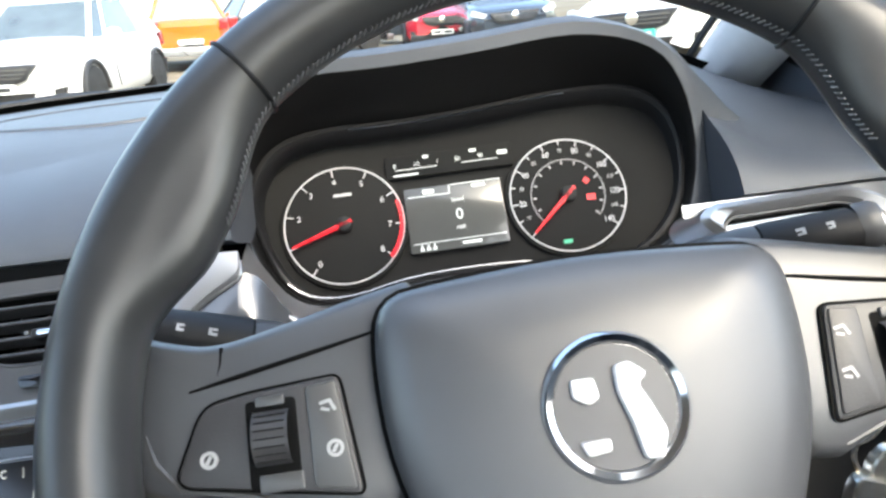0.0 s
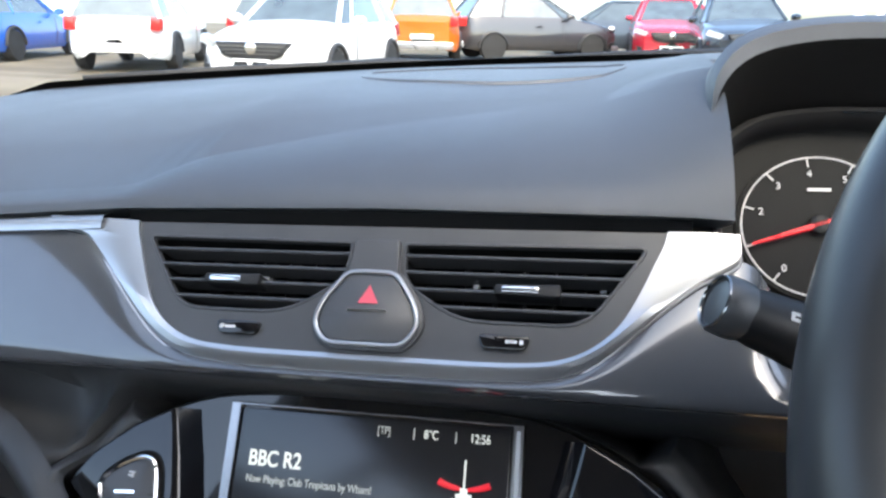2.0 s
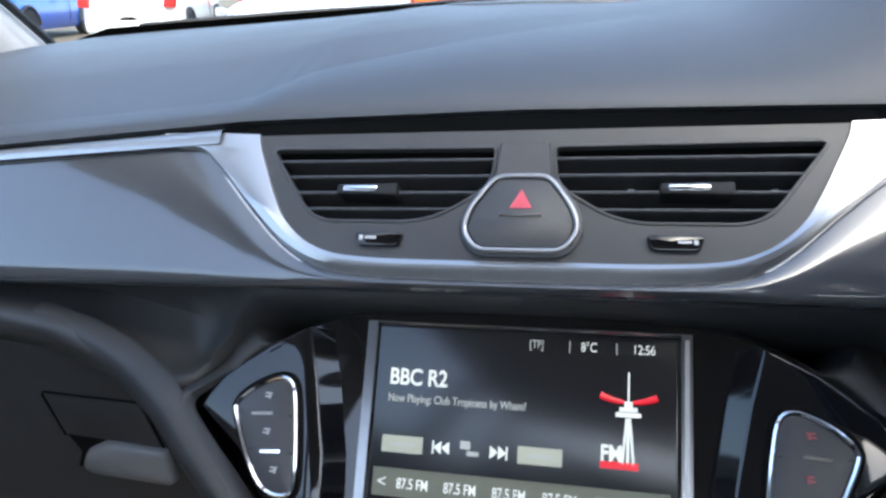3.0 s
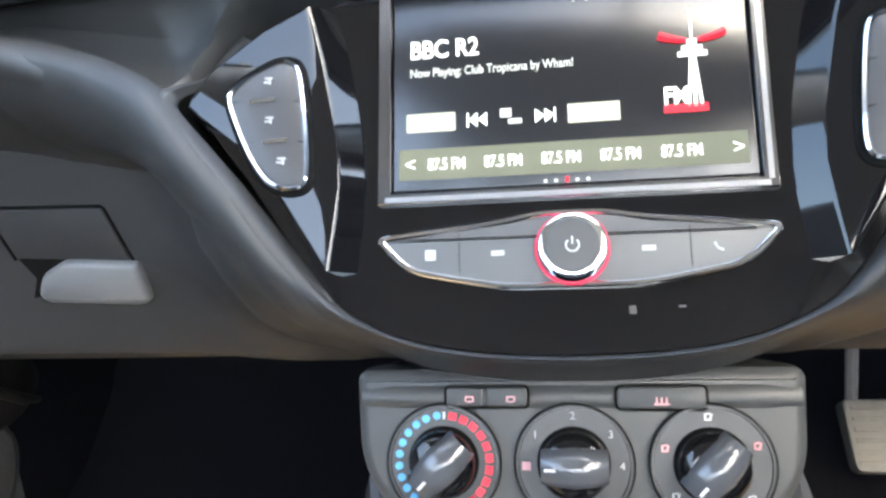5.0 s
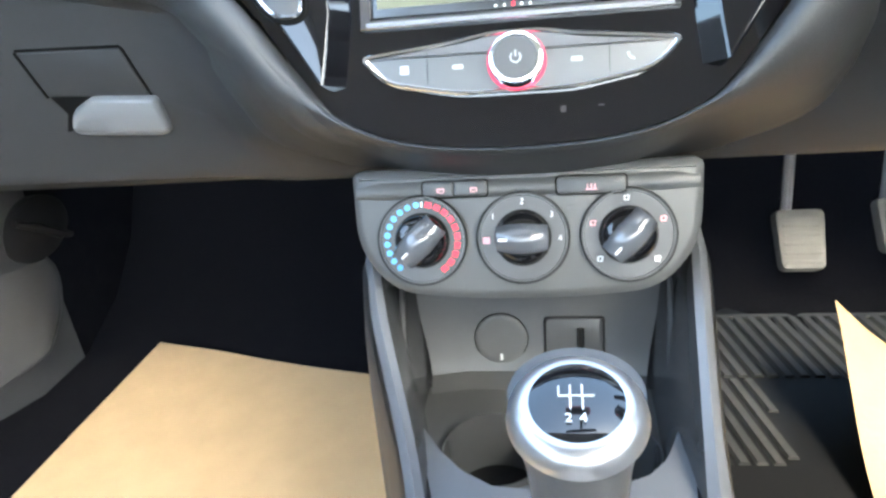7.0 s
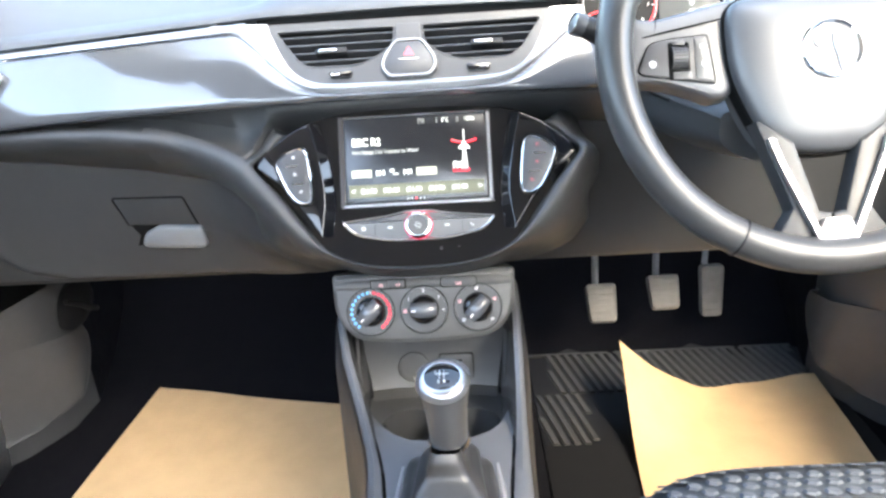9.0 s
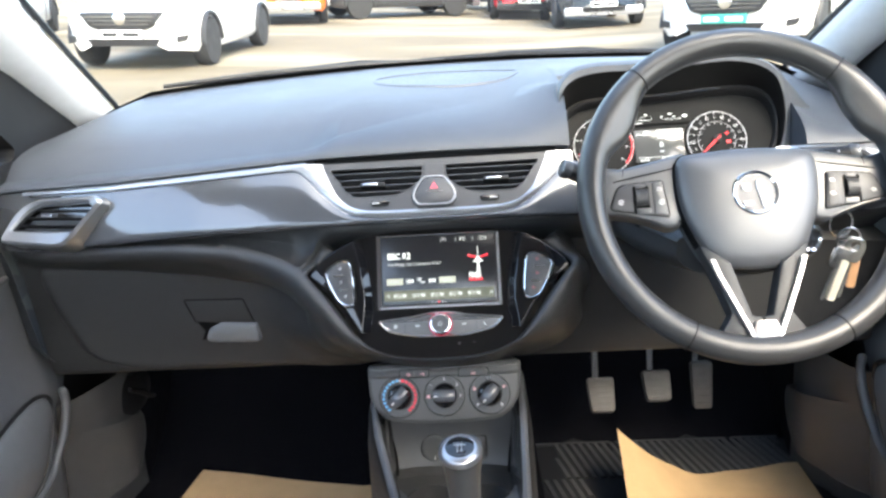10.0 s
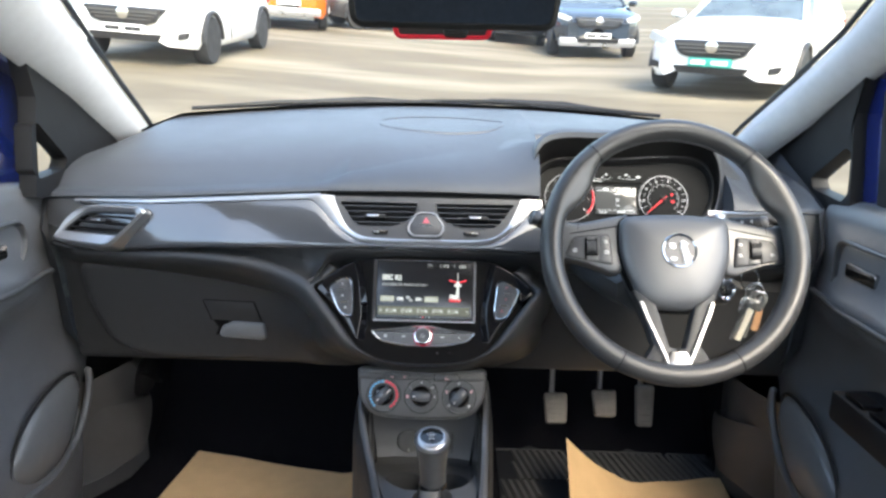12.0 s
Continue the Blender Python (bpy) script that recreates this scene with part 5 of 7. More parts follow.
# side spokes with key pods, set back behind the rim
SPOKES = spin(WHEEL, 0.003, 0.0, -0.020)
for s in (-1, 1):
    sp = [(0.050, 0.0530), (0.075, 0.0490), (0.107, 0.0415), (0.133, 0.0365), (0.150, 0.0405), (0.170, 0.0480), (0.172, 0.010), (0.164, -0.016), (0.120, -0.018), (0.062, -0.044)]
    if s < 0:
        sp = [(-a, b) for a, b in sp][::-1]
    spc = chaikin(sp, 2)
    mid = (s * 0.105, 0.003)
    spoke = part("spoke", loft([at_w(spc, SPOKES, -0.022), at_w(spc, SPOKES, -0.010), at_w(scaled(spc, 0.975, mid), SPOKES, -0.003), at_w(scaled(spc, 0.92, mid), SPOKES, 0.0005), at_w(scaled(spc, 0.86, mid), SPOKES, 0.0020), at_w(scaled(spc, 0.5, mid), SPOKES, 0.0022)], True, True, True), HUB, sw, "grey side spoke", angle=60)
    # the upper face of the spoke is a strip of its own, with a joint below it
    part("spoke_joint", tube([SPOKES @ Vector((s * a, b, 0.0022)) for a, b in ((0.0725, 0.0332), (0.100, 0.0280), (0.124, 0.0237), (0.140, 0.0208))], [0.0006, 0.0010, 0.0010, 0.0005], 6), VOID, spoke)
    part("spoke_joint", tube([SPOKES @ Vector((s * a, b, 0.0015)) for a, b in ((0.131, 0.0228), (0.1285, 0.0295), (0.1280, 0.0350))], 0.0007, 6), VOID, spoke)
    part("spoke_line", tube([SPOKES @ Vector((s * a, b, 0.0015)) for a, b in ((0.1560, 0.0080), (0.1530, -0.0020), (0.1450, -0.0115), (0.120, -0.0170), (0.085, -0.0290))], [0.0008, 0.0014, 0.0014, 0.0012, 0.0006], 6), KEYGREY, spoke, "pale moulded line")
    pp = [(0.0875, 0.0195), (0.1180, 0.0175), (0.1350, 0.0150), (0.1450, -0.0075), (0.1420, -0.0110), (0.0825, -0.0210)]
    if s < 0:
        pp = [(-a, b) for a, b in pp][::-1]
    ppf = fillet(pp, (0.003, 0.004, 0.006, 0.004, 0.003, 0.003) if s > 0 else (0.003, 0.003, 0.004, 0.006, 0.004, 0.003), 4)
    pod = part("key_pod", plate(ppf, SPOKES, -0.002, 0.0048, 0.0010), BUTTON, spoke, "dark pod of thumb keys")
    part("pod_outline", band(grown(ppf, 0.0010), grown(ppf, -0.0002), SPOKES, -0.002, 0.0036), VOID, spoke)
    part("roller_well", plate(rect(s * 0.1115 - 0.0088, -0.0155, s * 0.1115 + 0.0088, 0.0145, 0.002), SPOKES, 0.0, 0.0052, 0.0003), VOID, pod, "dark well of the roller")
    part("roller", loft([[spin(SPOKES, s * 0.1115, 0.0015) @ Vector((u, 0.0095 * math.cos(q), 0.0030 + 0.0080 * math.sin(q))) for u in (-0.0062, -0.0055, 0.0055, 0.0062)] for q in [math.pi * k / 14 for k in range(15)]], False), BUTTON, pod, "ribbed thumb roller")
    for k in range(1, 8):
        q = math.pi * (0.12 + 0.76 * k / 8)
        part("roller_rib", tube([spin(SPOKES, s * 0.1115, 0.0015) @ Vector((u, 0.0097 * math.cos(q), 0.0031 + 0.0082 * math.sin(q))) for u in (-0.0052, 0.0052)], 0.00035, 5), BLACK, pod)
    part("roller_end", plate(rect(s * 0.1115 - 0.0050, 0.0122, s * 0.1115 + 0.0050, 0.0158, 0.001), SPOKES, 0.003, 0.0062, 0.0005), KEYGREY, pod, "pale rocker end")
    part("roller_end", plate(rect(s * 0.1095 - 0.0075, -0.0165, s * 0.1095 + 0.0075, -0.0105, 0.001), SPOKES, 0.003, 0.0058, 0.0005), KEYGREY, pod, "pale rocker end")
    part("side_key", plate(fillet([(s * 0.0990, 0.0170), (s * 0.0885, 0.0180), (s * 0.0845, -0.0190), (s * 0.0985, -0.0165)][::-s], 0.0015), SPOKES, 0.002, 0.0058, 0.0005), BUTTON if s > 0 else KEYGREY, pod, "key strip")
    for du, dv, kind_ in ((0.0915, 0.0100, 0), (0.0905, -0.0048, 1), (0.1335, -0.0030, 1)):
        if kind_ == 0 or s > 0:
            bars(SPOKES, [(s * du - 0.0010, dv + 0.0010, 0.0040, 0.0011, 12), (s * du + 0.0014, dv - 0.0004, 0.0012, 0.0040, 25), (s * du - 0.0012, dv - 0.0016, 0.0030, 0.0010, -15)], 0.0061, GREYMARK, pod, "key_mark")
        else:
            part("key_mark", band(circle(0.0030, 18, (s * du, dv)), circle(0.0018, 18, (s * du, dv)), SPOKES, 0.004, 0.0061), GREYMARK, pod, flat=True)
            bars(SPOKES, [(s * du, dv, 0.0030, 0.0012, 60)], 0.0061, GREYMARK, pod, "key_mark")
# V-shaped lower spoke
for s in (-1, 1):
    leg = [(s * 0.056, -0.058), (s * 0.026, -0.076), (s * 0.010, -0.132), (s * 0.0, -0.134), (s * 0.0, -0.172), (s * 0.034, -0.170), (s * 0.050, -0.160), (s * 0.031, -0.130)]
    lg = leg[::-s]
    part("lower_spoke", plate(lg, WHEEL, -0.02, -0.001, 0.003, back=True), LOWER, sw, "dark lower spoke")
    part("silver_leg", loft([[WHEEL @ Vector((s * (a + du), b, w)) for du, w in ((-0.0028, 0.0), (-0.0021, 0.0052), (0.0021, 0.0052), (0.0028, 0.0))] for a, b in ((0.0465, -0.0735), (0.0410, -0.090), (0.0245, -0.128), (0.0120, -0.156))], False), KNOBSILVER, sw, "satin silver leg of the V")
part("silver_tip", plate(fillet([(-0.0155, -0.150), (-0.0100, -0.138), (0.0100, -0.138), (0.0155, -0.150), (0.0115, -0.1605), (-0.0115, -0.1605)][::-1], 0.003), WHEEL, -0.001, 0.0056, 0.0015), KNOBSILVER, sw, "satin silver foot of the V")
part("foot_line", tube([WHEEL @ Vector((a, b, 0.004)) for a, b in ((-0.046, -0.150), (-0.036, -0.160), (-0.018, -0.171), (0.018, -0.171), (0.036, -0.160), (0.046, -0.150))], 0.001, 6), BLACK, sw)

# ---- column, stalks, key ----
col = thing("steering_column", (0.338, -0.06, 0.87), "dark plastic steering column shroud under the wheel", "column")
rows = []
for y in (-0.155, -0.10, -0.03, 0.05, 0.11):
    zc = 0.893 + 0.04 * (y + 0.155)
    w, h = interp(y, (-0.155, -0.08, 0.11), (0.060, 0.085, 0.11)), interp(y, (-0.155, -0.08, 0.11), (0.045, 0.062, 0.085))
    rows.append([(0.338 + w * math.cos(q) * (1 + 0.12 * abs(math.sin(2 * q))), y, zc - 0.012 + h * math.sin(q) * (0.34 if math.sin(q) > 0 else 0.9)) for q in [2 * math.pi * k / 28 for k in range(28)]])
part("shroud", loft(rows, True, True, True), LOWER, col, "dark shroud")
part("shroud_seam", tube([(x, y, z) for x, y, z in [(0.338 - 0.088, -0.09, 0.889), (0.338 - 0.10, 0.0, 0.890), (0.338 - 0.115, 0.08, 0.892)]], 0.0012, 6), VOID, col)


def stalk(side, label):
    tip, root = (Vector((0.1590, -0.0870, 0.9655)), Vector((0.262, -0.062, 0.920))) if side < 0 else (Vector((0.503, -0.0870, 0.9640)), Vector((0.400, -0.062, 0.944)))
    st = thing("control_stalk", root, label, "stalk", "stalks")
    ax = (tip - root).normalized()
    fr = Matrix.Translation(root) @ ax.to_track_quat("Z", "Y").to_matrix().to_4x4()
    L = (tip - root).length
    part("arm", lathe([(0.0120, -0.03), (0.0140, L * 0.10), (0.0158, L * 0.30), (0.0160, L * 0.46), (0.0152, L * 0.52)], fr, 32, ell=0.85), BUTTON, st, "dark stalk arm")
    part("arm_joint", lathe([(0.0150, L * 0.515), (0.0150, L * 0.535)], fr, 32, ell=0.85), VOID, st)
    part("collar", lathe([(0.0148, L * 0.53), (0.0150, L * 0.55), (0.0138, L * 0.70), (0.0120, L * 0.86), (0.0108, L * 0.92)], fr, 32, ell=0.88), BLACK, st, "black turning collar")
    head = part("end_cap", lathe([(0.0108, L * 0.91), (0.0112, L * 0.94), (0.0110, L * 0.985), (0.0100, L * 1.0), (0.0088, L * 0.995), (0.0086, L * 0.98)], fr, 32), CHAR, st)
    part("end_disc", lathe([(0.0086, L * 0.98), (0.0083, L * 0.992), (0.0035, L * 0.998)], fr, 28), KEYGREY, head, "grey end button")
    part("cap_ring", tube([fr @ Vector((0.0096 * math.cos(a), 0.0096 * math.sin(a), L * 1.0)) for a in [2 * math.pi * k / 32 for k in range(32)]], 0.0006, 6, closed=True), CHROME_DARK, head)
    # print on the side that looks at the driver: two signs on the collar, one on the arm
    back = Vector((0, -0.80, 0.60))
    for k, (along, r, wd) in enumerate(((0.68, 0.0134, 0.0036), (0.80, 0.0120, 0.0030), (0.40, 0.0144, 0.0044), (0.30, 0.0140, 0.0026))):
        c = fr @ Vector((0, 0, L * along))
        n_ = (back - ax * back.dot(ax)).normalized()
        t_ = n_.cross(ax).normalized()
        for du, dv, a, b in ((-0.22, 0.0010, 0.42, 0.0006), (0.25, 0.0, 0.20, 0.0016), (-0.30, -0.0012, 0.30, 0.0005)):
            m = c + ax * (du * wd) + t_ * dv
            part("print_mark", loft([[m + n_ * w + ax * (p * a * wd) + t_ * (q * b) for p, q in ((-1, -1), (1, -1), (1, 1), (-1, 1))] for w in (r - 0.004, r + 0.0004)], True, True, True), GREYMARK, st, flat=True)
    return st


stalk(-1, "black indicator stalk with white print")
stalk(1, "black wiper stalk with white print")
ig = thing("ignition_lock", (0.455, -0.085, 0.86), "round ignition lock with the key in it", "ignition")
igf = Matrix.Translation((0.452, -0.085, 0.862)) @ Matrix.Rotation(radians(80), 4, "X") @ Matrix.Rotation(radians(20), 4, "Y")
part("housing", lathe([(0.026, -0.06), (0.025, -0.004), (0.022, 0.002), (0.0165, 0.002)], igf, 32), LOWER, ig)
part("lock_ring", lathe([(0.0165, 0.0), (0.0165, 0.006), (0.0145, 0.008), (0.012, 0.006)], igf, 32), CHROME, ig, "chrome lock ring")
part("lock_face", lathe([(0.013, 0.003), (0.012, 0.006)], igf, 28), BLACK, ig)
ky = thing("key_bunch", (0.49, -0.118, 0.84), "bunch of steel keys and tags hanging from the lock", "keys")
part("key_ring", tube([(0.484 + 0.013 * math.cos(a), -0.118, 0.868 + 0.013 * math.sin(a)) for a in [2 * math.pi * k / 24 for k in range(24)]], 0.0013, 6, closed=True), STEEL, ky, "steel ring")


def hung(x, z, deg, y):
    return Matrix.Translation((x, y, z)) @ Matrix.Rotation(radians(90), 4, "X") @ Matrix.Rotation(radians(deg), 4, "Z")


bow = fillet([(-0.010, -0.016), (0.010, -0.016), (0.014, 0.004), (0.009, 0.014), (-0.009, 0.014), (-0.014, 0.004)], 0.005)
part("key_bow", band(bow, scaled(bow, 0.32, (0, 0.006)), hung(0.489, 0.856, -14, -0.119), -0.003, 0.003, 0.001), STEEL, ky, "steel key head with a hole")
part("key_blade", plate([(-0.004, -0.050), (-0.002, -0.053), (0.002, -0.053), (0.004, -0.048), (0.003, -0.040), (0.004, -0.034), (0.0035, -0.026), (0.004, -0.012), (-0.004, -0.012)], hung(0.486, 0.850, -12, -0.120), -0.0012, 0.0012, back=True), STEEL, ky, "notched steel key blade")
part("key_bow", plate(fillet([(-0.009, -0.020), (0.009, -0.020), (0.011, 0.006), (-0.011, 0.006)], 0.005), hung(0.476, 0.853, -24, -0.123), -0.003, 0.003, 0.0015, back=True), STEEL, ky, "second steel key head")
part("key_blade", plate([(-0.0035, -0.058), (0.0, -0.061), (0.0035, -0.056), (0.0028, -0.046), (0.0035, -0.036), (0.0035, -0.018), (-0.0035, -0.018)], hung(0.476, 0.853, -20, -0.123), -0.0012, 0.0012, back=True), STEEL, ky, "notched steel key blade")
part("key_tag", plate(rect(-0.0045, -0.060, 0.0045, -0.010, 0.003), hung(0.481, 0.854, -17, -0.126), -0.001, 0.0012, back=True), CREAM, ky, "cream plastic tag")
part("leather_tag", plate(rect(-0.005, -0.040, 0.005, -0.006, 0.003), hung(0.496, 0.848, -8, -0.116), -0.001, 0.0012, back=True), BROWNTAG, ky, "brown leather tag")
part("key_loop", tube([(0.478 + 0.013 * math.cos(a), -0.110, 0.885 + 0.016 * math.sin(a)) for a in [2 * math.pi * k / 20 for k in range(20)]], 0.0014, 6, closed=True), STEEL, ky)

# ---- instruments ----
ins = thing("instrument_cluster", CLUSTER @ Vector((0, 0, -0.03)), "instrument cluster with two round dials and a grey display", "instruments")
face0 = chaikin([(-0.138, -0.004), (-0.118, -0.044), (-0.085, -0.054), (-0.035, -0.043), (0.035, -0.043), (0.085, -0.050), (0.130, -0.046), (0.163, -0.010), (0.165, 0.040), (0.140, 0.066), (0.080, 0.068), (0.02, 0.062), (-0.04, 0.060), (-0.085, 0.062), (-0.122, 0.054), (-0.139, 0.028)], 2)


def widened(pts, ku, up, down, w, flank=0.0, flare=0.0):
    """The outline of the dials, opened out towards the hood; flank widens its upper part alone."""
    out = []
    for u, v in pts:
        k = smooth_step(-0.03, 0.03, v)
        if w > 0:
            far = smooth_step(0.0, 0.10, u)
            back = far * (1 - smooth_step(-0.02, 0.075, v)) + (1 - far) * (1 - smooth_step(-0.035, 0.020, v))
            wv = w * (1 - 0.80 * back)
        else:
            wv = w
        r = smooth_step(0.075, 0.165, u)  # the far shoulder is rounder and runs out into the pad
        top = up * (1 - 0.45 * r) if up > 0.015 else up
        pull = -0.05 * r * smooth_step(0.0, 0.05, v) if up > 0.015 else 0.0
        out.append(CLUSTER @ Vector((u * (ku + pull + (flank if u > 0 else 0.25 * flank) * smooth_step(-0.035, 0.045, v)) + flare * r, v + down + (top - down) * k - 0.75 * flare * r * smooth_step(0.0, 0.06, v), wv)))
    return out


part("face", plate(face0, CLUSTER, -0.02, -0.004, back=True), DIALFACE, ins, "dark dial face")
part("inner_rim", loft([widened(face0, 0.985, 0, 0, -0.004), widened(face0, 0.995, 0.002, -0.001, 0.010), widened(face0, 1.005, 0.005, -0.002, 0.0135), widened(face0, 1.020, 0.008, -0.003, 0.0125), widened(face0, 1.032, 0.010, -0.004, 0.006)]), BLACK, ins, "black rim")
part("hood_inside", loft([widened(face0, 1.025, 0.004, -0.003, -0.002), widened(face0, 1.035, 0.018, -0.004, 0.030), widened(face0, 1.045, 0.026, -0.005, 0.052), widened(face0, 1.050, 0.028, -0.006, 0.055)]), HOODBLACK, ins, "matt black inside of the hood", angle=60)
part("hood", loft([widened(face0, 1.050, 0.028, -0.006, 0.055), widened(face0, 1.060, 0.036, -0.006, 0.058, 0.01), widened(face0, 1.070, 0.045, -0.007, 0.050, 0.02, 0.004), widened(face0, 1.075, 0.050, -0.008, 0.025, 0.04, 0.020), widened(face0, 1.08, 0.048, -0.008, -0.010, 0.06, 0.045), widened(face0, 1.08, 0.042, -0.008, -0.05, 0.08, 0.075), widened(face0, 1.08, 0.030, -0.010, -0.12, 0.10, 0.10)]), PAD, ins, "soft hood over the dials", angle=60)
# bright decor edge curling round the foot of the dials
foot = sorted([p for p in face0 if p[1] < -0.030 or (p[0] < 0 and p[1] < 0.016)], key=lambda p: math.atan2(p[1] - 0.01, p[0]) % (2 * math.pi))
rim_foot, decor_top = widened(foot, 1.045, 0.0, -0.004, -0.004), []
for u, v in foot:
    x = interp(u, (-0.139, -0.130, -0.118, -0.085, 0.0, 0.13), (0.1835, 0.1935, 0.2075, 0.240, 0.323, 0.455))
    decor_top.append(Vector((x, 0.0225, decor_z(x) + 0.0015)))
sheet = [[p.lerp(q, t) + Vector((0, 0, 0.0035 * math.sin(math.pi * t))) for p, q in zip(rim_foot, decor_top)] for t in (0, 0.2, 0.4, 0.6, 0.75, 0.88, 1.0)]
sheet += [[q + Vector((0, -0.0015, -0.0015)) for q in decor_top], [q + Vector((0, -0.0010, -0.004)) for q in decor_top], [q + Vector((0, 0.004, -0.006)) for q in decor_top]]
part("silver_edge", loft(sheet, False), SATIN, ins, "bright silver sheet between the dials and the decor", angle=70)
top_arc = [p for p in face0 if p[1] > 0.045]
top_arc.sort()
part("glint_line", tube([CLUSTER @ Vector((u * 1.004, v + 0.0045, 0.0136)) for u, v in top_arc if -0.07 < u < 0.10], 0.0010, 6), CHROME, ins, "thin chrome line")
part("glint_line", tube([CLUSTER @ Vector((u * 1.02, v - 0.001, 0.0075)) for u, v in sorted([p for p in face0 if p[1] < -0.03]) if -0.12 < u < 0.11], 0.0008, 6), CHROME_DARK, ins)


def gauge(u, r, marks, needle_deg, label):
    fr = spin(CLUSTER, u, 0.0)
    g = part("gauge", lathe([(r + 0.0035, -0.006), (r + 0.003, -0.001), (r, -0.0005)], fr, 56), DIALFACE, ins, label)
    part("gauge_ring", tube([fr @ Vector((r * math.cos(a), r * math.sin(a), 0.0)) for a in [2 * math.pi * k / 64 for k in range(64)]], 0.00055, 6, closed=True), WHITEMARK, g, "white ring")
    bars(fr, [((r - ln / 2) * math.cos(math.radians(d)), (r - ln / 2) * math.sin(math.radians(d)), ln, 0.0008, d) for d, ln in marks], 0.0008, WHITEMARK, g, "tick")
    nf = spin(fr, 0, 0, 0, needle_deg)
    part("needle", loft([[nf @ Vector((a, b, w)) for b, w in ((-h, 0.003), (-h * 0.6, 0.005), (h * 0.6, 0.005), (h, 0.003))] for a, h in ((-0.006, 0.0016), (0.0, 0.0019), (r - 0.003, 0.0007))], False), NEEDLE, g, "red needle")
    part("needle_hub", lathe([(0.006, 0.0), (0.0055, 0.004), (0.004, 0.005)], fr, 24), BLACK, g)
    return g, fr


tac, tf = gauge(-0.080, 0.0425, [(d, 0.006) for d in (233, 199, 165, 131, 97, 62, 28, -6, -40)], 199, "rev counter dial")
for lab, d in zip("012345678", (233, 199, 165, 131, 97, 62, 28, -6, -40)):
    if lab != "1":
        lettering(lab, tf, 0.0325 * math.cos(math.radians(d)), 0.0325 * math.sin(math.radians(d)) - 0.0022, 0.0006, 0.0060, WHITEMARK, tac, "CENTER")
part("red_zone", tube([tf @ Vector((0.0410 * math.cos(math.radians(a)), 0.0410 * math.sin(math.radians(a)), 0.0006)) for a in range(-42, 22, 6)], 0.0019, 6, flat=0.6), NEEDLE, tac, "red zone")
bars(tf, [(0.001, 0.022, 0.013, 0.0018, 0)], 0.0006, WHITEMARK, tac)
spd, sf = gauge(0.081, 0.0415, [(222 - 18.7 * k, 0.0035 if k % 2 else 0.005) for k in range(15)], 222, "speedometer dial")
for k, lab in enumerate(("10", "20", "30", "40", "50", "60", "70", "80", "90", "100", "110", "120", "130", "140")):
    d = math.radians(222 - 18.7 * (k + 1))
    big = k % 2 == 1
    lettering(lab, sf, 0.0335 * math.cos(d), 0.0335 * math.sin(d) - (0.0022 if big else 0.0014), 0.0006, 0.0060 if big else 0.0040, WHITEMARK if big else GREYMARK, spd, "CENTER", squeeze=0.85)
part("inner_ring", tube([sf @ Vector((0.0265 * math.cos(a), 0.0265 * math.sin(a), 0.0)) for a in [math.radians(222 - 264 * k / 48) for k in range(49)]], 0.0003, 5), GREYMARK, spd, "thin grey ring")
bars(sf, [(0.024 * math.cos(math.radians(d)), 0.024 * math.sin(math.radians(d)), 0.0025, 0.0012, d) for d in range(-40, 222, 22)], 0.0006, SILVER, spd, "inner_tick")
bars(sf, [(0.016, -0.004, 0.0062, 0.0042, 0), (0.0145, 0.0085, 0.0038, 0.004, 45)], 0.0008, NEEDLE, spd, "warning_lamp")
bars(sf, [(-0.006, -0.034, 0.0062, 0.0026, 0)], 0.0008, GREENLAMP, spd, "green_lamp")
dsp = part("display", plate(rect(-0.0355, -0.028, 0.0345, 0.0195, 0.001), CLUSTER, -0.004, 0.0006, 0.0003), LCD, ins, "grey trip display")
lettering("0", CLUSTER, 0.002, -0.007, 0.001, 0.0110, LCDMARK, dsp, "CENTER")
lettering("Speed", CLUSTER, 0.002, 0.0062, 0.001, 0.0042, LCDMARK, dsp, "CENTER", squeeze=0.9)
lettering("mph", CLUSTER, 0.002, -0.0140, 0.001, 0.0042, LCDMARK, dsp, "CENTER", squeeze=0.9)
bars(CLUSTER, [(0.008, -0.0245, 0.014, 0.0020, 0)], 0.001, LCDMARK, dsp, "unit_mark")
for u in (-0.0275, -0.0230, -0.0185):
    part("belt_sign", lathe([(0.0009, 0.0003), (0.0008, 0.0008)], spin(CLUSTER, u, -0.0232), 12), LCDMARK, dsp)
    part("belt_sign", plate([(u - 0.0016, -0.0268), (u + 0.0016, -0.0268), (u + 0.0010, -0.0244), (u - 0.0010, -0.0244)], CLUSTER, 0.0003, 0.0010), LCDMARK, dsp, flat=True)
bars(CLUSTER, [(-0.018, 0.0128, 0.030, 0.0006, 0), (-0.003, 0.0158, 0.0006, 0.006, 0), (0.016, 0.0188, 0.036, 0.0006, 0), (-0.018, 0.0158, 0.008, 0.003, 0), (0.018, 0.0162, 0.010, 0.0022, 0), (0, -0.0215, 0.066, 0.0005, 0)], 0.001, LCDMARK, dsp, "tab_line")
stp = part("lamp_strip", plate(rect(-0.046, 0.0285, 0.046, 0.0455, 0.001), CLUSTER, -0.004, 0.0, 0.0003), DIALFACE, ins, "dark strip with small scales")
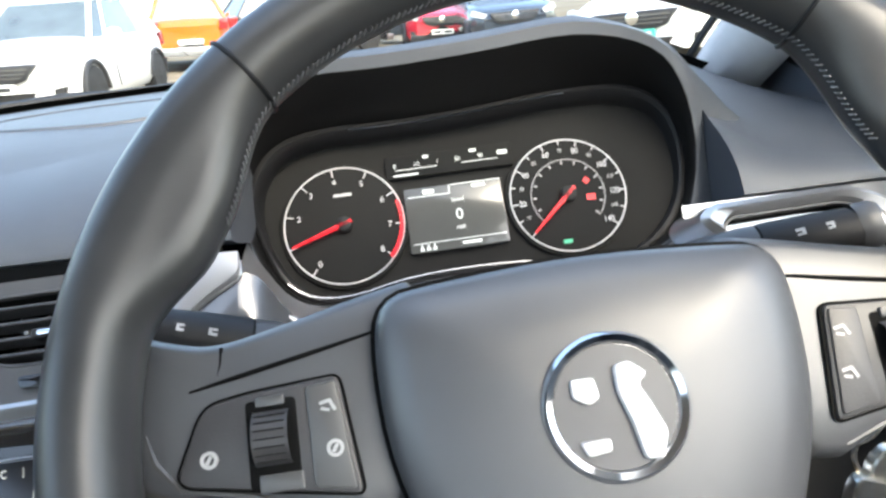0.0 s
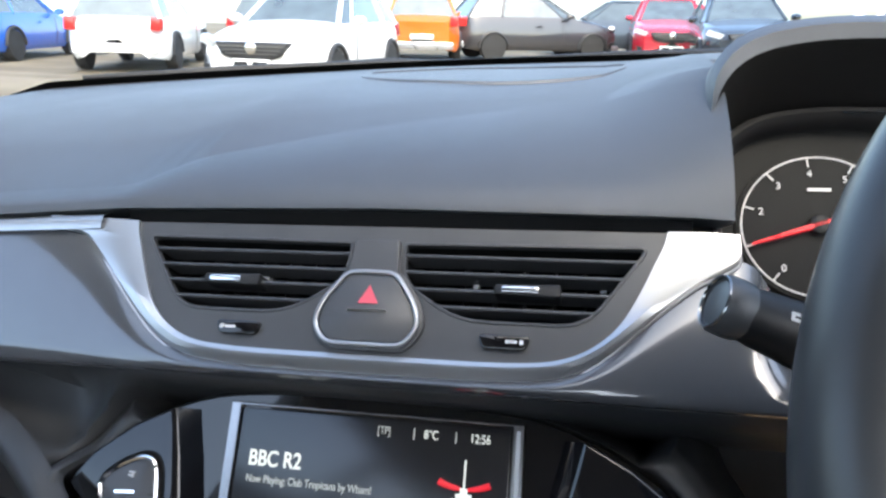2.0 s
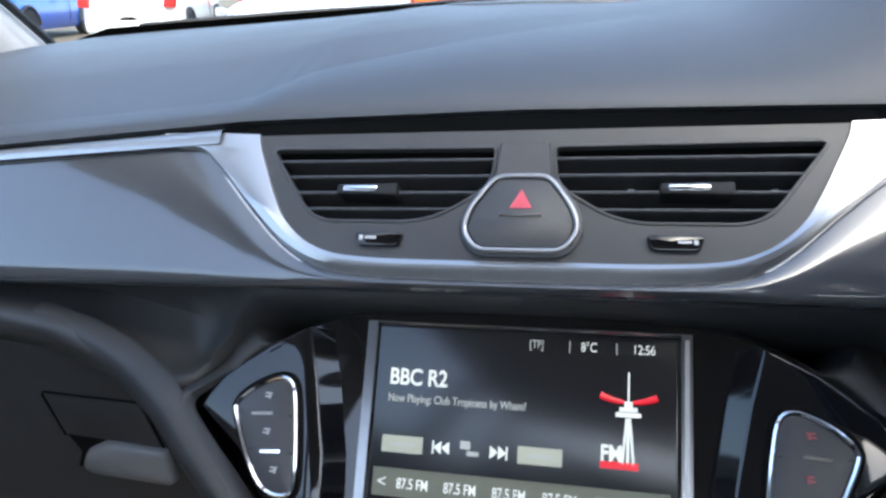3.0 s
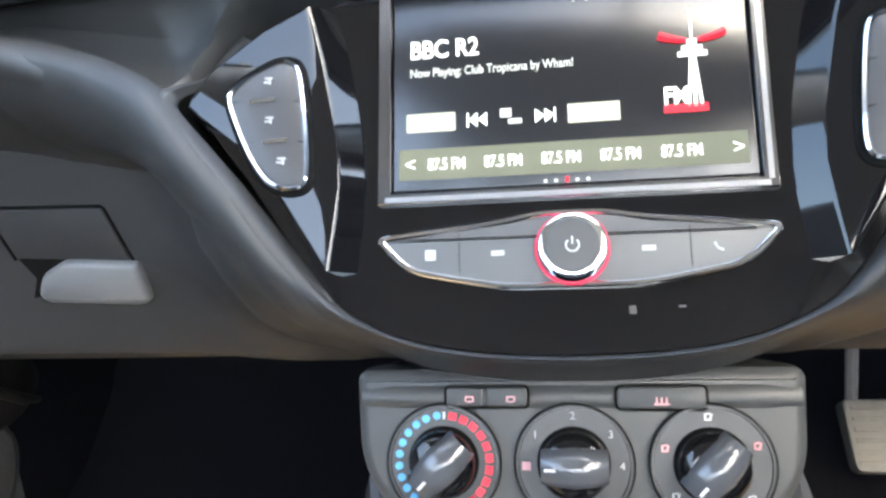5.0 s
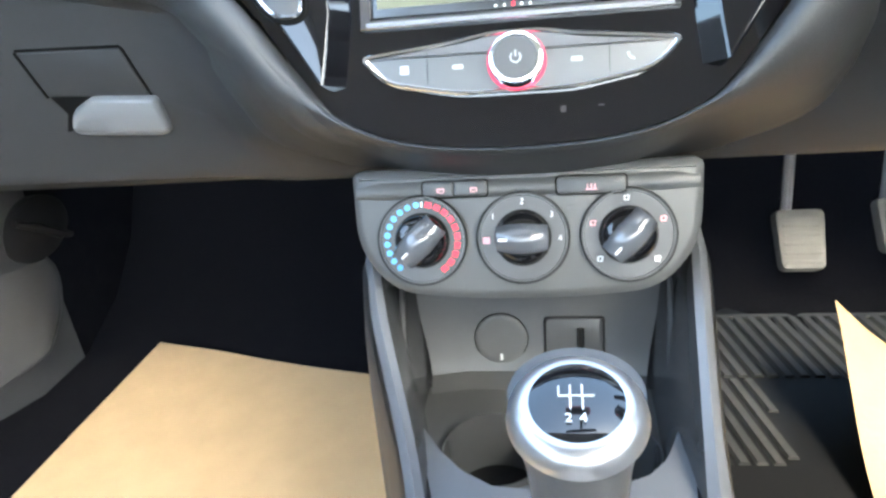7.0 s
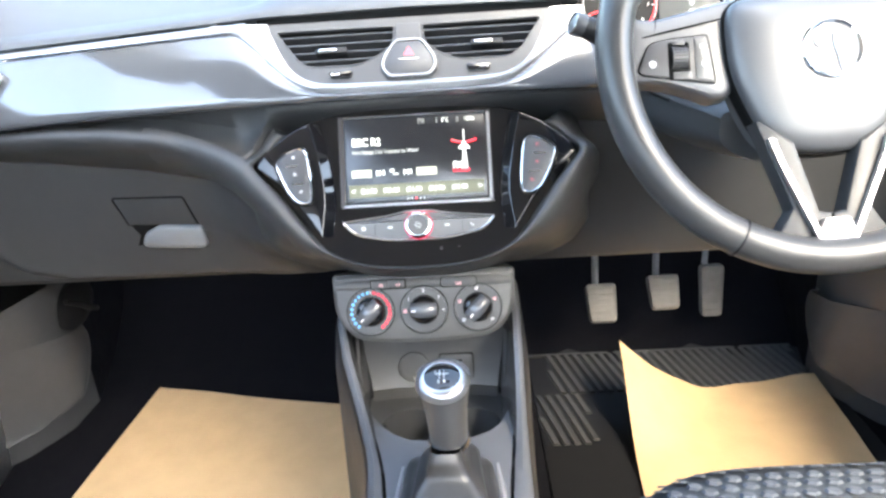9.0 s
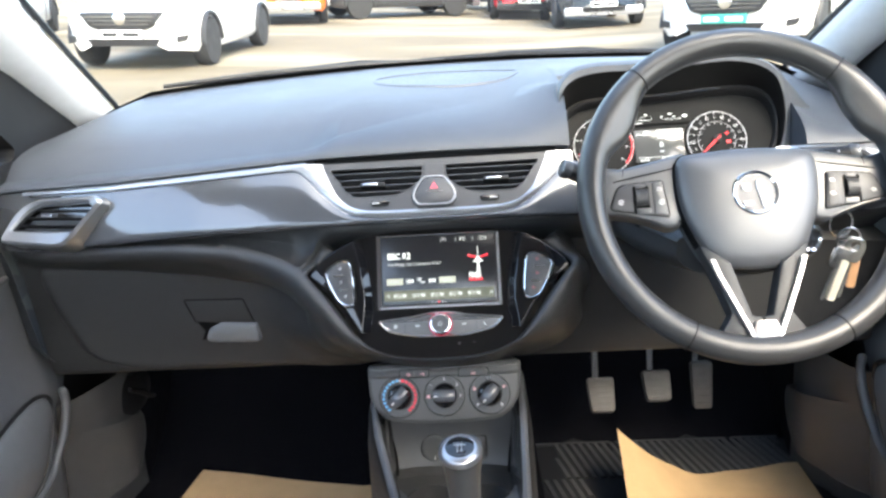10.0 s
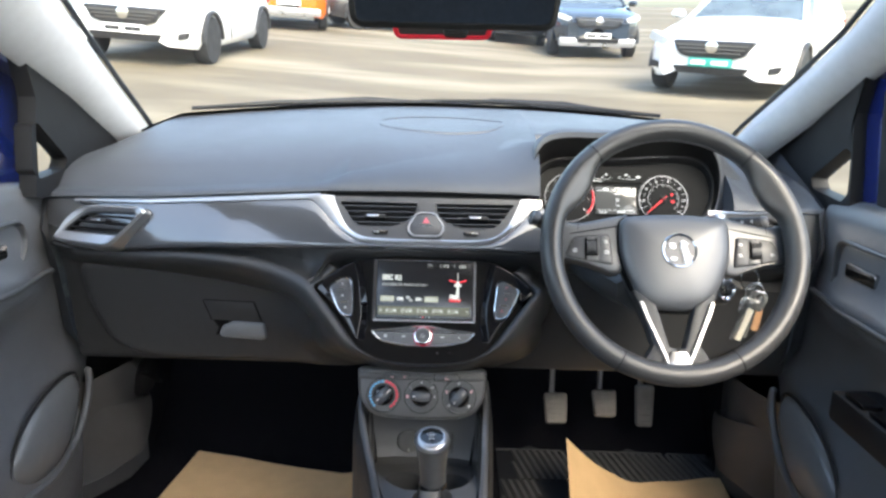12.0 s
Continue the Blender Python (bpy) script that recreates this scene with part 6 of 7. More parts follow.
bars(CLUSTER, [(-0.024, 0.0345, 0.030, 0.0005, 0), (0.022, 0.0345, 0.026, 0.0005, 0), (-0.032, 0.0305, 0.018, 0.0012, 0), (-0.0165, 0.0425, 0.004, 0.0022, 0), (0.018, 0.0425, 0.005, 0.002, 0), (0.039, 0.0385, 0.007, 0.0030, 0)], 0.0006, LCDMARK, stp, "scale_mark")
for words, u in (("0", -0.0395), ("1/2", -0.0235), ("1", -0.0085), ("50", 0.0060), ("90", 0.0230)):
    lettering(words, CLUSTER, u, 0.0362, 0.0006, 0.0046, LCDMARK, stp, "CENTER", squeeze=0.85)

# ---- footwells ----
rows = []
for y, z in ((-2.24, 0.335), (-0.9, 0.335), (0.30, 0.335), (0.42, 0.345), (0.52, 0.40), (0.66, 0.56), (0.72, 0.70), (0.74, 0.92)):
    rows.append([(-0.76 + 1.52 * k / 20, y, z + 0.004 * math.sin(k * 2.1 + y * 9)) for k in range(21)])
setting("floor", loft(rows, closed=False), CARPET, "black carpeted car floor and bulkhead", "floor")


def paper(name, grid, label):
    t = thing(name, grid[0][0], label, "floor mat", "paper mats")
    bm = loft(grid, closed=False)
    ext = bmesh.ops.extrude_face_region(bm, geom=bm.faces[:])
    for v in ext["geom"]:
        if isinstance(v, bmesh.types.BMVert):
            v.co.z -= 0.0006
    part("sheet", bm, PAPER, t, angle=60)
    return t


grid = []
for j in range(29):
    t = j / 28
    row = []
    for i in range(29):
        s = i / 28
        x = (-0.517 - 0.06 * t) * (1 - s) + (-0.125 + 0.01 * t) * s
        y = (0.300 * (1 - s) + 0.210 * s) * (1 - t) + (-0.62) * t
        z = 0.346 + 0.0010 * math.sin(s * 9 + t * 4) * math.sin(t * 7 + 1) + 0.0012 * noise.noise((s * 4, t * 6, 1.3)) + 0.02 * smooth_step(0.85, 1.0, s) * (1 - t)
        row.append((x, y, z))
    grid.append(row)
paper("paper_mat", grid, "plain brown paper mat lying flat on the passenger floor")
grid = []
for j in range(33):
    t = j / 32
    row = []
    for i in range(37):
        s = i / 36
        x0, x1 = 0.300 - 0.085 * t, 0.622 - 0.07 * t
        x = x0 * (1 - s) + x1 * s
        yf = 0.205 + 0.047 * s + 0.075 * max(0, 1 - s / 0.36) ** 1.3
        y = yf * (1 - t) + (-0.62) * t
        curl = max(0, 1 - s / 0.40) ** 1.6 * max(0, 1 - t / 0.30) ** 1.4
        z = 0.347 + 0.115 * curl + 0.006 * noise.noise((s * 5, t * 9, 4.1)) + 0.004 * math.sin(t * 20 + s * 6) * (1 - s)
        x -= 0.020 * curl
        y -= 0.085 * curl
        row.append((x, y, z))
    grid.append(row)
paper("paper_mat", grid, "brown paper mat with a curled corner under the pedals")
rm = thing("rubber_mat", (0.38, 0.2, 0.337), "ribbed dark rubber mat in the driver's footwell", "floor mat")
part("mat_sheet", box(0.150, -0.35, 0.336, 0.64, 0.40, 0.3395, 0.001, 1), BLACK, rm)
part("mat_border", box(0.150, 0.353, 0.338, 0.628, 0.360, 0.3425, 0.001), RUBBER, rm, "low raised border")
for cx0, cx1, cy0, cy1 in ((0.185, 0.62, 0.234, 0.352), (0.155, 0.232, 0.100, 0.228)):
    # slanting ribs x + 0.234 y = k clipped to the field
    k = cx0 + 0.234 * cy0
    while k < cx1 + 0.234 * cy1:
        ya, yb = max(cy0, (k - cx1) / 0.234), min(cy1, (k - cx0) / 0.234)
        if yb - ya > 0.008:
            part("rib", loft([[(k - 0.234 * y + dx, y, z) for dx, z in ((-0.0060, 0.3392), (-0.0038, 0.3432), (0.0038, 0.3432), (0.0060, 0.3392))] for y in (ya, yb)], False, True, True), RUBBER, rm)
        k += 0.0158


def pedal(c, w, h, label, arm_top, lean=0.75):
    p = thing("pedal", c, label, "pedal", "pedals")
    fr = plane_axes(c, lean)
    out = fillet([(-w / 2 * 0.86, -h / 2), (w / 2 * 0.86, -h / 2), (w / 2, h / 2), (-w / 2, h / 2)], 0.008, 5)
    pd = part("foot_plate", plate(out, fr, -0.012, 0.004, 0.004, back=True), PEDAL, p, "worn grey rubber pad")
    for k in range(6):
        v = -h / 2 + h * (k + 0.8) / 6.6
        part("tread", plate(rect(-w * 0.36, v - h * 0.03, w * 0.36, v + h * 0.03, 0.001), fr, 0.003, 0.0055, 0.0006), PEDAL, pd)
    part("arm", tube([fr @ Vector((0, h * 0.2, -0.012)), fr @ Vector((-0.004, h * 0.5, -0.03)), Vector(arm_top)], [0.0055, 0.0055, 0.006], 8), SILVER, p, "bare metal pedal arm")
    return p


pedal((0.267, 0.266, 0.492), 0.050, 0.064, "grey rubber clutch pedal", (0.262, 0.33, 0.66))
pedal((0.375, 0.292, 0.494), 0.052, 0.058, "grey rubber brake pedal", (0.372, 0.36, 0.68))
pedal((0.483, 0.369, 0.452), 0.042, 0.094, "narrow grey accelerator pedal", (0.487, 0.42, 0.66), 0.2)

# ---- doors and side trim ----
def door(side):
    d = thing("car_door", (side * 0.72, -0.4, 0.34), "dark grey door panel with an armrest and a speaker pocket", "car door", "doors")
    prof = [(0.745, 0.985), (0.700, 0.982), (0.680, 0.972), (0.672, 0.950), (0.668, 0.900), (0.660, 0.865), (0.640, 0.846), (0.632, 0.835), (0.640, 0.800), (0.672, 0.770), (0.680, 0.700), (0.676, 0.640), (0.655, 0.600), (0.640, 0.560), (0.635, 0.48), (0.645, 0.40), (0.665, 0.34), (0.70, 0.33)]
    rows = []
    for i in range(41):
        y = 0.085 - 1.15 * i / 40
        arm = smooth_step(0.07, -0.10, y)
        pocket = smooth_step(0.13, 0.0, y)
        row = []
        for k, (x, z) in enumerate(prof):
            xx = x
            if 5 <= k <= 8:
                xx = 0.675 + (x - 0.675) * arm
            if 12 <= k <= 16:
                xx = 0.690 + (x - 0.690) * pocket
            row.append((side * xx, y + interp(z, (0.34, 0.59, 0.607, 0.73, 0.822, 0.985), (0.035, 0.045, 0.112, 0.054, 0.030, 0.0)), z - 0.008 * smooth_step(0.0, 0.1, y)))
        rows.append(row)
    part("door_panel", loft(rows, closed=False), DOORGREY, d, "grained dark grey panel", angle=60)
    part("front_edge", loft([rows[0], [(side * 0.75, p[1] + 0.004, p[2]) for p in rows[0]]], closed=False), DOORGREY, d)
    part("outer_skin", box(side * 0.79 if side < 0 else 0.75, -1.10, 0.30, side * 0.75 if side < 0 else 0.79, 0.10, 0.975, 0.004), BLUEPAINT, d, "blue painted outside")
    # handle bowl and pull
    hf = Matrix.Translation((side * 0.668, -0.078, 0.890)) @ Matrix.Rotation(radians(-90 * side), 4, "Z") @ Matrix.Rotation(radians(90), 4, "X")
    bowl = fillet([(-0.085, -0.045), (0.055, -0.045), (0.085, 0.0), (0.075, 0.030), (-0.085, 0.030)], 0.02, 5)
    h = part("handle_bowl", loft([at_w(grown(bowl, 0.003), hf, -0.002), at_w(grown(bowl, 0.002), hf, 0.006), at_w(bowl, hf, 0.004), at_w(grown(bowl, -0.006), hf, -0.008)], True, False, True), CHAR, d, "recessed handle bowl with a pale edge")
    part("bowl_edge", tube(at_w(grown(bowl, 0.004), hf, 0.006), 0.0030, 8, closed=True), KEYGREY, h)
    part("pull_lever", plate(rect(-0.05, -0.018, 0.03, 0.004, 0.006), hf, -0.004, 0.010, 0.003), CHROME_DARK, h, "dull chrome pull lever")
    # leaf-shaped swelling over the speaker, and the rounded edge of the pocket below it
    leaf = chaikin([(0.073, 0.622), (0.045, 0.634), (0.005, 0.632), (-0.062, 0.616), (-0.116, 0.580), (-0.140, 0.535), (-0.110, 0.500), (-0.040, 0.484), (0.016, 0.507), (0.056, 0.560), (0.072, 0.598)], 2)
    dome = [[(side * (0.646 - 0.030 * math.sqrt(max(0.0, 1 - k * k))), -0.020 + (y - -0.020) * k, 0.562 + (z - 0.562) * k) for y, z in leaf] for k in (1.0, 0.985, 0.95, 0.88, 0.78, 0.64, 0.48, 0.30, 0.10)]
    part("speaker_swell", loft(dome, True, False, True), DOORGLOSS, d, "smooth leaf-shaped swelling over the door speaker", angle=80)
    part("speaker_joint", tube([(side * 0.641, y, z) for y, z in grown(leaf, 0.003)], 0.0028, 8, closed=True), BLACK, d, "dark groove round the speaker cover")
    ridge = chaikin([(0.100, 0.625), (0.106, 0.597), (0.085, 0.556), (0.056, 0.524), (0.028, 0.500), (-0.040, 0.476), (-0.135, 0.490), (-0.25, 0.500)], 2, closed=False)
    part("pocket_edge", tube([(side * 0.636, y, z) for y, z in ridge], [0.002, 0.005] + [0.0070] * (len(ridge) - 3) + [0.004], 12), DOORGREY, d, "rounded edge of the door pocket", angle=80)
    part("armrest_edge", tube([(side * (0.652 - 0.018 * smooth_step(0.05, -0.10, y)), y, 0.826) for y in [0.05 - 0.60 * q / 20 for q in range(21)]], 0.006, 8), KEYGREY, d, "pale edge under the armrest", angle=80)
    if side > 0:
        swb = part("switch_block", box(0.596, -0.300, 0.690, 0.665, -0.150, 0.735, 0.008), BLACK, d, "black window switch block")
        for k in range(2):
            part("window_switch", box(0.602, -0.280 + 0.060 * k, 0.730, 0.630, -0.235 + 0.060 * k, 0.742, 0.003), PIANO, swb, "small window switch")
    # window frame post at the front of the door
    part("frame_post", loft([[(side * x, y + dy, z) for x, y in ((0.700, -0.070), (0.700, -0.018), (0.735, -0.018), (0.735, -0.070))] for z, dy in ((0.955, 0.0), (1.15, 0.030), (1.32, 0.0))], True, True, True), BLACK, d, "black window frame post")
    part("outer_post", loft([[(side * x, y + dy, z) for x, y in ((0.706, -0.017), (0.706, 0.034 if side > 0 else 0.080), (0.740, 0.034 if side > 0 else 0.105), (0.740, -0.017))] for z, dy in ((0.955, 0.0), (1.15, 0.036), (1.30, 0.0))], True, True, True), BLUEPAINT, d, "blue painted outer post")
    return d


door(-1)
door(1)


def side_trim(side):
    """Kick panel, quarter-light surround and pillar trim of one side."""
    k = thing("kick_panel", (side * 0.66, 0.2, 0.34), "dark grey kick panel beside the footwell", "kick panel", "kick panels")
    rows = []
    for y, x, zt in ((0.085, 0.690, 0.59), (0.13, 0.650, 0.59), (0.20, 0.612, 0.60), (0.28, 0.618, 0.66), (0.40, 0.650, 0.68), (0.60, 0.68, 0.70)):
        rows.append([(side * (x + 0.012 * math.cos(t * math.pi) * (0.2 if y > 0.25 else 1)), y, 0.335 + (zt - 0.335) * t) for t in [j / 8 for j in range(9)]])
    part("panel", loft(rows[:4], closed=False), KICKGREY, k, angle=60)
    part("carpet_side", loft(rows[3:], closed=False), CARPET, k, "black carpet lining", angle=60)

    def on_kick(y, z, lift):
        return (side * (interp(y, (0.085, 0.13, 0.20, 0.28, 0.40), (0.690, 0.650, 0.606, 0.612, 0.645)) - lift), y, z)

    edge = chaikin([(0.262, 0.500), (0.272, 0.482), (0.268, 0.455), (0.252, 0.430), (0.212, 0.400), (0.150, 0.384), (0.080, 0.378)], 2, closed=False)
    rows = []
    for t, lift in ((0.0, 0.006), (0.30, 0.011), (0.60, 0.013), (0.80, 0.013), (0.92, 0.0145), (0.975, 0.013), (1.0, 0.008), (1.005, -0.004)):
        rows.append([on_kick(0.09 + (y - 0.09) * t, z + (0.545 - z) * (1 - t) * 0.75 * smooth_step(0.37, 0.50, z), lift) for y, z in edge])
    part("sill_cover", loft(rows, closed=False), KICKGREY, k, "raised cover with a pale rounded edge", angle=80)
    if side < 0:
        br = thing("bonnet_release", (-0.60, 0.26, 0.53), "dark plastic bonnet release lever in the passenger footwell", "lever")
        hs = Matrix.Translation((-0.606, 0.268, 0.535)) @ Matrix.Rotation(radians(90), 4, "Y")
        part("housing", lathe([(0.038, -0.01), (0.038, 0.001), (0.034, 0.004), (0.020, 0.005)], hs, 32, ell=1.5), BLACK, br, "rounded dark housing")
        part("lever_handle", tube([(-0.594, 0.225, 0.560), (-0.588, 0.250, 0.545), (-0.585, 0.275, 0.525), (-0.590, 0.300, 0.512)], [0.004, 0.006, 0.006, 0.004], 10), BLACK, br, "black handle")
    q = thing("quarter_light", (side * 0.65, 0.1, 0.98), "small triangular side window in black trim", "quarter light", "quarter lights")
    fr = Matrix(((0, 0, -side, -0.652 if side < 0 else 0.685), (1, 0, 0, 0), (0, 1, 0, 0), (0, 0, 0, 1)))
    outline = [(0.42, 1.06), (0.20, 0.966), (0.05, 0.952), (0.032, 0.957), (0.060, 1.12), (0.030, 1.22), (0.0, 1.30)]
    tri_hole = fillet([(0.030, 1.000), (0.048, 0.986), (0.124, 0.994), (0.135, 1.012), (0.055, 1.080), (0.040, 1.074)] if side < 0 else [(0.045, 0.990), (0.062, 0.975), (0.160, 0.984), (0.170, 1.002), (0.070, 1.064), (0.052, 1.058)], 0.006, 3)
    bm = facing_with_holes(outline, [tri_hole], fr, 0.0)
    ext = bmesh.ops.extrude_face_region(bm, geom=bm.faces[:])
    for v in ext["geom"]:
        if isinstance(v, bmesh.types.BMVert):
            v.co.x += side * 0.03
    part("surround", bm, BLACK, q, "black plastic surround", flat=True)
    qp = part("pane", loft([at_w(scaled(tri_hole, k, (0.05, 1.02)), fr, -0.012) for k in (1.03, 0.2)], True, False, True), GLASS, q, "clear glass", flat=True)
    if qp.data.polygons[0].normal.x * side > 0:
        qp.data.flip_normals()
    qp.visible_shadow = False
    pl = thing("pillar_trim", (side * 0.60, 0.3, 1.05), "pale grey fabric windscreen pillar trim", "pillar", "pillars")
    A_ = ((0.625, 0.44, 1.030), (0.618, 0.36, 1.080), (0.612, 0.25, 1.150), (0.598, 0.06, 1.275), (0.570, -0.14, 1.385), (0.535, -0.34, 1.455))
    B_ = ((0.672, 0.36, 1.000), (0.668, 0.30, 1.040), (0.666, 0.16, 1.118), (0.664, -0.04, 1.206), (0.650, -0.28, 1.30), (0.625, -0.52, 1.38))
    if side > 0:
        A_ = ((0.628, 0.44, 1.030), (0.632, 0.36, 1.078), (0.645, 0.22, 1.152), (0.655, 0.06, 1.240), (0.640, -0.14, 1.350), (0.570, -0.36, 1.450))
        B_ = ((0.664, 0.36, 1.000), (0.670, 0.29, 1.038), (0.690, 0.16, 1.112), (0.702, 0.02, 1.185), (0.690, -0.24, 1.29), (0.640, -0.52, 1.38))
    rows = []
    for (xa, ya, za), (xb, yb, zb) in zip(A_, B_):
        p, q = Vector((side * xa, ya, za)), Vector((side * xb, yb, zb))
        out_n = Vector((-side * 0.75, -0.45, -0.1))
        ring = [p.lerp(q, t) + out_n * 0.030 * math.sin(math.pi * t) ** 0.7 for t in [i / 10 for i in range(11)]]
        ring += [q + Vector((side * 0.03, 0.02, 0.02)), p + Vector((side * 0.03, 0.03, 0.02))]
        rows.append(ring)
    part("trim_cover", loft(rows, True, True, True), PILLAR, pl, angle=80)
    part("weather_strip", tube([(side * (x - 0.004), y + 0.006, z + 0.004) for x, y, z in A_], 0.005, 6), BLACK, pl, "black rubber edge")


side_trim(-1)
side_trim(1)

# dash end cheeks, closing the dash towards the doors
for s in (-1, 1):
    part("end_cheek", loft([[(s * 0.655, lip(0.655)[0] - 0.004, 0.955), (s * 0.655, 0.04, 0.90), (s * 0.650, 0.06, 0.85), (s * 0.645, 0.085, 0.70), (s * 0.645, 0.12, 0.655)], [(s * 0.676, lip(0.655)[0] + 0.02, 0.960), (s * 0.678, 0.07, 0.90), (s * 0.675, 0.08, 0.85), (s * 0.670, 0.10, 0.70), (s * 0.66, 0.13, 0.655)], [(s * 0.680, 0.36, 1.06), (s * 0.680, 0.36, 0.90), (s * 0.680, 0.36, 0.85), (s * 0.680, 0.36, 0.70), (s * 0.67, 0.36, 0.655)]], closed=False), PAD, dash)

# ---- windscreen, wipers, mirror ----
ws = thing("windscreen", (0, 0.5, 1.08), "clear windscreen with a black lower edge", "windscreen", kind="structure")
rows, low = [], []
for i in range(25):
    x = -0.66 + 1.32 * i / 24
    yr, zr = rear_edge(x)
    k = (x / 0.66) ** 2
    top = Vector((x * (0.84 if x < 0 else 0.90), -0.33 - 0.06 * k, 1.455 - 0.02 * k))
    bot = Vector((x, yr + 0.03, zr - 0.012))
    rows.append([bot.lerp(top, t) + Vector((0, 0.04, 0.05)) * math.sin(math.pi * t) * 0.6 for t in [j / 10 for j in range(11)]])
    low.append([bot + Vector((0, 0.0, -0.003)), bot.lerp(top, 0.055) + Vector((0, 0.001, -0.002)), ])
pane = part("pane", loft(rows, closed=False), GLASS, ws, angle=80)
pane.data.flip_normals()
pane.visible_shadow = False
part("ceramic_edge", loft(low, closed=False), VOID, ws, "black printed edge")
cw = []
for i in range(25):
    x = -0.70 + 1.40 * i / 24
    yr, zr = rear_edge(x * 0.93)
    cw.append([(x, yr + 0.006, zr - 0.03), (x, yr + 0.05, zr - 0.004), (x, yr + 0.16, zr - 0.03), (x, yr + 0.20, zr - 0.06)])
part("scuttle", loft(cw, closed=False), BLACK, ws, "black plastic scuttle")
wp = thing("wiper", (-0.2, 0.6, 1.086), "black wiper arm resting along the windscreen", "wiper", "wipers")
part("blade", tube([(-0.55, 0.47, 1.092), (-0.38, 0.565, 1.104), (-0.20, 0.625, 1.110), (0.0, 0.655, 1.112)], [0.004, 0.007, 0.007, 0.004], 8), BLACK, wp)
part("arm", tube([(-0.33, 0.60, 1.108), (-0.18, 0.65, 1.114), (0.10, 0.70, 1.096)], [0.005, 0.008, 0.010], 8), BLACK, wp)
wp = thing("wiper", (0.2, 0.65, 1.086), "black wiper arm resting along the windscreen", "wiper", "wipers")
part("blade", tube([(-0.05, 0.665, 1.114), (0.15, 0.655, 1.114), (0.35, 0.59, 1.104), (0.50, 0.51, 1.094)], [0.004, 0.007, 0.007, 0.004], 8), BLACK, wp)
part("arm", tube([(0.12, 0.675, 1.118), (0.30, 0.655, 1.112), (0.46, 0.62, 1.086)], [0.005, 0.008, 0.010], 8), BLACK, wp)
mr = thing("rear_view_mirror", (0.043, -0.30, 1.25), "black framed rear view mirror on the windscreen", "mirror")
MF = plane_axes((0.043, -0.315, 1.245), -0.115, yaw=4)
mo = fillet([(-0.108, -0.032), (0.108, -0.032), (0.114, 0.02), (0.095, 0.036), (-0.095, 0.036), (-0.114, 0.02)], (0.012, 0.012, 0.02, 0.012, 0.012, 0.02), 5)
part("housing", loft([at_w(scaled(mo, 0.5, (0, 0)), MF, -0.045), at_w(scaled(mo, 0.9, (0, 0)), MF, -0.030), at_w(grown(mo, 0.003), MF, -0.008), at_w(grown(mo, 0.003), MF, 0.0), at_w(grown(mo, -0.002), MF, 0.002), at_w(grown(mo, -0.004), MF, 0.0005)], True, True, False), BLACK, mr, "black housing")
part("mirror_face", plate(grown(mo, -0.003), MF, -0.001, 0.0008), MIRROR, mr, "silvered mirror glass", flat=True)
part("dip_tab", plate(fillet([(-0.012, -0.036), (0.016, -0.036), (0.014, -0.044), (-0.010, -0.044)][::-1], 0.003), MF, -0.012, 0.002, 0.002), BLACK, mr)
part("stem", tube([MF @ Vector((0, 0.01, -0.04)), Vector((0.043, -0.24, 1.30)), Vector((0.043, -0.20, 1.40))], [0.010, 0.010, 0.014], 12), BLACK, mr)
tg = thing("windscreen_tag", (0.012, -0.115, 1.24), "red rimmed plastic holder stuck to the windscreen", "tag holder")
TF = plane_axes((0.024, -0.115, 1.241), -0.9)
to = fillet([(-0.066, -0.036), (0.066, -0.036), (0.074, 0.036), (-0.074, 0.036)], 0.012, 4)
part("red_rim", band(to, grown(to, -0.007), TF, -0.002, 0.003, 0.001), REDPLASTIC, tg, "red rim")
part("pocket", plate(grown(to, -0.006), TF, -0.001, 0.001), CHAR, tg, "dark pocket", flat=True)

# ---- driver's seat ----
st = thing("driver_seat", (0.36, -0.62, 0.40), "dark front seat with honeycomb-patterned grey cloth", "seat")
rows = []
for i in range(25):
    s = i / 24
    x = 0.115 + 0.49 * s
    edge_ = 1 - (2 * s - 1) ** 6
    bol = 0.035 * (abs(2 * s - 1) ** 3)
    row = []
    for y, z in ((-0.27, 0.40), (-0.240, 0.50), (-0.238, 0.562), (-0.262, 0.596), (-0.31, 0.612), (-0.45, 0.600), (-0.62, 0.575), (-0.78, 0.57)):
        yy = y - 0.10 * (2 * s - 1) ** 4 * (1 if y > -0.5 else 0)
        row.append((x, yy, 0.40 + (z - 0.40) * (0.25 + 0.75 * edge_) + bol * edge_ * (0.4 if y < -0.3 else 0)))
    rows.append(row)
cush = part("cushion", loft(rows, closed=False), SEATBASE, st, "dark side-bolstered cushion", angle=80)
bm = bmesh.new()
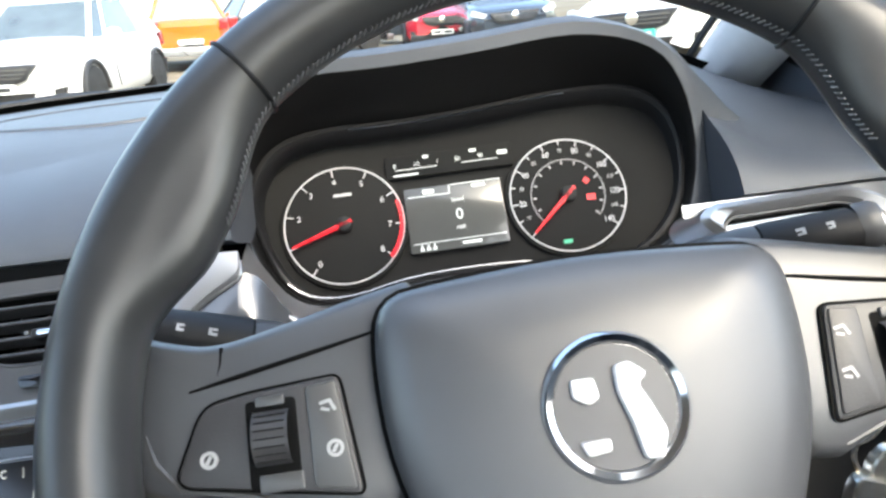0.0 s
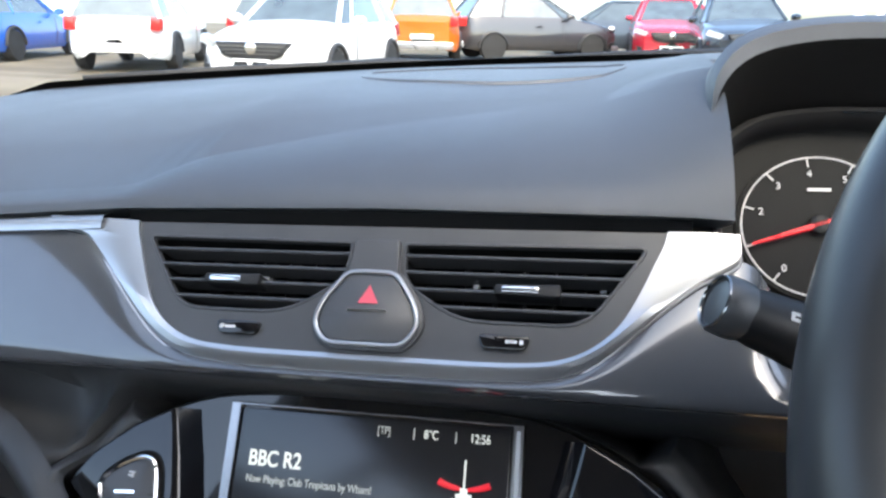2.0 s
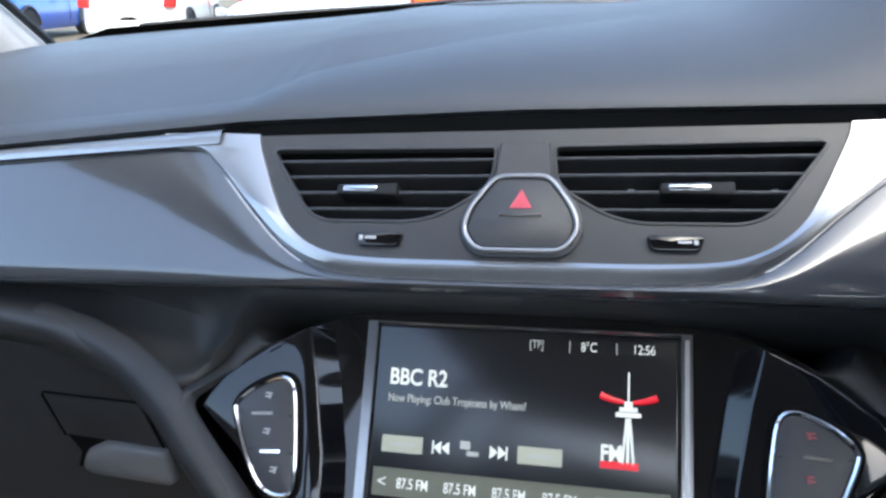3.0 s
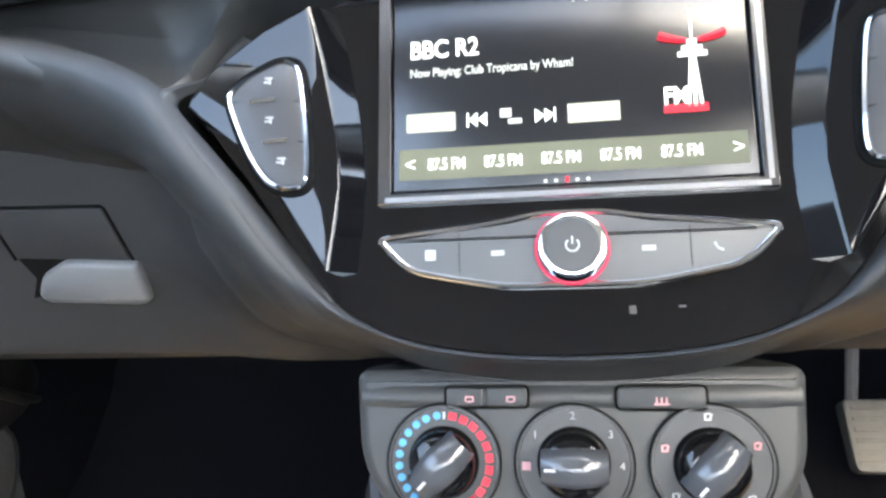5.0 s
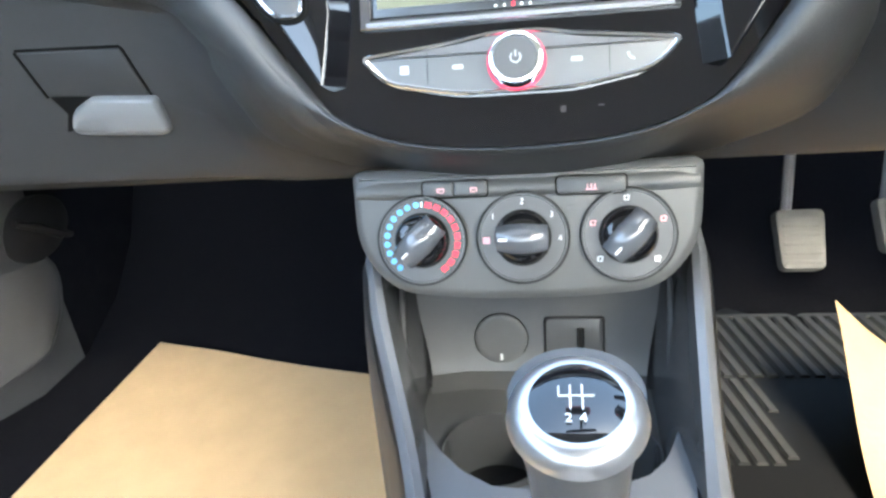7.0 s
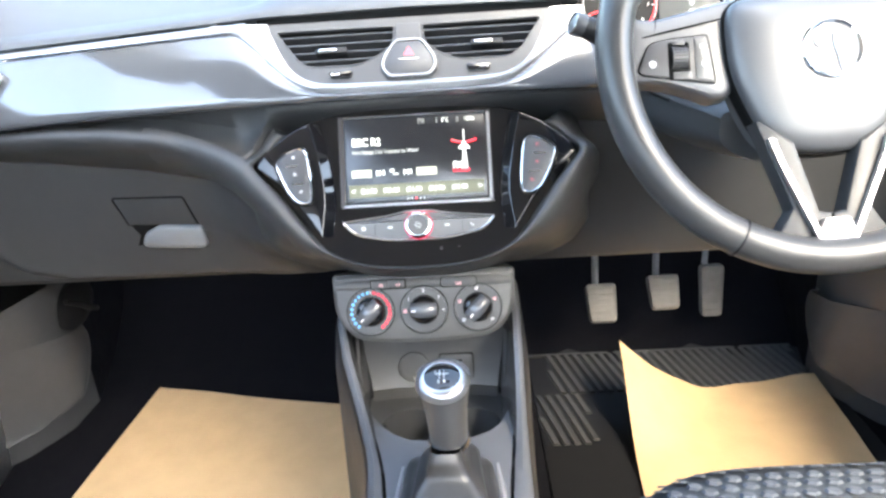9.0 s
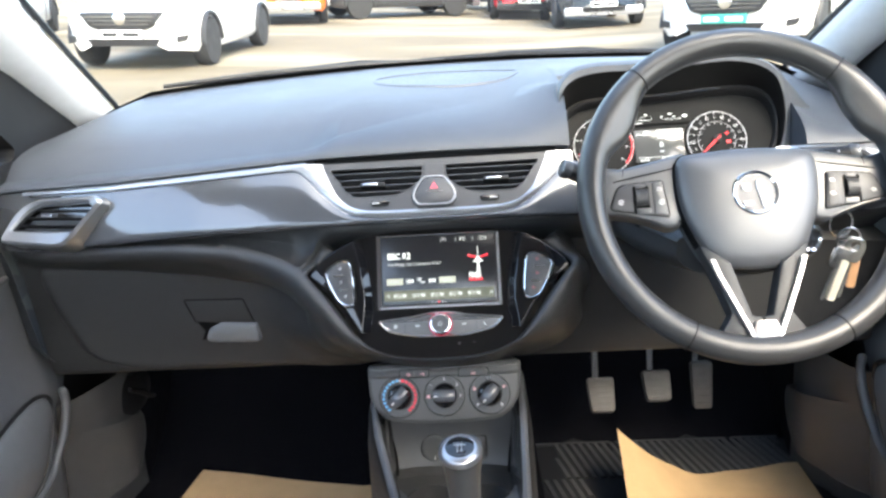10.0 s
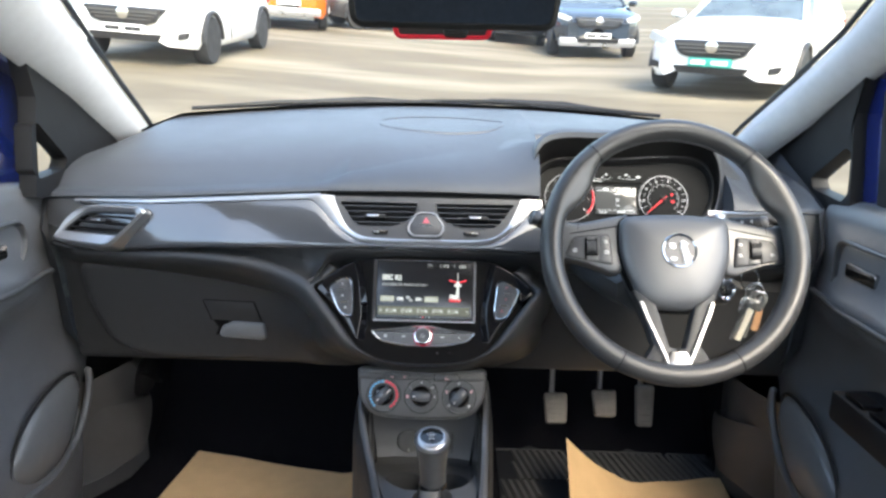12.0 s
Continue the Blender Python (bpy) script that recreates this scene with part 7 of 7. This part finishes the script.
for r in range(22):
    for c in range(24):
        x = 0.165 + 0.0170 * c + (0.0085 if r % 2 else 0)
        y = -0.254 - 0.0150 * r
        if x > 0.56:
            continue
        s = (x - 0.115) / 0.49
        edge_ = 1 - (2 * s - 1) ** 6
        yy = y - 0.10 * (2 * s - 1) ** 4
        zz = interp(-y, (0.238, 0.262, 0.31, 0.45, 0.62), (0.562, 0.596, 0.612, 0.600, 0.575))
        zz = 0.40 + (zz - 0.40) * (0.25 + 0.75 * edge_) + 0.035 * (abs(2 * s - 1) ** 3) * edge_ * (0.4 if y < -0.3 else 0)
        slope = 0.9 if y > -0.275 else (0.3 if y > -0.32 else -0.08)
        hx = [(x + 0.0072 * math.cos(math.radians(60 * q + 30)), yy + 0.0066 * math.sin(math.radians(60 * q + 30))) for q in range(6)]
        ring = [bm.verts.new((a, b, zz + 0.0012 - slope * (b - yy))) for a, b in hx]
        topv = [bm.verts.new((x + (a - x) * 0.7, yy + (b - yy) * 0.7, zz + 0.0034 - slope * (b - yy) * 0.7)) for a, b in hx]
        for q in range(6):
            bm.faces.new((ring[q], ring[(q + 1) % 6], topv[(q + 1) % 6], topv[q]))
        bm.faces.new(topv)
hc = part("honeycomb_cloth", bm, SEATCLOTH, cush, "raised grey honeycomb cells")
tagged(hc, kind="stuff")
part("backrest", loft([[(0.36 + 0.22 * math.cos(q), -0.80 - 0.05 * (z - 0.5) - 0.10 + 0.05 * math.sin(q), z) for q in [2 * math.pi * k / 24 for k in range(24)]] for z in (0.50, 0.60, 0.72)], True, True, True), SEATDARK, st)

# ---- body shell, added out of view, that closes the car above and behind ----
rl = []
for i in range(17):
    y = -0.36 - 1.62 * i / 16
    rl.append([(-0.56 + 1.12 * k / 10, y, 1.455 + 0.03 * math.sin(math.pi * i / 16) - 0.05 * max(0, (i - 11) / 5) ** 2 - 0.03 * ((k - 5) / 5) ** 4) for k in range(11)])
setting("ceiling", loft(rl, closed=False), LINING, "pale roof lining", "roof lining")


def post(s, y0, y1, dy):
    """A roof post of the cabin from the waist to the roof."""
    return loft([[(s * 0.70, y0, 0.96), (s * 0.70, y1, 0.96), (s * 0.76, y1, 0.96), (s * 0.76, y0, 0.96)], [(s * 0.55, y0 + dy, 1.47), (s * 0.55, y1 + dy, 1.47), (s * 0.61, y1 + dy, 1.47), (s * 0.61, y0 + dy, 1.47)]], True, True, True)


for s, nm in ((-1, "wall_left"), (1, "wall_right")):
    setting(nm, box(min(s * 0.70, s * 0.76), -2.22, 0.33, max(s * 0.70, s * 0.76), -1.07, 0.97, 0.01), LOWER, "dark rear side wall of the cabin", "side wall")
    setting("middle_post_left" if s < 0 else "middle_post_right", post(s, -1.22, -1.07, -0.04), PILLAR, "grey middle roof post", "roof post")
    setting("rear_post_left" if s < 0 else "rear_post_right", post(s, -2.20, -1.98, 0.12), PILLAR, "grey rear roof post", "roof post")
    setting("roof_rail_left" if s < 0 else "roof_rail_right", loft([[(s * 0.55, y, 1.43), (s * 0.60, y, 1.42), (s * 0.62, y, 1.45), (s * 0.55, y, 1.49)] for y in (-0.30, -1.0, -2.0)], True, True, True), PILLAR, "grey roof rail", "roof rail")
# plain unseen wall, added to hold reflections and bounced light in the cabin
setting("wall_rear", box(-0.76, -2.26, 0.33, 0.76, -2.20, 1.03, 0.01), LOWER, "dark plain wall added out of view to close the cabin behind", "rear wall")
setting("rear_bench", loft([[(x, y, z) for y, z in ((-1.50, 0.36), (-1.48, 0.62), (-1.52, 0.66), (-1.90, 0.62), (-1.98, 0.70), (-2.06, 1.08), (-2.10, 1.10), (-2.14, 1.06), (-2.14, 0.5))] for x in (-0.69, -0.3, 0.3, 0.69)], closed=False), SEATDARK, "dark rear bench seat", "seat")
for s, nm in ((-1, "body_side_left"), (1, "body_side_right")):
    setting(nm, box(min(s * 0.705, s * 0.76), 0.085, 0.33, max(s * 0.705, s * 0.76), 0.80, 0.955, 0.004), BLACK, "black inner body side beside the dash", "body side")


# ---- car park outside ----
SLOPE_X, SLOPE_Y = -0.064, 0.029


def ground_z(x, y):
    """A car park that falls to the right and levels out there."""
    return SLOPE_X * max(-40, min(interp(y, (8, 12, 18), (0.3, 1.0, 3.0)), x)) + SLOPE_Y * max(-30, min(60, y))


TARMAC = mat("pale_worn_tarmac", (0.118, 0.098, 0.066), 0.85, var=0.22, scale=1.2, bump=0.6, bscale=60, spec=0.3, rvar=0.15)
tn = TARMAC.node_tree
sheen_streak = tn.nodes.new("ShaderNodeTexNoise")  # wet sheen put into the colour as pale streaks, long across the car park
sheen_streak.inputs["Scale"].default_value, sheen_streak.inputs["Detail"].default_value = 0.55, 4
stretch = tn.nodes.new("ShaderNodeMapping")
stretch.inputs["Scale"].default_value = (0.35, 1.3, 1.0)
tn.links.new(tn.nodes["Texture Coordinate"].outputs["Object"], stretch.inputs["Vector"])
tn.links.new(stretch.outputs[0], sheen_streak.inputs["Vector"])
cover = tn.nodes.new("ShaderNodeMapRange")
cover.inputs[1].default_value, cover.inputs[2].default_value = 0.48, 0.68
tn.links.new(sheen_streak.outputs[0], cover.inputs[0])
blend = tn.nodes.new("ShaderNodeMix")
blend.data_type = "RGBA"
blend.inputs["B"].default_value = (0.235, 0.205, 0.152, 1)
tn.links.new(cover.outputs[0], blend.inputs["Factor"])
base_in = tn.nodes["Principled BSDF"].inputs["Base Color"]
tn.links.new(base_in.links[0].from_socket, blend.inputs["A"])
tn.links.new(blend.outputs["Result"], base_in)
bm = bmesh.new()
steps = [-600, -200, -60, -40, -30, -20, -10, -5, 0, 0.3, 1, 2, 3, 4, 5, 6, 8, 10, 15, 20, 30, 40, 60, 200, 600]
loft([[(x, y, ground_z(x, y)) for x in steps] for y in steps], closed=False, bm=bm)
setting("ground", bm, TARMAC, "pale sunlit car park tarmac", "ground", axes="world")
TYRE = mat("tyre_rubber", (0.02, 0.02, 0.02), 0.8, bump=0.4, bscale=80)
ALLOY = mat("alloy_wheel", (0.55, 0.56, 0.58), 0.3, metal=0.8)
# base colour lifted to grey-blue to stand in for mirrored sky
CARGLASS = mat("dark_car_glass", (0.075, 0.095, 0.10), 0.06, coat=0.6, var=0.45, scale=3, spec=1.0)
CARBLACK = mat("black_car_plastic", (0.015, 0.015, 0.016), 0.5, var=0.2, scale=10)
LAMPGLASS = mat("clear_lamp_glass", (0.62, 0.64, 0.66), 0.12, metal=0.4, coat=0.6, var=0.3, scale=25)
TAILRED = mat("red_tail_lamp", (0.55, 0.02, 0.02), 0.15, coat=0.6)
PLATEWHITE = mat("white_plate", (0.75, 0.76, 0.74), 0.4)
PLATEGREEN = mat("green_advert_plate", (0.05, 0.35, 0.27), 0.4)


def paint(name, col):
    return mat(name, col, 0.22, coat=1.0, var=0.03, scale=3)


def parked_car(at, heading, length, width, height, material, label, suv=0.0, plate_mat=None, rear_lamps=True, bumper=None):
    """A parked car: its front looks along +v of its own axes. heading: degrees the front turns from +y to the left."""
    x, y = at
    up = Vector((ground_z(x - 0.8, y) - ground_z(x + 0.8, y), ground_z(x, y - 1.3) - ground_z(x, y + 1.3), 0)) / 1.6
    up = Vector((up.x, up.y * 1.6 / 2.6, 1)).normalized()
    fwd = Vector((-math.sin(radians(heading)), math.cos(radians(heading)), 0))
    fwd = (fwd - up * fwd.dot(up)).normalized()
    rgt = fwd.cross(up)
    A = Matrix(((rgt.x, fwd.x, up.x, x), (rgt.y, fwd.y, up.y, y), (rgt.z, fwd.z, up.z, ground_z(x, y)), (0, 0, 0, 1)))
    car = thing("parked_car", (x, y, ground_z(x, y)), label, "car", "parked cars", world_axes=True)
    L, hw = length / 2, width / 2
    zb, zs, zh = 0.20 + 0.08 * suv, 0.62 + 0.12 * suv, height
    belt = 0.92 + 0.16 * suv

    def sec(v):
        """Half section of the lower body at v: rows of (u, z)."""
        t = v / L
        nose = max(0.0, (abs(t) - 0.80) / 0.20)
        w = hw * (1 - 0.30 * nose ** 2.2) * (1 - 0.02 * abs(t))
        deck = interp(t, (-1, -0.93, -0.6, 0.32, 0.42, 0.80, 0.93, 1.0), (belt - 0.12, belt, belt + 0.03, belt + 0.02, belt + 0.0, belt - 0.16, belt - 0.22, belt - 0.34))
        low = zb + 0.06 * nose
        return [(w * 0.90, low), (w * 0.985, low + 0.10), (w, zs - 0.08), (w * 0.985, zs), (w * 0.96, min(deck - 0.04, zs + 0.2)), (w * 0.90, deck), (w * 0.6, deck + 0.035 * (1 - nose)), (0, deck + 0.05 * (1 - nose))]

    rings = []
    for i in range(31):
        v = -L + 2 * L * i / 30
        v = L * math.sin(math.pi / 2 * v / L) * 0.35 + v * 0.65
        half_ = sec(v)
        bow = 0.10 * (1 if v > 0 else 0.6)
        row = []
        for u, z in half_:
            row.append((u, v - (bow * (u / hw) ** 2 if abs(v) > L * 0.78 else 0) * (1 if v > 0 else -1), z))
        left = [(-u, q, z) for u, q, z in row[::-1]][1:]
        rings.append([A @ Vector(p) for p in row + left])
    body = part("body", loft(rings, closed=False), material, car, angle=50)
    part("body_end", loft([rings[-1], [sum(rings[-1], Vector()) / len(rings[-1])] * len(rings[-1])], closed=False), material, body)
    part("body_end", loft([rings[0], [sum(rings[0], Vector()) / len(rings[0])] * len(rings[0])], closed=False), material, body)
    # greenhouse
    b0 = [(-hw * 0.86, -L * 0.90), (hw * 0.86, -L * 0.90), (hw * 0.90, -L * 0.5), (hw * 0.90, L * 0.25), (hw * 0.82, L * 0.42), (-hw * 0.82, L * 0.42), (-hw * 0.90, L * 0.25), (-hw * 0.90, -L * 0.5)]
    b1 = [(-hw * 0.62, -L * 0.72), (hw * 0.62, -L * 0.72), (hw * 0.68, -L * 0.45), (hw * 0.68, -L * 0.02), (hw * 0.60, L * 0.06), (-hw * 0.60, L * 0.06), (-hw * 0.68, -L * 0.02), (-hw * 0.68, -L * 0.45)]

    def mid(t):
        return [A @ Vector((p[0] * (1 - t) + q[0] * t, p[1] * (1 - t) + q[1] * t, (belt + 0.0) * (1 - t) + (zh - 0.06) * t)) for p, q in zip(b0, b1)]

    part("window_band", loft([mid(0), mid(0.5), mid(1.0)]), CARGLASS, car, "dark window glass", flat=True)
    roof = [A @ Vector((p[0] * 0.8, p[1] * 0.85 - 0.02, zh)) for p in b1]
    part("roof", loft([mid(0.93), mid(1.0), roof], True, False, True), material, car, angle=60)
    for k in range(8):
        p0, p1 = mid(0)[k], mid(1)[k]
        part("roof_post", tube([p0, p0.lerp(p1, 0.5), p1], 0.035 if k not in (3, 6) else 0.02, 8), material, car)
    # wheels
    for su in (-1, 1):
        for v in (-L * 0.60, L * 0.63):
            wf = A @ Matrix.Translation((su * (hw - 0.10), v, 0.315 + 0.03 * suv)) @ Matrix.Rotation(radians(90 * su), 4, "Y")
            r = 0.315 + 0.03 * suv
            wh = part("wheel", lathe([(r * 0.66, -0.09), (r * 0.96, -0.09), (r, -0.05), (r, 0.07), (r * 0.95, 0.105), (r * 0.68, 0.11)], wf, 28, cap0=True), TYRE, car, "black tyre")
            part("rim", lathe([(r * 0.68, 0.06), (r * 0.66, 0.108), (r * 0.60, 0.085), (r * 0.20, 0.095), (r * 0.15, 0.105)], wf, 20), ALLOY, wh, "alloy rim")
            bm = bmesh.new()
            for k in range(5):
                sf_ = wf @ Matrix.Rotation(2 * math.pi * k / 5, 4, "Z")
                plate([(r * 0.22, -0.06), (r * 0.60, -0.045), (r * 0.60, 0.045), (r * 0.22, 0.06)], sf_ @ Matrix.Rotation(radians(36), 4, "Z"), 0.07, 0.093, 0, bm)
            part("rim_gap", bm, CARBLACK, wh)
            arch = [A @ Vector((su * (hw - 0.004), v + (r + 0.05) * math.cos(a), 0.31 + (r + 0.05) * math.sin(a))) for a in [math.pi * k / 14 for k in range(15)]]
            part("wheel_arch", tube(arch, 0.035, 6), CARBLACK, car, "dark wheel arch")
    fv = L - 0.055
    F = A @ Matrix.Translation((0, fv, 0)) @ Matrix(((-1, 0, 0, 0), (0, 0, 1, 0), (0, 1, 0, 0), (0, 0, 0, 1)))
    # the nose: grille, badge, lamps, plate, intake
    gz = 0.60 + 0.12 * suv
    gr = fillet([(-0.50, gz + 0.11), (0.50, gz + 0.11), (0.40, gz - 0.06), (0.22, gz - 0.11), (-0.22, gz - 0.11), (-0.40, gz - 0.06)], 0.04, 4)
    g = part("grille", plate(gr[::-1], F, -0.12, 0.062, 0.01), CARBLACK, car, "black grille")
    bars(F, [(0, gz + 0.06, 0.86, 0.018, 0), (0, gz + 0.015, 0.80, 0.012, 0), (0, gz - 0.03, 0.70, 0.012, 0)], 0.070, CHROME_DARK, g, "grille_bar")
    part("badge", lathe([(0.075, 0.06), (0.075, 0.082), (0.06, 0.088)], spin(F, 0, gz + 0.04), 24), CHROME, g, "round chrome badge")
    for s in (-1, 1):
        lamp = [(s * 0.52, gz + 0.10), (s * 0.80, gz + 0.20), (s * 0.84, gz + 0.10), (s * 0.60, gz + 0.02)]
        lf = fillet(lamp[::-s], 0.03, 3)
        part("headlight", loft([[F @ Vector((p[0] * hw / 0.88, p[1], w - 0.55 * max(0, abs(p[0]) - 0.45))) for p in lf] for w in (-0.10, 0.055)], True, False, True), LAMPGLASS, car, "clear headlight")
        fog = fillet([(s * 0.52, 0.40 + 0.06 * suv), (s * 0.76, 0.44 + 0.06 * suv), (s * 0.74, 0.36 + 0.06 * suv), (s * 0.55, 0.33 + 0.06 * suv)][::-s], 0.02, 3)
        part("fog_lamp", loft([[F @ Vector((p[0] * hw / 0.88, p[1], w - 0.30 * max(0, abs(p[0]) - 0.35))) for p in fog] for w in (-0.10, 0.05)], True, False, True), CARBLACK, car, "dark fog lamp recess")
        part("door_mirror", lathe([(0.03, -0.12), (0.09, -0.06), (0.10, 0.02), (0.085, 0.06)], A @ Matrix.Translation((s * (hw + 0.07), L * 0.30, belt + 0.06)) @ Matrix.Rotation(radians(90), 4, "X"), 16, cap0=True, ell=0.7), material, car, "body-coloured door mirror")
        part("door_line", tube([A @ Vector((s * (hw + 0.001), L * 0.24, zs + 0.25)), A @ Vector((s * (hw + 0.004), L * 0.26, zs - 0.1)), A @ Vector((s * hw * 0.985, L * 0.22, zb + 0.1))], 0.006, 5), CARBLACK, car)
        part("door_handle", tube([A @ Vector((s * (hw + 0.004), -L * 0.10, zs + 0.14)), A @ Vector((s * (hw + 0.02), -L * 0.06, zs + 0.145)), A @ Vector((s * (hw + 0.004), -L * 0.01, zs + 0.14))], 0.016, 6), material, car)
        if rear_lamps:
            B = A @ Matrix.Translation((s * hw * 0.80, -L + 0.10, belt - 0.10)) @ Matrix.Rotation(radians(90), 4, "X")
            part("tail_lamp", plate(fillet([(-0.09, -0.10), (0.09, -0.12), (0.12, 0.10), (-0.07, 0.12)], 0.03), B, -0.08, 0.10, 0.02), TAILRED, car, "red tail lamp")
    part("lower_intake", plate(fillet([(-0.46, 0.40), (0.46, 0.40), (0.40, 0.31), (-0.40, 0.31)][::-1], 0.02), F, -0.1, 0.064, 0.01), CARBLACK, car, "black lower intake")
    np_ = part("number_plate", plate(rect(-0.26, 0.40, 0.26, 0.505, 0.01), F, 0.0, 0.085, 0.003), plate_mat or PLATEWHITE, car, "plate without characters")
    bars(F, [(-0.14, 0.452, 0.18, 0.05, 0), (0.12, 0.452, 0.20, 0.05, 0)], 0.0875, CARBLACK if not plate_mat else PLATEWHITE, np_, "plain_bar")
    part("rear_bumper", plate(rect(-hw * 0.8, 0.34, hw * 0.8, 0.50, 0.04), A @ Matrix.Translation((0, -L + 0.06, 0)) @ Matrix.Rotation(radians(90), 4, "X"), -0.1, 0.065, 0.02), bumper or material, car)
    part("number_plate", plate(rect(-0.26, 0.56, 0.26, 0.665, 0.01), A @ Matrix.Translation((0, -L + 0.05, 0)) @ Matrix.Rotation(radians(90), 4, "X"), 0, 0.085, 0.003), PLATEWHITE, car, "plate without characters")
    if bumper:
        part("bumper_strip", plate(rect(-hw * 0.86, 0.24, hw * 0.86, 0.40, 0.04), F, -0.15, 0.050, 0.02), bumper, car, "dark lower bumper")
    return car


WHITE = paint("white_car_paint", (0.80, 0.80, 0.79))
parked_car((-4.24, 10.0), 180, 4.02, 1.74, 1.48, WHITE, "small white hatchback parked facing the dashboard")
parked_car((4.45, 9.95), 180 - 34, 4.80, 1.86, 1.46, WHITE, "large white saloon with a green sales plate", plate_mat=PLATEGREEN)
parked_car((2.80, 16.2), 180, 4.40, 1.82, 1.62, paint("dark_slate_paint", (0.02, 0.028, 0.04)), "dark slate crossover parked in a row", 0.8, bumper=ALLOY)
parked_car((1.55, 19.2), 180, 4.30, 1.80, 1.62, paint("red_car_paint", (0.45, 0.012, 0.03)), "red crossover with a dark lower bumper", 0.8, bumper=CARBLACK)
parked_car((-1.9, 19.0), -62, 4.40, 1.82, 1.60, paint("dark_grey_paint", (0.035, 0.035, 0.04)), "dark grey crossover parked side on", 0.8, bumper=ALLOY)
parked_car((-4.45, 17.5), 14, 4.20, 1.78, 1.60, paint("orange_car_paint", (0.60, 0.12, 0.006)), "orange crossover seen from behind", 0.8, bumper=ALLOY)
parked_car((-8.9, 12.6), 20, 4.10, 1.76, 1.50, WHITE, "white hatchback seen from behind")
parked_car((-8.3, 18.0), 5, 4.30, 1.78, 1.52, paint("grey_green_paint", (0.10, 0.13, 0.13)), "grey-green car between white cars")
parked_car((-12.8, 13.2), 15, 4.10, 1.76, 1.48, paint("blue_car_paint", (0.02, 0.11, 0.50)), "blue hatchback seen from behind")
parked_car((0.3, 22.5), 75, 4.40, 1.80, 1.60, paint("slate_grey_paint", (0.07, 0.085, 0.10)), "slate grey estate in the far row", 0.6)
